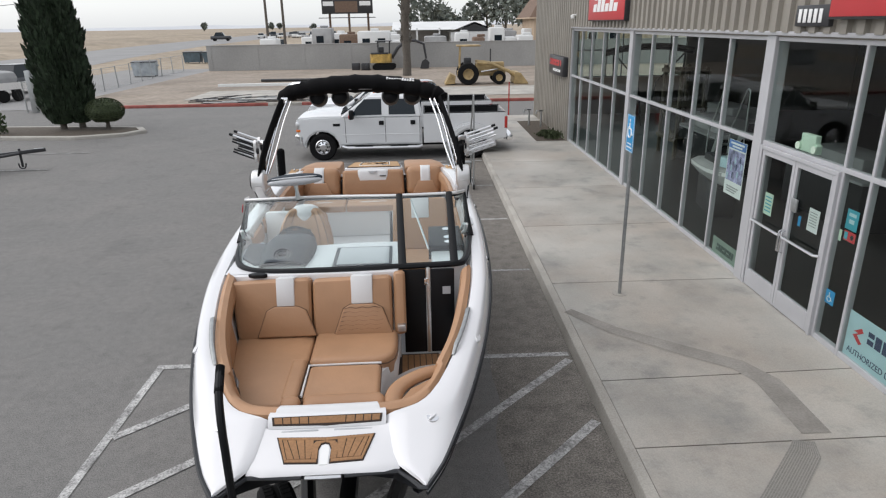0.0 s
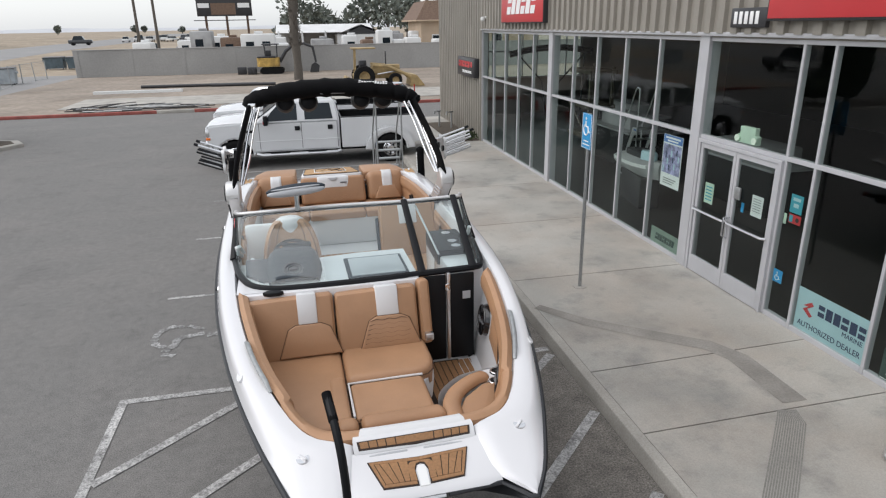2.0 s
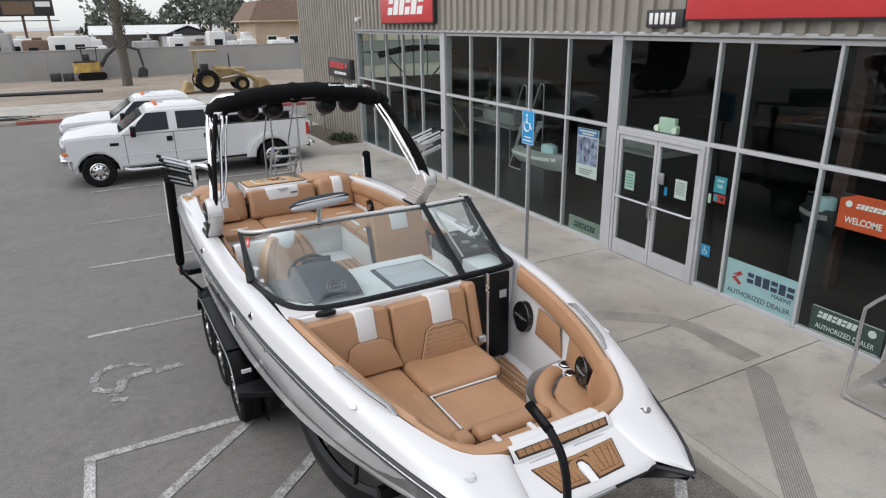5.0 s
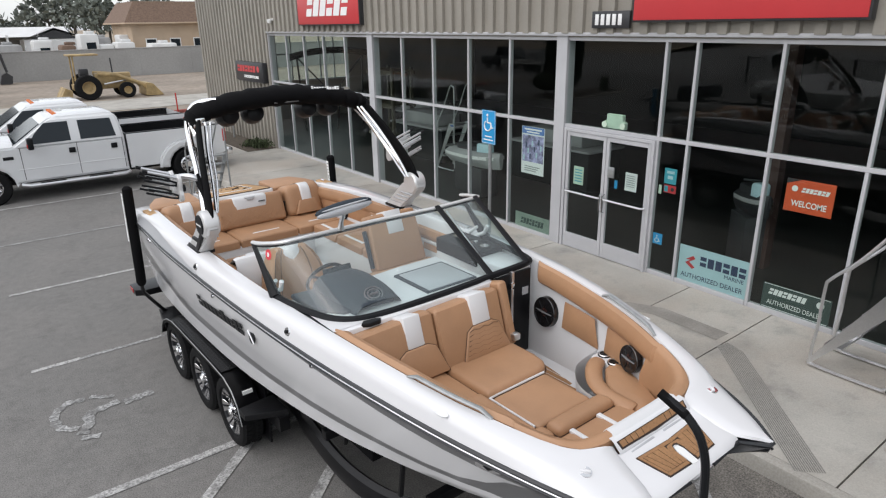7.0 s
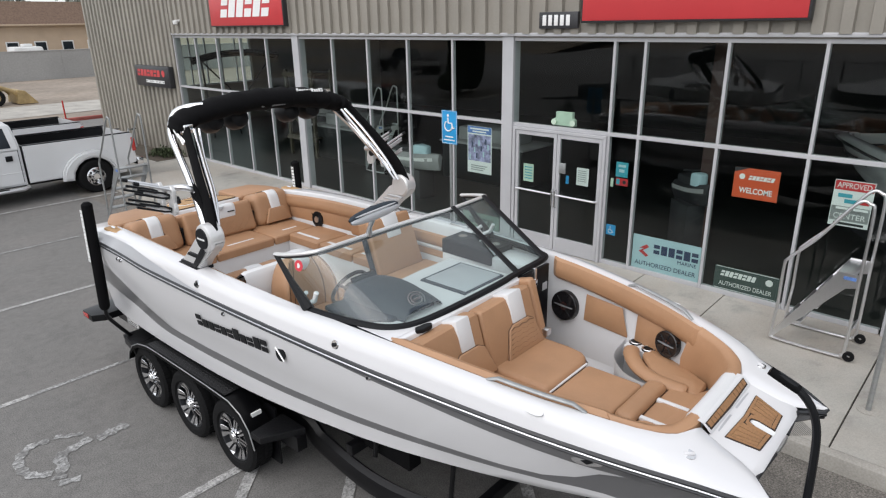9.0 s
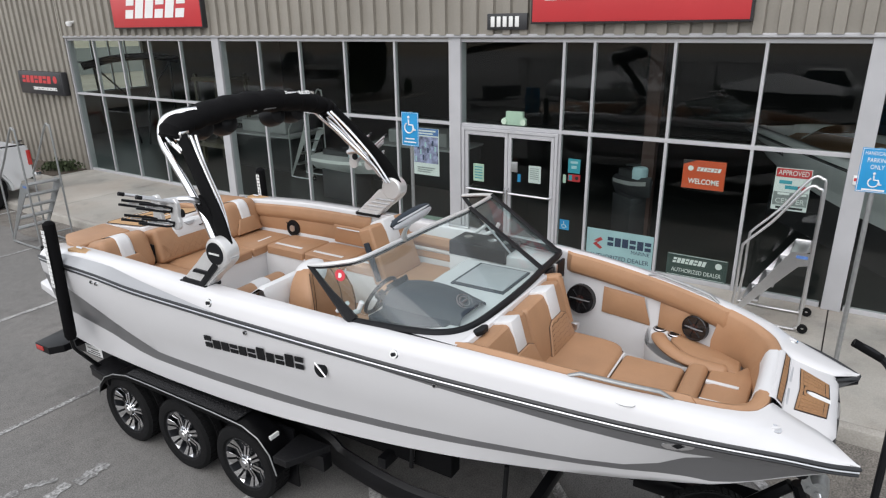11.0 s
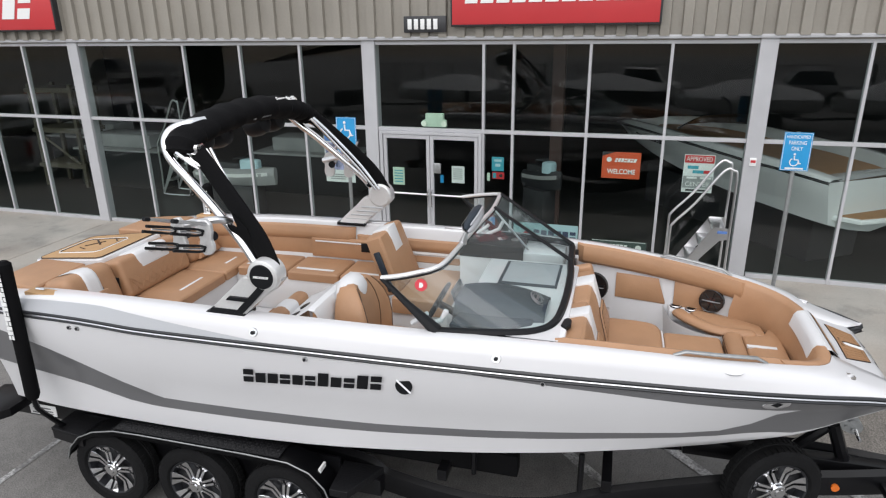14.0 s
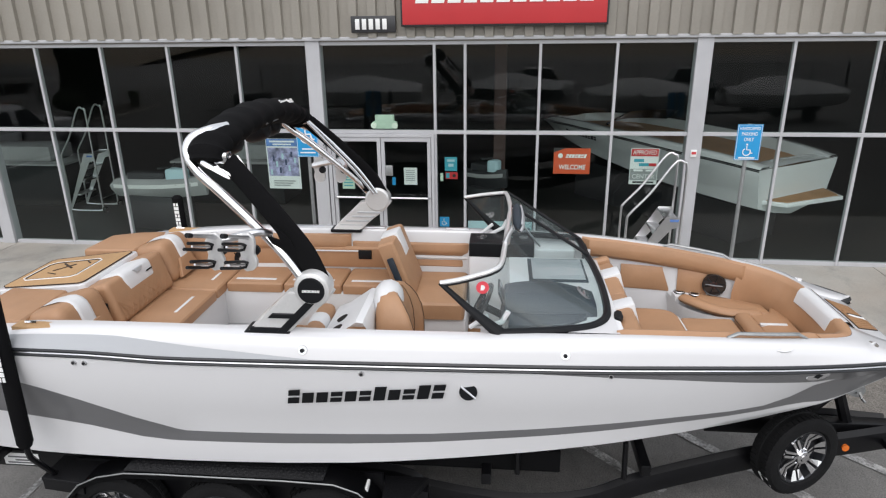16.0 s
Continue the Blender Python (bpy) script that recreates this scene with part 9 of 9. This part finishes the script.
for x, y in ((-20.4, 90), (-18.4, 91)):
    up = tagged(part("utility_pole", tube([(x, y, 0), (x, y, 13)], [0.19, 0.14], sides=8), "bark"), "dark wooden utility pole by the road", "pole", "utility poles")
    part("cross_arm", box(x - 1.3, x + 1.3, y - 0.08, y + 0.08, 11.6, 11.75), "bark", up)
for dz in (0.0, 0.9):
    pts = [(-20.4 - 90 * k / 12, 90 - 18 * k / 12, 11.6 - dz - 5.4 * 4 * (k / 12) * (1 - k / 12) * 0.5 - 4.5 * k / 12) for k in range(13)]
    tagged(part("power_line", tube(pts, 0.03, sides=4), "sign_dark"), "sagging black power line", "cable", "power lines")


def car(x, y, turn, key, label, high=1.5, size=1.0):
    c = thing("parked_car", label, "car", "cars along the road", pose(x, y, 0, 0, 0, turn) @ Matrix.Diagonal((size, size, size, 1)))
    part("body", box(-2.3, 2.3, -0.9, 0.9, 0.35, high * 0.6, 0.15), key, c)
    rows = [[(-1.5 + d, -0.8 + d * 0.2, z), (0.9 - d, -0.8 + d * 0.2, z), (0.9 - d, 0.8 - d * 0.2, z), (-1.5 + d, 0.8 - d * 0.2, z)] for z, d in ((high * 0.58, 0.0), (high, 0.45))]
    b_ = loft(rows, closed=True)
    b_.verts.ensure_lookup_table()
    b_.faces.new(b_.verts[-4:])
    part("cabin", b_, "car_glass", c, smooth=0)
    part("roof", box(-1.05, 0.45, -0.7, 0.7, high, high + 0.04, 0.015), key, c)
    for wx in (-1.45, 1.45):
        for wy in (-0.82, 0.82):
            part("wheel", spun([(0.0, 0.1), (0.3, 0.1), (0.34, 0.0), (0.3, -0.1), (0.0, -0.1)], facing((wx, wy, 0.34), (1, 0, 0), (0, 0, 1)), sides=14), "rubber", c)


car(-58.3, 198, 8, "car_dark", "dark pickup on the far road", 1.9, 1.25)
for k in range(11):
    car(-54 + 2.4 * k + rng.uniform(-0.3, 0.3), 230 + 5 * math.sin(k * 1.9), rng.uniform(70, 110), ("rv_white", "rv_white", "car_dark", "rv_white", "far_grey")[k % 5], "pale car in the far lot beyond the wall", 1.5 + 0.2 * (k % 3), 1.1)
for k in range(12):
    car(-22 + 4.1 * k, 104 + 6 * math.sin(k * 1.9), rng.uniform(60, 120), ("rv_white", "far_grey", "rv_white", "car_dark")[k % 4], "car parked in the yard behind the wall", 2.0 + 0.35 * (k % 3))
car(-27.2, 45.6, 75, "car_dark", "dark pickup parked by the side road", 1.85)
car(-30.5, 44.0, 80, "far_grey", "grey car parked by the side road", 1.6)
ft = thing("flatbed_trailer", "aluminium flatbed trailer parked by the side road", "trailer", m=pose(-25.2, 40.0, 0, 0, 0, 62))
part("bed", box(-2.6, 2.6, -0.95, 0.95, 0.75, 0.95, 0.03), "alu", ft)
part("side_board", box(-2.6, 2.6, -0.99, -0.95, 0.72, 1.12), "alu", ft)
for x in (-0.5, 0.35):
    for y in (-0.9, 0.9):
        part("wheel", spun([(0.0, 0.1), (0.33, 0.1), (0.36, 0.0), (0.33, -0.1), (0.0, -0.1)], facing((x, y, 0.36), (1, 0, 0), (0, 0, 1)), sides=16), "rubber", ft)
part("load", box(-2.2, 0.8, -0.7, 0.7, 0.95, 1.75, 0.35), "far_grey", ft)
jt = thing("dolly_trailer", "black tilted trailer tongue with a small jack", "trailer", m=pose(-12.75, 19.45, 0, 0, 0, 24))
part("tongue", box(-2.6, 1.15, -0.05, 0.05, -0.055, 0.055, 0.008, m=Matrix.Translation((0, 0, 0.52)) @ Matrix.Rotation(radians(-3), 4, "Y")), "sign_dark", jt)
for y in (-0.55, 0.55):
    part("frame_rail", tube([(-2.6, y, 0.42), (-1.0, y, 0.45), (0.45, y * 0.1, 0.53)], 0.045, sides=8), "sign_dark", jt)
part("cross_rail", box(-1.05, -0.95, -0.6, 0.6, 0.40, 0.50, 0.006), "sign_dark", jt)
part("tip_edge", box(0.85, 1.12, -0.055, 0.055, 0.62, 0.632, 0.003), "galv", jt)
part("jack", tube([(0.45, 0.06, 0.10), (0.45, 0.06, 0.66)], 0.035, sides=8), "sign_dark", jt)
part("jack_foot", tube(curve([(0.36, 0.06, 0.22), (0.38, 0.06, 0.08), (0.50, 0.06, 0.06), (0.55, 0.06, 0.2)], 4), 0.022, sides=6), "sign_dark", jt)
for x in (-0.42, -0.30):
    part("wheel", spun([(0.05, 0.035), (0.12, 0.035), (0.13, 0.0), (0.12, -0.035), (0.05, -0.035)], facing((x, 0.28 * (1 if x < -0.35 else -1), 0.13), (1, 0, 0), (0, 0, 1)), sides=16), "rubber", jt)
part("wheel_stem", tube([(-0.36, 0.0, 0.12), (-0.36, 0.0, 0.48)], 0.03, sides=6), "sign_dark", jt)
part("cover", pad([(-2.9, -0.5), (-1.1, -0.42), (-0.9, 0.0), (-1.1, 0.42), (-2.9, 0.5)], 0.55, 1.15, 0.18, seg=5), "sign_dark", jt)


# leaf colour lightened and greyed to paint in the distance haze
M["leaf_far"] = mat("hazy_tree_foliage", (0.15, 0.168, 0.145), 0.9, grain=0.4, grain_size=2, stain=0.3, stain_size=0.4)


def far_tree(x, y, high, r, seed, key="leaf_far"):
    t = thing("far_tree", "hazy green tree on the skyline", "tree", "trees on the skyline", pose(x, y, 0))
    part("trunk", tube([(0, 0, 0), (0.2, 0, high * 0.4), (0, 0.1, high * 0.7)], [0.35, 0.25, 0.1], sides=6), "bark", t)
    rg = random.Random(seed)
    lumps = [(rg.gauss(0, r * 0.4), rg.gauss(0, r * 0.3), high * rg.uniform(0.45, 0.9), r * rg.uniform(0.35, 0.6)) for _ in range(9)]

    def place(q):
        cx, cy, cz, rr = lumps[q.randrange(9)]
        d = Vector((q.gauss(0, 1), q.gauss(0, 1), q.gauss(0, 1))).normalized()
        return Vector((cx, cy, cz)) + d * rr * q.uniform(0.6, 1.05), d
    leaf_part("crown", leaves(700, place, 0.75, seed), key, t)


rng = random.Random(31)
for k, (x, h) in enumerate(((-3, 6), (1, 13), (4, 8), (9, 7), (14, 11), (18, 15), (23, 14), (28, 12), (33, 10), (38, 13), (44, 10), (50, 14))):
    far_tree(x, 150 + rng.uniform(-8, 25), h * 0.85, h * 0.42, 40 + k)
hills = loft([[(-900 + 60 * k, 1150, -1), (-900 + 60 * k, 1180, 4.6 + 0.9 * math.sin(k * 0.9) + 0.7 * math.sin(k * 2.3))] for k in range(31)])
# pale grey-blue puts the distance haze into the hills' colour
M["far_hill"] = mat("haze_paled_hills", (0.50, 0.51, 0.53), 0.95, stain=0.1, stain_size=0.01)
fixed(part("far_hills", hills, "far_hill"), "low hills on the horizon, the haze painted into their pale colour", "hills")

for k, (x, y, h) in enumerate(((-165, 520, 6), (-118, 540, 5.5), (-112, 540, 5), (-84, 530, 5))):
    far_tree(x, y, h, h * 0.38, 80 + k)

# ---- showroom ----
show = thing("showroom_boat", "white wake boat with tan seats on display inside the showroom", "boat", m=pose(11.07, 5.04, 0.65, 0, 0, 126.2) @ pose(0, 0, 0, -2.0) @ Matrix.Diagonal((0.895, 0.895, 0.70, 1.0)))
make_hull(show, plain=True)
make_deck(show)
make_rub_rail(show)
for sign in (-1, 1):
    part("inner_side", loft([[(sign * along(INNER, y), y, along(DECK, y) - 0.01), (sign * (along(INNER, y) - 0.05), y, along(DECK, y) - 0.30), (sign * (along(INNER, y) - 0.07), y, along(DECK, y) - 0.55)] for y in (0.8, 1.5, 2.5, 3.5, 4.5, 5.5, 6.5, 7.4)]), "gelcoat", show)
part("cockpit", loft([[(-along(INNER, y) + 0.08, y, along(DECK, y) - 0.26), (-along(INNER, y) + 0.22, y, along(DECK, y) - 0.34), (0, y, along(DECK, y) - 0.40), (along(INNER, y) - 0.22, y, along(DECK, y) - 0.34), (along(INNER, y) - 0.08, y, along(DECK, y) - 0.26)] for y in (0.8, 1.5, 2.5, 3.5, 4.5, 5.5, 6.5, 7.3)]), "tan", show, "tan upholstered cockpit")
part("stern_top", loft([[(-0.98, y, z), (0, y, z + 0.03), (0.98, y, z)] for y, z in ((6.9, 1.70), (7.0, 1.86), (7.3, 1.90), (7.45, 1.88))]), "gelcoat", show, "white stern deck", smooth=60)
part("windshield", loft([[(x * 1.0, 2.7 + 0.5 * abs(x) ** 3, 2.05), (x * 0.93, 3.25 + 0.4 * abs(x) ** 3, 2.42)] for x in (-1.0, -0.8, -0.4, 0.0, 0.4, 0.8, 1.0)]), "car_glass", show, "dark wraparound windshield")
part("swim_platform", pad([(-1.0, 7.40), (1.0, 7.40), (0.74, 7.82), (-0.74, 8.0)], 1.00, 1.09, 0.03), "gelcoat", show)
part("teak_panel", pad([(-0.92, 7.48), (0.9, 7.48), (0.68, 7.77), (-0.68, 7.93)], 1.08, 1.105, 0.008), "teak", show)
a_, b_ = hull_side(1.7, 0.30, 1, 0.006), hull_side(3.4, 0.25, 1, 0.006)
blocks(11, 1.35, 0.13, facing((a_ + b_) / 2 + Vector((0.085, 0, 0)), b_ - a_, hull_side(2.5, 0.2, 1) - hull_side(2.5, 0.4, 1)), "black", show, "hull_word_mark", 0.22, 0.006, tall=(0, 6, 9, 10))
part("display_stand", box(-0.6, 0.6, 1.8, 6.8, -0.60, 0.62), "sign_dark", show)
fixed(part("inner_post", box(6.4, 6.6, 6.15, 6.37, PAVE, 4.2), "wood_post"), "brown steel post inside the showroom", "post")
def watercraft(name, m, l_, lift, label, paint="sign_dark"):
    """A small sit-on watercraft on a dark stand: hull, deck pad, cowl and handlebar, x ahead."""
    t = thing(name, label, "watercraft", "watercraft inside the showroom", m)
    rows = []
    for k in range(9):
        u = k / 8
        w = 0.34 * l_ / 2 * (1 - max(0.0, u - 0.4) ** 2 / 0.37) ** 0.5
        rows.append([(l_ * u, s_ * w, lift + z + 0.10 * u * u) for s_, z in ((-1.0, 0.30), (-0.95, 0.20), (-0.45, 0.02), (0.45, 0.02), (0.95, 0.20), (1.0, 0.30), (0.55, 0.38), (-0.55, 0.38))])
    b_ = loft(rows, closed=True)
    b_.verts.ensure_lookup_table()
    b_.faces.new(b_.verts[:8])
    b_.faces.new(b_.verts[-8:])
    bmesh.ops.recalc_face_normals(b_, faces=b_.faces[:])
    part("hull", b_, paint, t, "moulded lower hull", smooth=40)
    for s_ in (-1, 1):
        part("side_panel", loft([[(l_ * u, s_ * (0.34 * l_ / 2 * (1 - max(0.0, u - 0.4) ** 2 / 0.37) ** 0.5 * f_ + 0.006), lift + z + 0.10 * u * u) for f_, z in ((1.0, 0.31), (0.975, 0.235))] for u in (0.04, 0.2, 0.4, 0.6, 0.8, 0.95)]), "rv_white" if paint == "far_grey" else "far_grey", t, "pale side panel")
    part("seat", pad([(l_ * 0.12, -0.13), (l_ * 0.55, -0.10), (l_ * 0.55, 0.10), (l_ * 0.12, 0.13)], lift + 0.38, lift + 0.52, 0.05), "sign_dark", t, "dark saddle")
    part("cowl", pad([(l_ * 0.58, -0.15), (l_ * 0.80, -0.08), (l_ * 0.80, 0.08), (l_ * 0.58, 0.15)], lift + 0.40, lift + 0.62, 0.06), "pale_blue", t, "pale blue cowl")
    part("handlebar", tube([(l_ * 0.56, -0.26, lift + 0.66), (l_ * 0.60, 0, lift + 0.64), (l_ * 0.56, 0.26, lift + 0.66)], 0.018, sides=6), "sign_dark", t)
    part("stand", box(l_ * 0.15, l_ * 0.75, -0.22, 0.22, 0, lift + 0.06, 0.01), "sign_dark", t, "dark display stand")


watercraft("watercraft", pose(6.75, 6.85, PAVE, 0, 0, -128), 0.95, 0.80, "small dark watercraft with pale side panels on a stand")
watercraft("watercraft", pose(6.2, 14.0, PAVE, 0, 0, -98), 2.0, 0.62, "long grey watercraft with white side panels on a stand", "far_grey")
rack = thing("wooden_rack", "rough dark timber rack inside the showroom", "rack", m=pose(7.2, 18.4, PAVE))
M["pine"] = mat("raw_pine", (0.085, 0.072, 0.052), 0.7, grain=0.2, grain_size=20, stain=0.15, stain_size=2)
for x in (0.0, 0.7):
    for y in (0.0, 1.3):
        part("post", box(x - 0.045, x + 0.045, y - 0.045, y + 0.045, 0, 2.6), "pine", rack)
for z in (0.55, 1.45, 2.45):
    for x in (-0.065, 0.765):
        part("rail", box(x - 0.018, x + 0.018, -0.1, 1.4, z - 0.05, z + 0.05), "pine", rack)
    part("shelf", box(-0.04, 0.74, -0.08, 1.38, z + 0.052, z + 0.075), "pine", rack)
part("brace", tube([(-0.06, 0.05, 0.6), (-0.06, 1.25, 1.4)], 0.035, sides=4), "pine", rack)
rolling_ladder("rolling_ladder", pose(7.0, 15.1, PAVE), 0.55, 0.75, 2.30, 1.30, 4, "aluminium rolling ladder with a tube arch inside the showroom", "alu")
boom = thing("tower_boom", "dark folded boat tower under a cover inside the showroom", "boat tower", m=pose(7.6, 24.4, PAVE))
part("cover_roll", tube(curve([(-0.9, 0.3, 2.72), (0.0, 0.0, 2.92), (1.2, -0.2, 2.95), (2.2, -0.3, 2.80)], 5), 0.15, sides=10, flat=0.8), "fabric", boom, "black cover roll")
for x, y in ((-0.6, 0.2), (1.9, -0.3)):
    part("strut", tube([(x, y, 2.78), (x * 0.9 + 0.1, y, 0.0)], 0.035, sides=6), "sign_dark", boom)
    part("strut", tube([(x, y, 2.74), (0.65 + (x - 0.65) * 0.2, y, 1.7), (0.65, y, 0.0)], 0.03, sides=6), "sign_dark", boom)
for x, y in ((8.5, 12.5), (8.0, 17.5), (9.5, 20.0)):
    dk = thing("display_stand", "display counter inside the showroom, its body darkened for the dim interior", "counter", "showroom counters", pose(x, y, PAVE))
    # counter body takes the same near-black that stands in for indoor shade
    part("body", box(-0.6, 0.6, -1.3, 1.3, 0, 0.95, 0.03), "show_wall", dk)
    part("top", box(-0.65, 0.65, -1.35, 1.35, 0.95, 1.0, 0.01), "far_grey", dk)
    part("display_case", box(-0.4, 0.4, -0.9, 0.9, 1.0, 1.35, 0.05), "far_grey", dk)

# ---- the far side of the car park, which the shop glass mirrors ----
def covered_boat(x, y, turn, l_, key, label):
    """A runabout under a fitted cover on a two-wheel trailer, x ahead."""
    t = thing("covered_boat", label, "boat", "covered boats in the car park", pose(x, y, 0, 0, 0, turn))
    rows = []
    for k in range(11):
        u = k / 10
        w = 1.12 * (1 - max(0.0, u - 0.45) ** 2 / 0.34) ** 0.5 if u < 0.99 else 0.12
        lift = 0.35 * max(0.0, u - 0.5) ** 2
        rows.append([(l_ * u, s_ * w * a_, z + lift * b_) for s_, a_, z, b_ in ((-1, 1.0, 1.22, 1), (-1, 0.86, 0.85, 1), (-1, 0.4, 0.62, 2), (1, 0.0, 0.55, 3), (1, 0.4, 0.62, 2), (1, 0.86, 0.85, 1), (1, 1.0, 1.22, 1))])
    hull_ = loft(rows)
    hull_.faces.new([hull_.verts.new(p) for p in rows[0]])
    part("hull", hull_, key, t, smooth=50)
    rows = [[(x_, s_ * w * (1 - 0.9 * max(0, (x_ / l_ - 0.45)) ** 2 / 0.34), z) for s_, w, z in ((-1, 1.14, 1.20), (-1, 0.95, 1.32), (-1, 0.4, 1.32 + h), (1, 0.0, 1.34 + h), (1, 0.4, 1.32 + h), (1, 0.95, 1.32), (1, 1.14, 1.20))]
            for x_, h in ((0.0, 0.1), (l_ * 0.2, 0.3), (l_ * 0.45, 0.55), (l_ * 0.6, 0.5), (l_ * 0.8, 0.2), (l_ * 0.95, 0.15))]
    part("cover", loft(rows), "rv_white", t, "pale fitted canvas cover", smooth=50)
    part("trailer_beam", box(0.3, l_ + 1.2, -0.06, 0.06, 0.42, 0.52), "sign_dark", t)
    for s_ in (-1, 1):
        part("wheel", spun([(0.0, 0.1), (0.30, 0.1), (0.33, 0.0), (0.30, -0.1), (0.0, -0.1)], facing((l_ * 0.32, s_ * 0.95, 0.33), (1, 0, 0), (0, 0, 1)), sides=16), "rubber", t)
    for x_ in (l_ * 0.15, l_ * 0.7):
        part("bunk_stand", box(x_, x_ + 0.08, -0.5, 0.5, 0.40, 0.72), "sign_dark", t)


covered_boat(-13.5, -1.6, 78, 5.2, "rv_white", "white runabout under a pale cover on its trailer")
covered_boat(-14.5, -7.4, 70, 5.6, "rv_white", "white runabout under a pale cover on its trailer")
covered_boat(-15.0, 10.5, 82, 5.6, "rv_white", "white runabout under a pale cover on its trailer")
covered_boat(-16.0, 4.0, 88, 4.8, "car_dark", "dark runabout under a pale cover on its trailer")
car(-22.0, 5.2, 95, "rv_white", "white car parked at the far edge of the car park", 1.7)
car(-23.0, -3.2, 90, "far_grey", "grey car parked at the far edge of the car park", 1.6)
rail_fence = thing("boundary_fence", "dark steel fence along the far edge of the car park", "fence")
for z in (0.3, 1.6):
    part("fence_rail", box(-27.05, -27.0, -24, 24, z, z + 0.05), "sign_dark", rail_fence)
for k in range(24):
    part("fence_post", box(-27.08, -26.97, -24 + 2.05 * k, -23.93 + 2.05 * k, 0, 1.75), "sign_dark", rail_fence)
pk = bmesh.new()
for k in range(320):
    box(-27.04, -27.01, -24 + 0.15 * k, -23.98 + 0.15 * k, 0.3, 1.65, bm=pk)
tagged(part("fence_picket", pk, "sign_dark", rail_fence, smooth=0), kind="stuff")
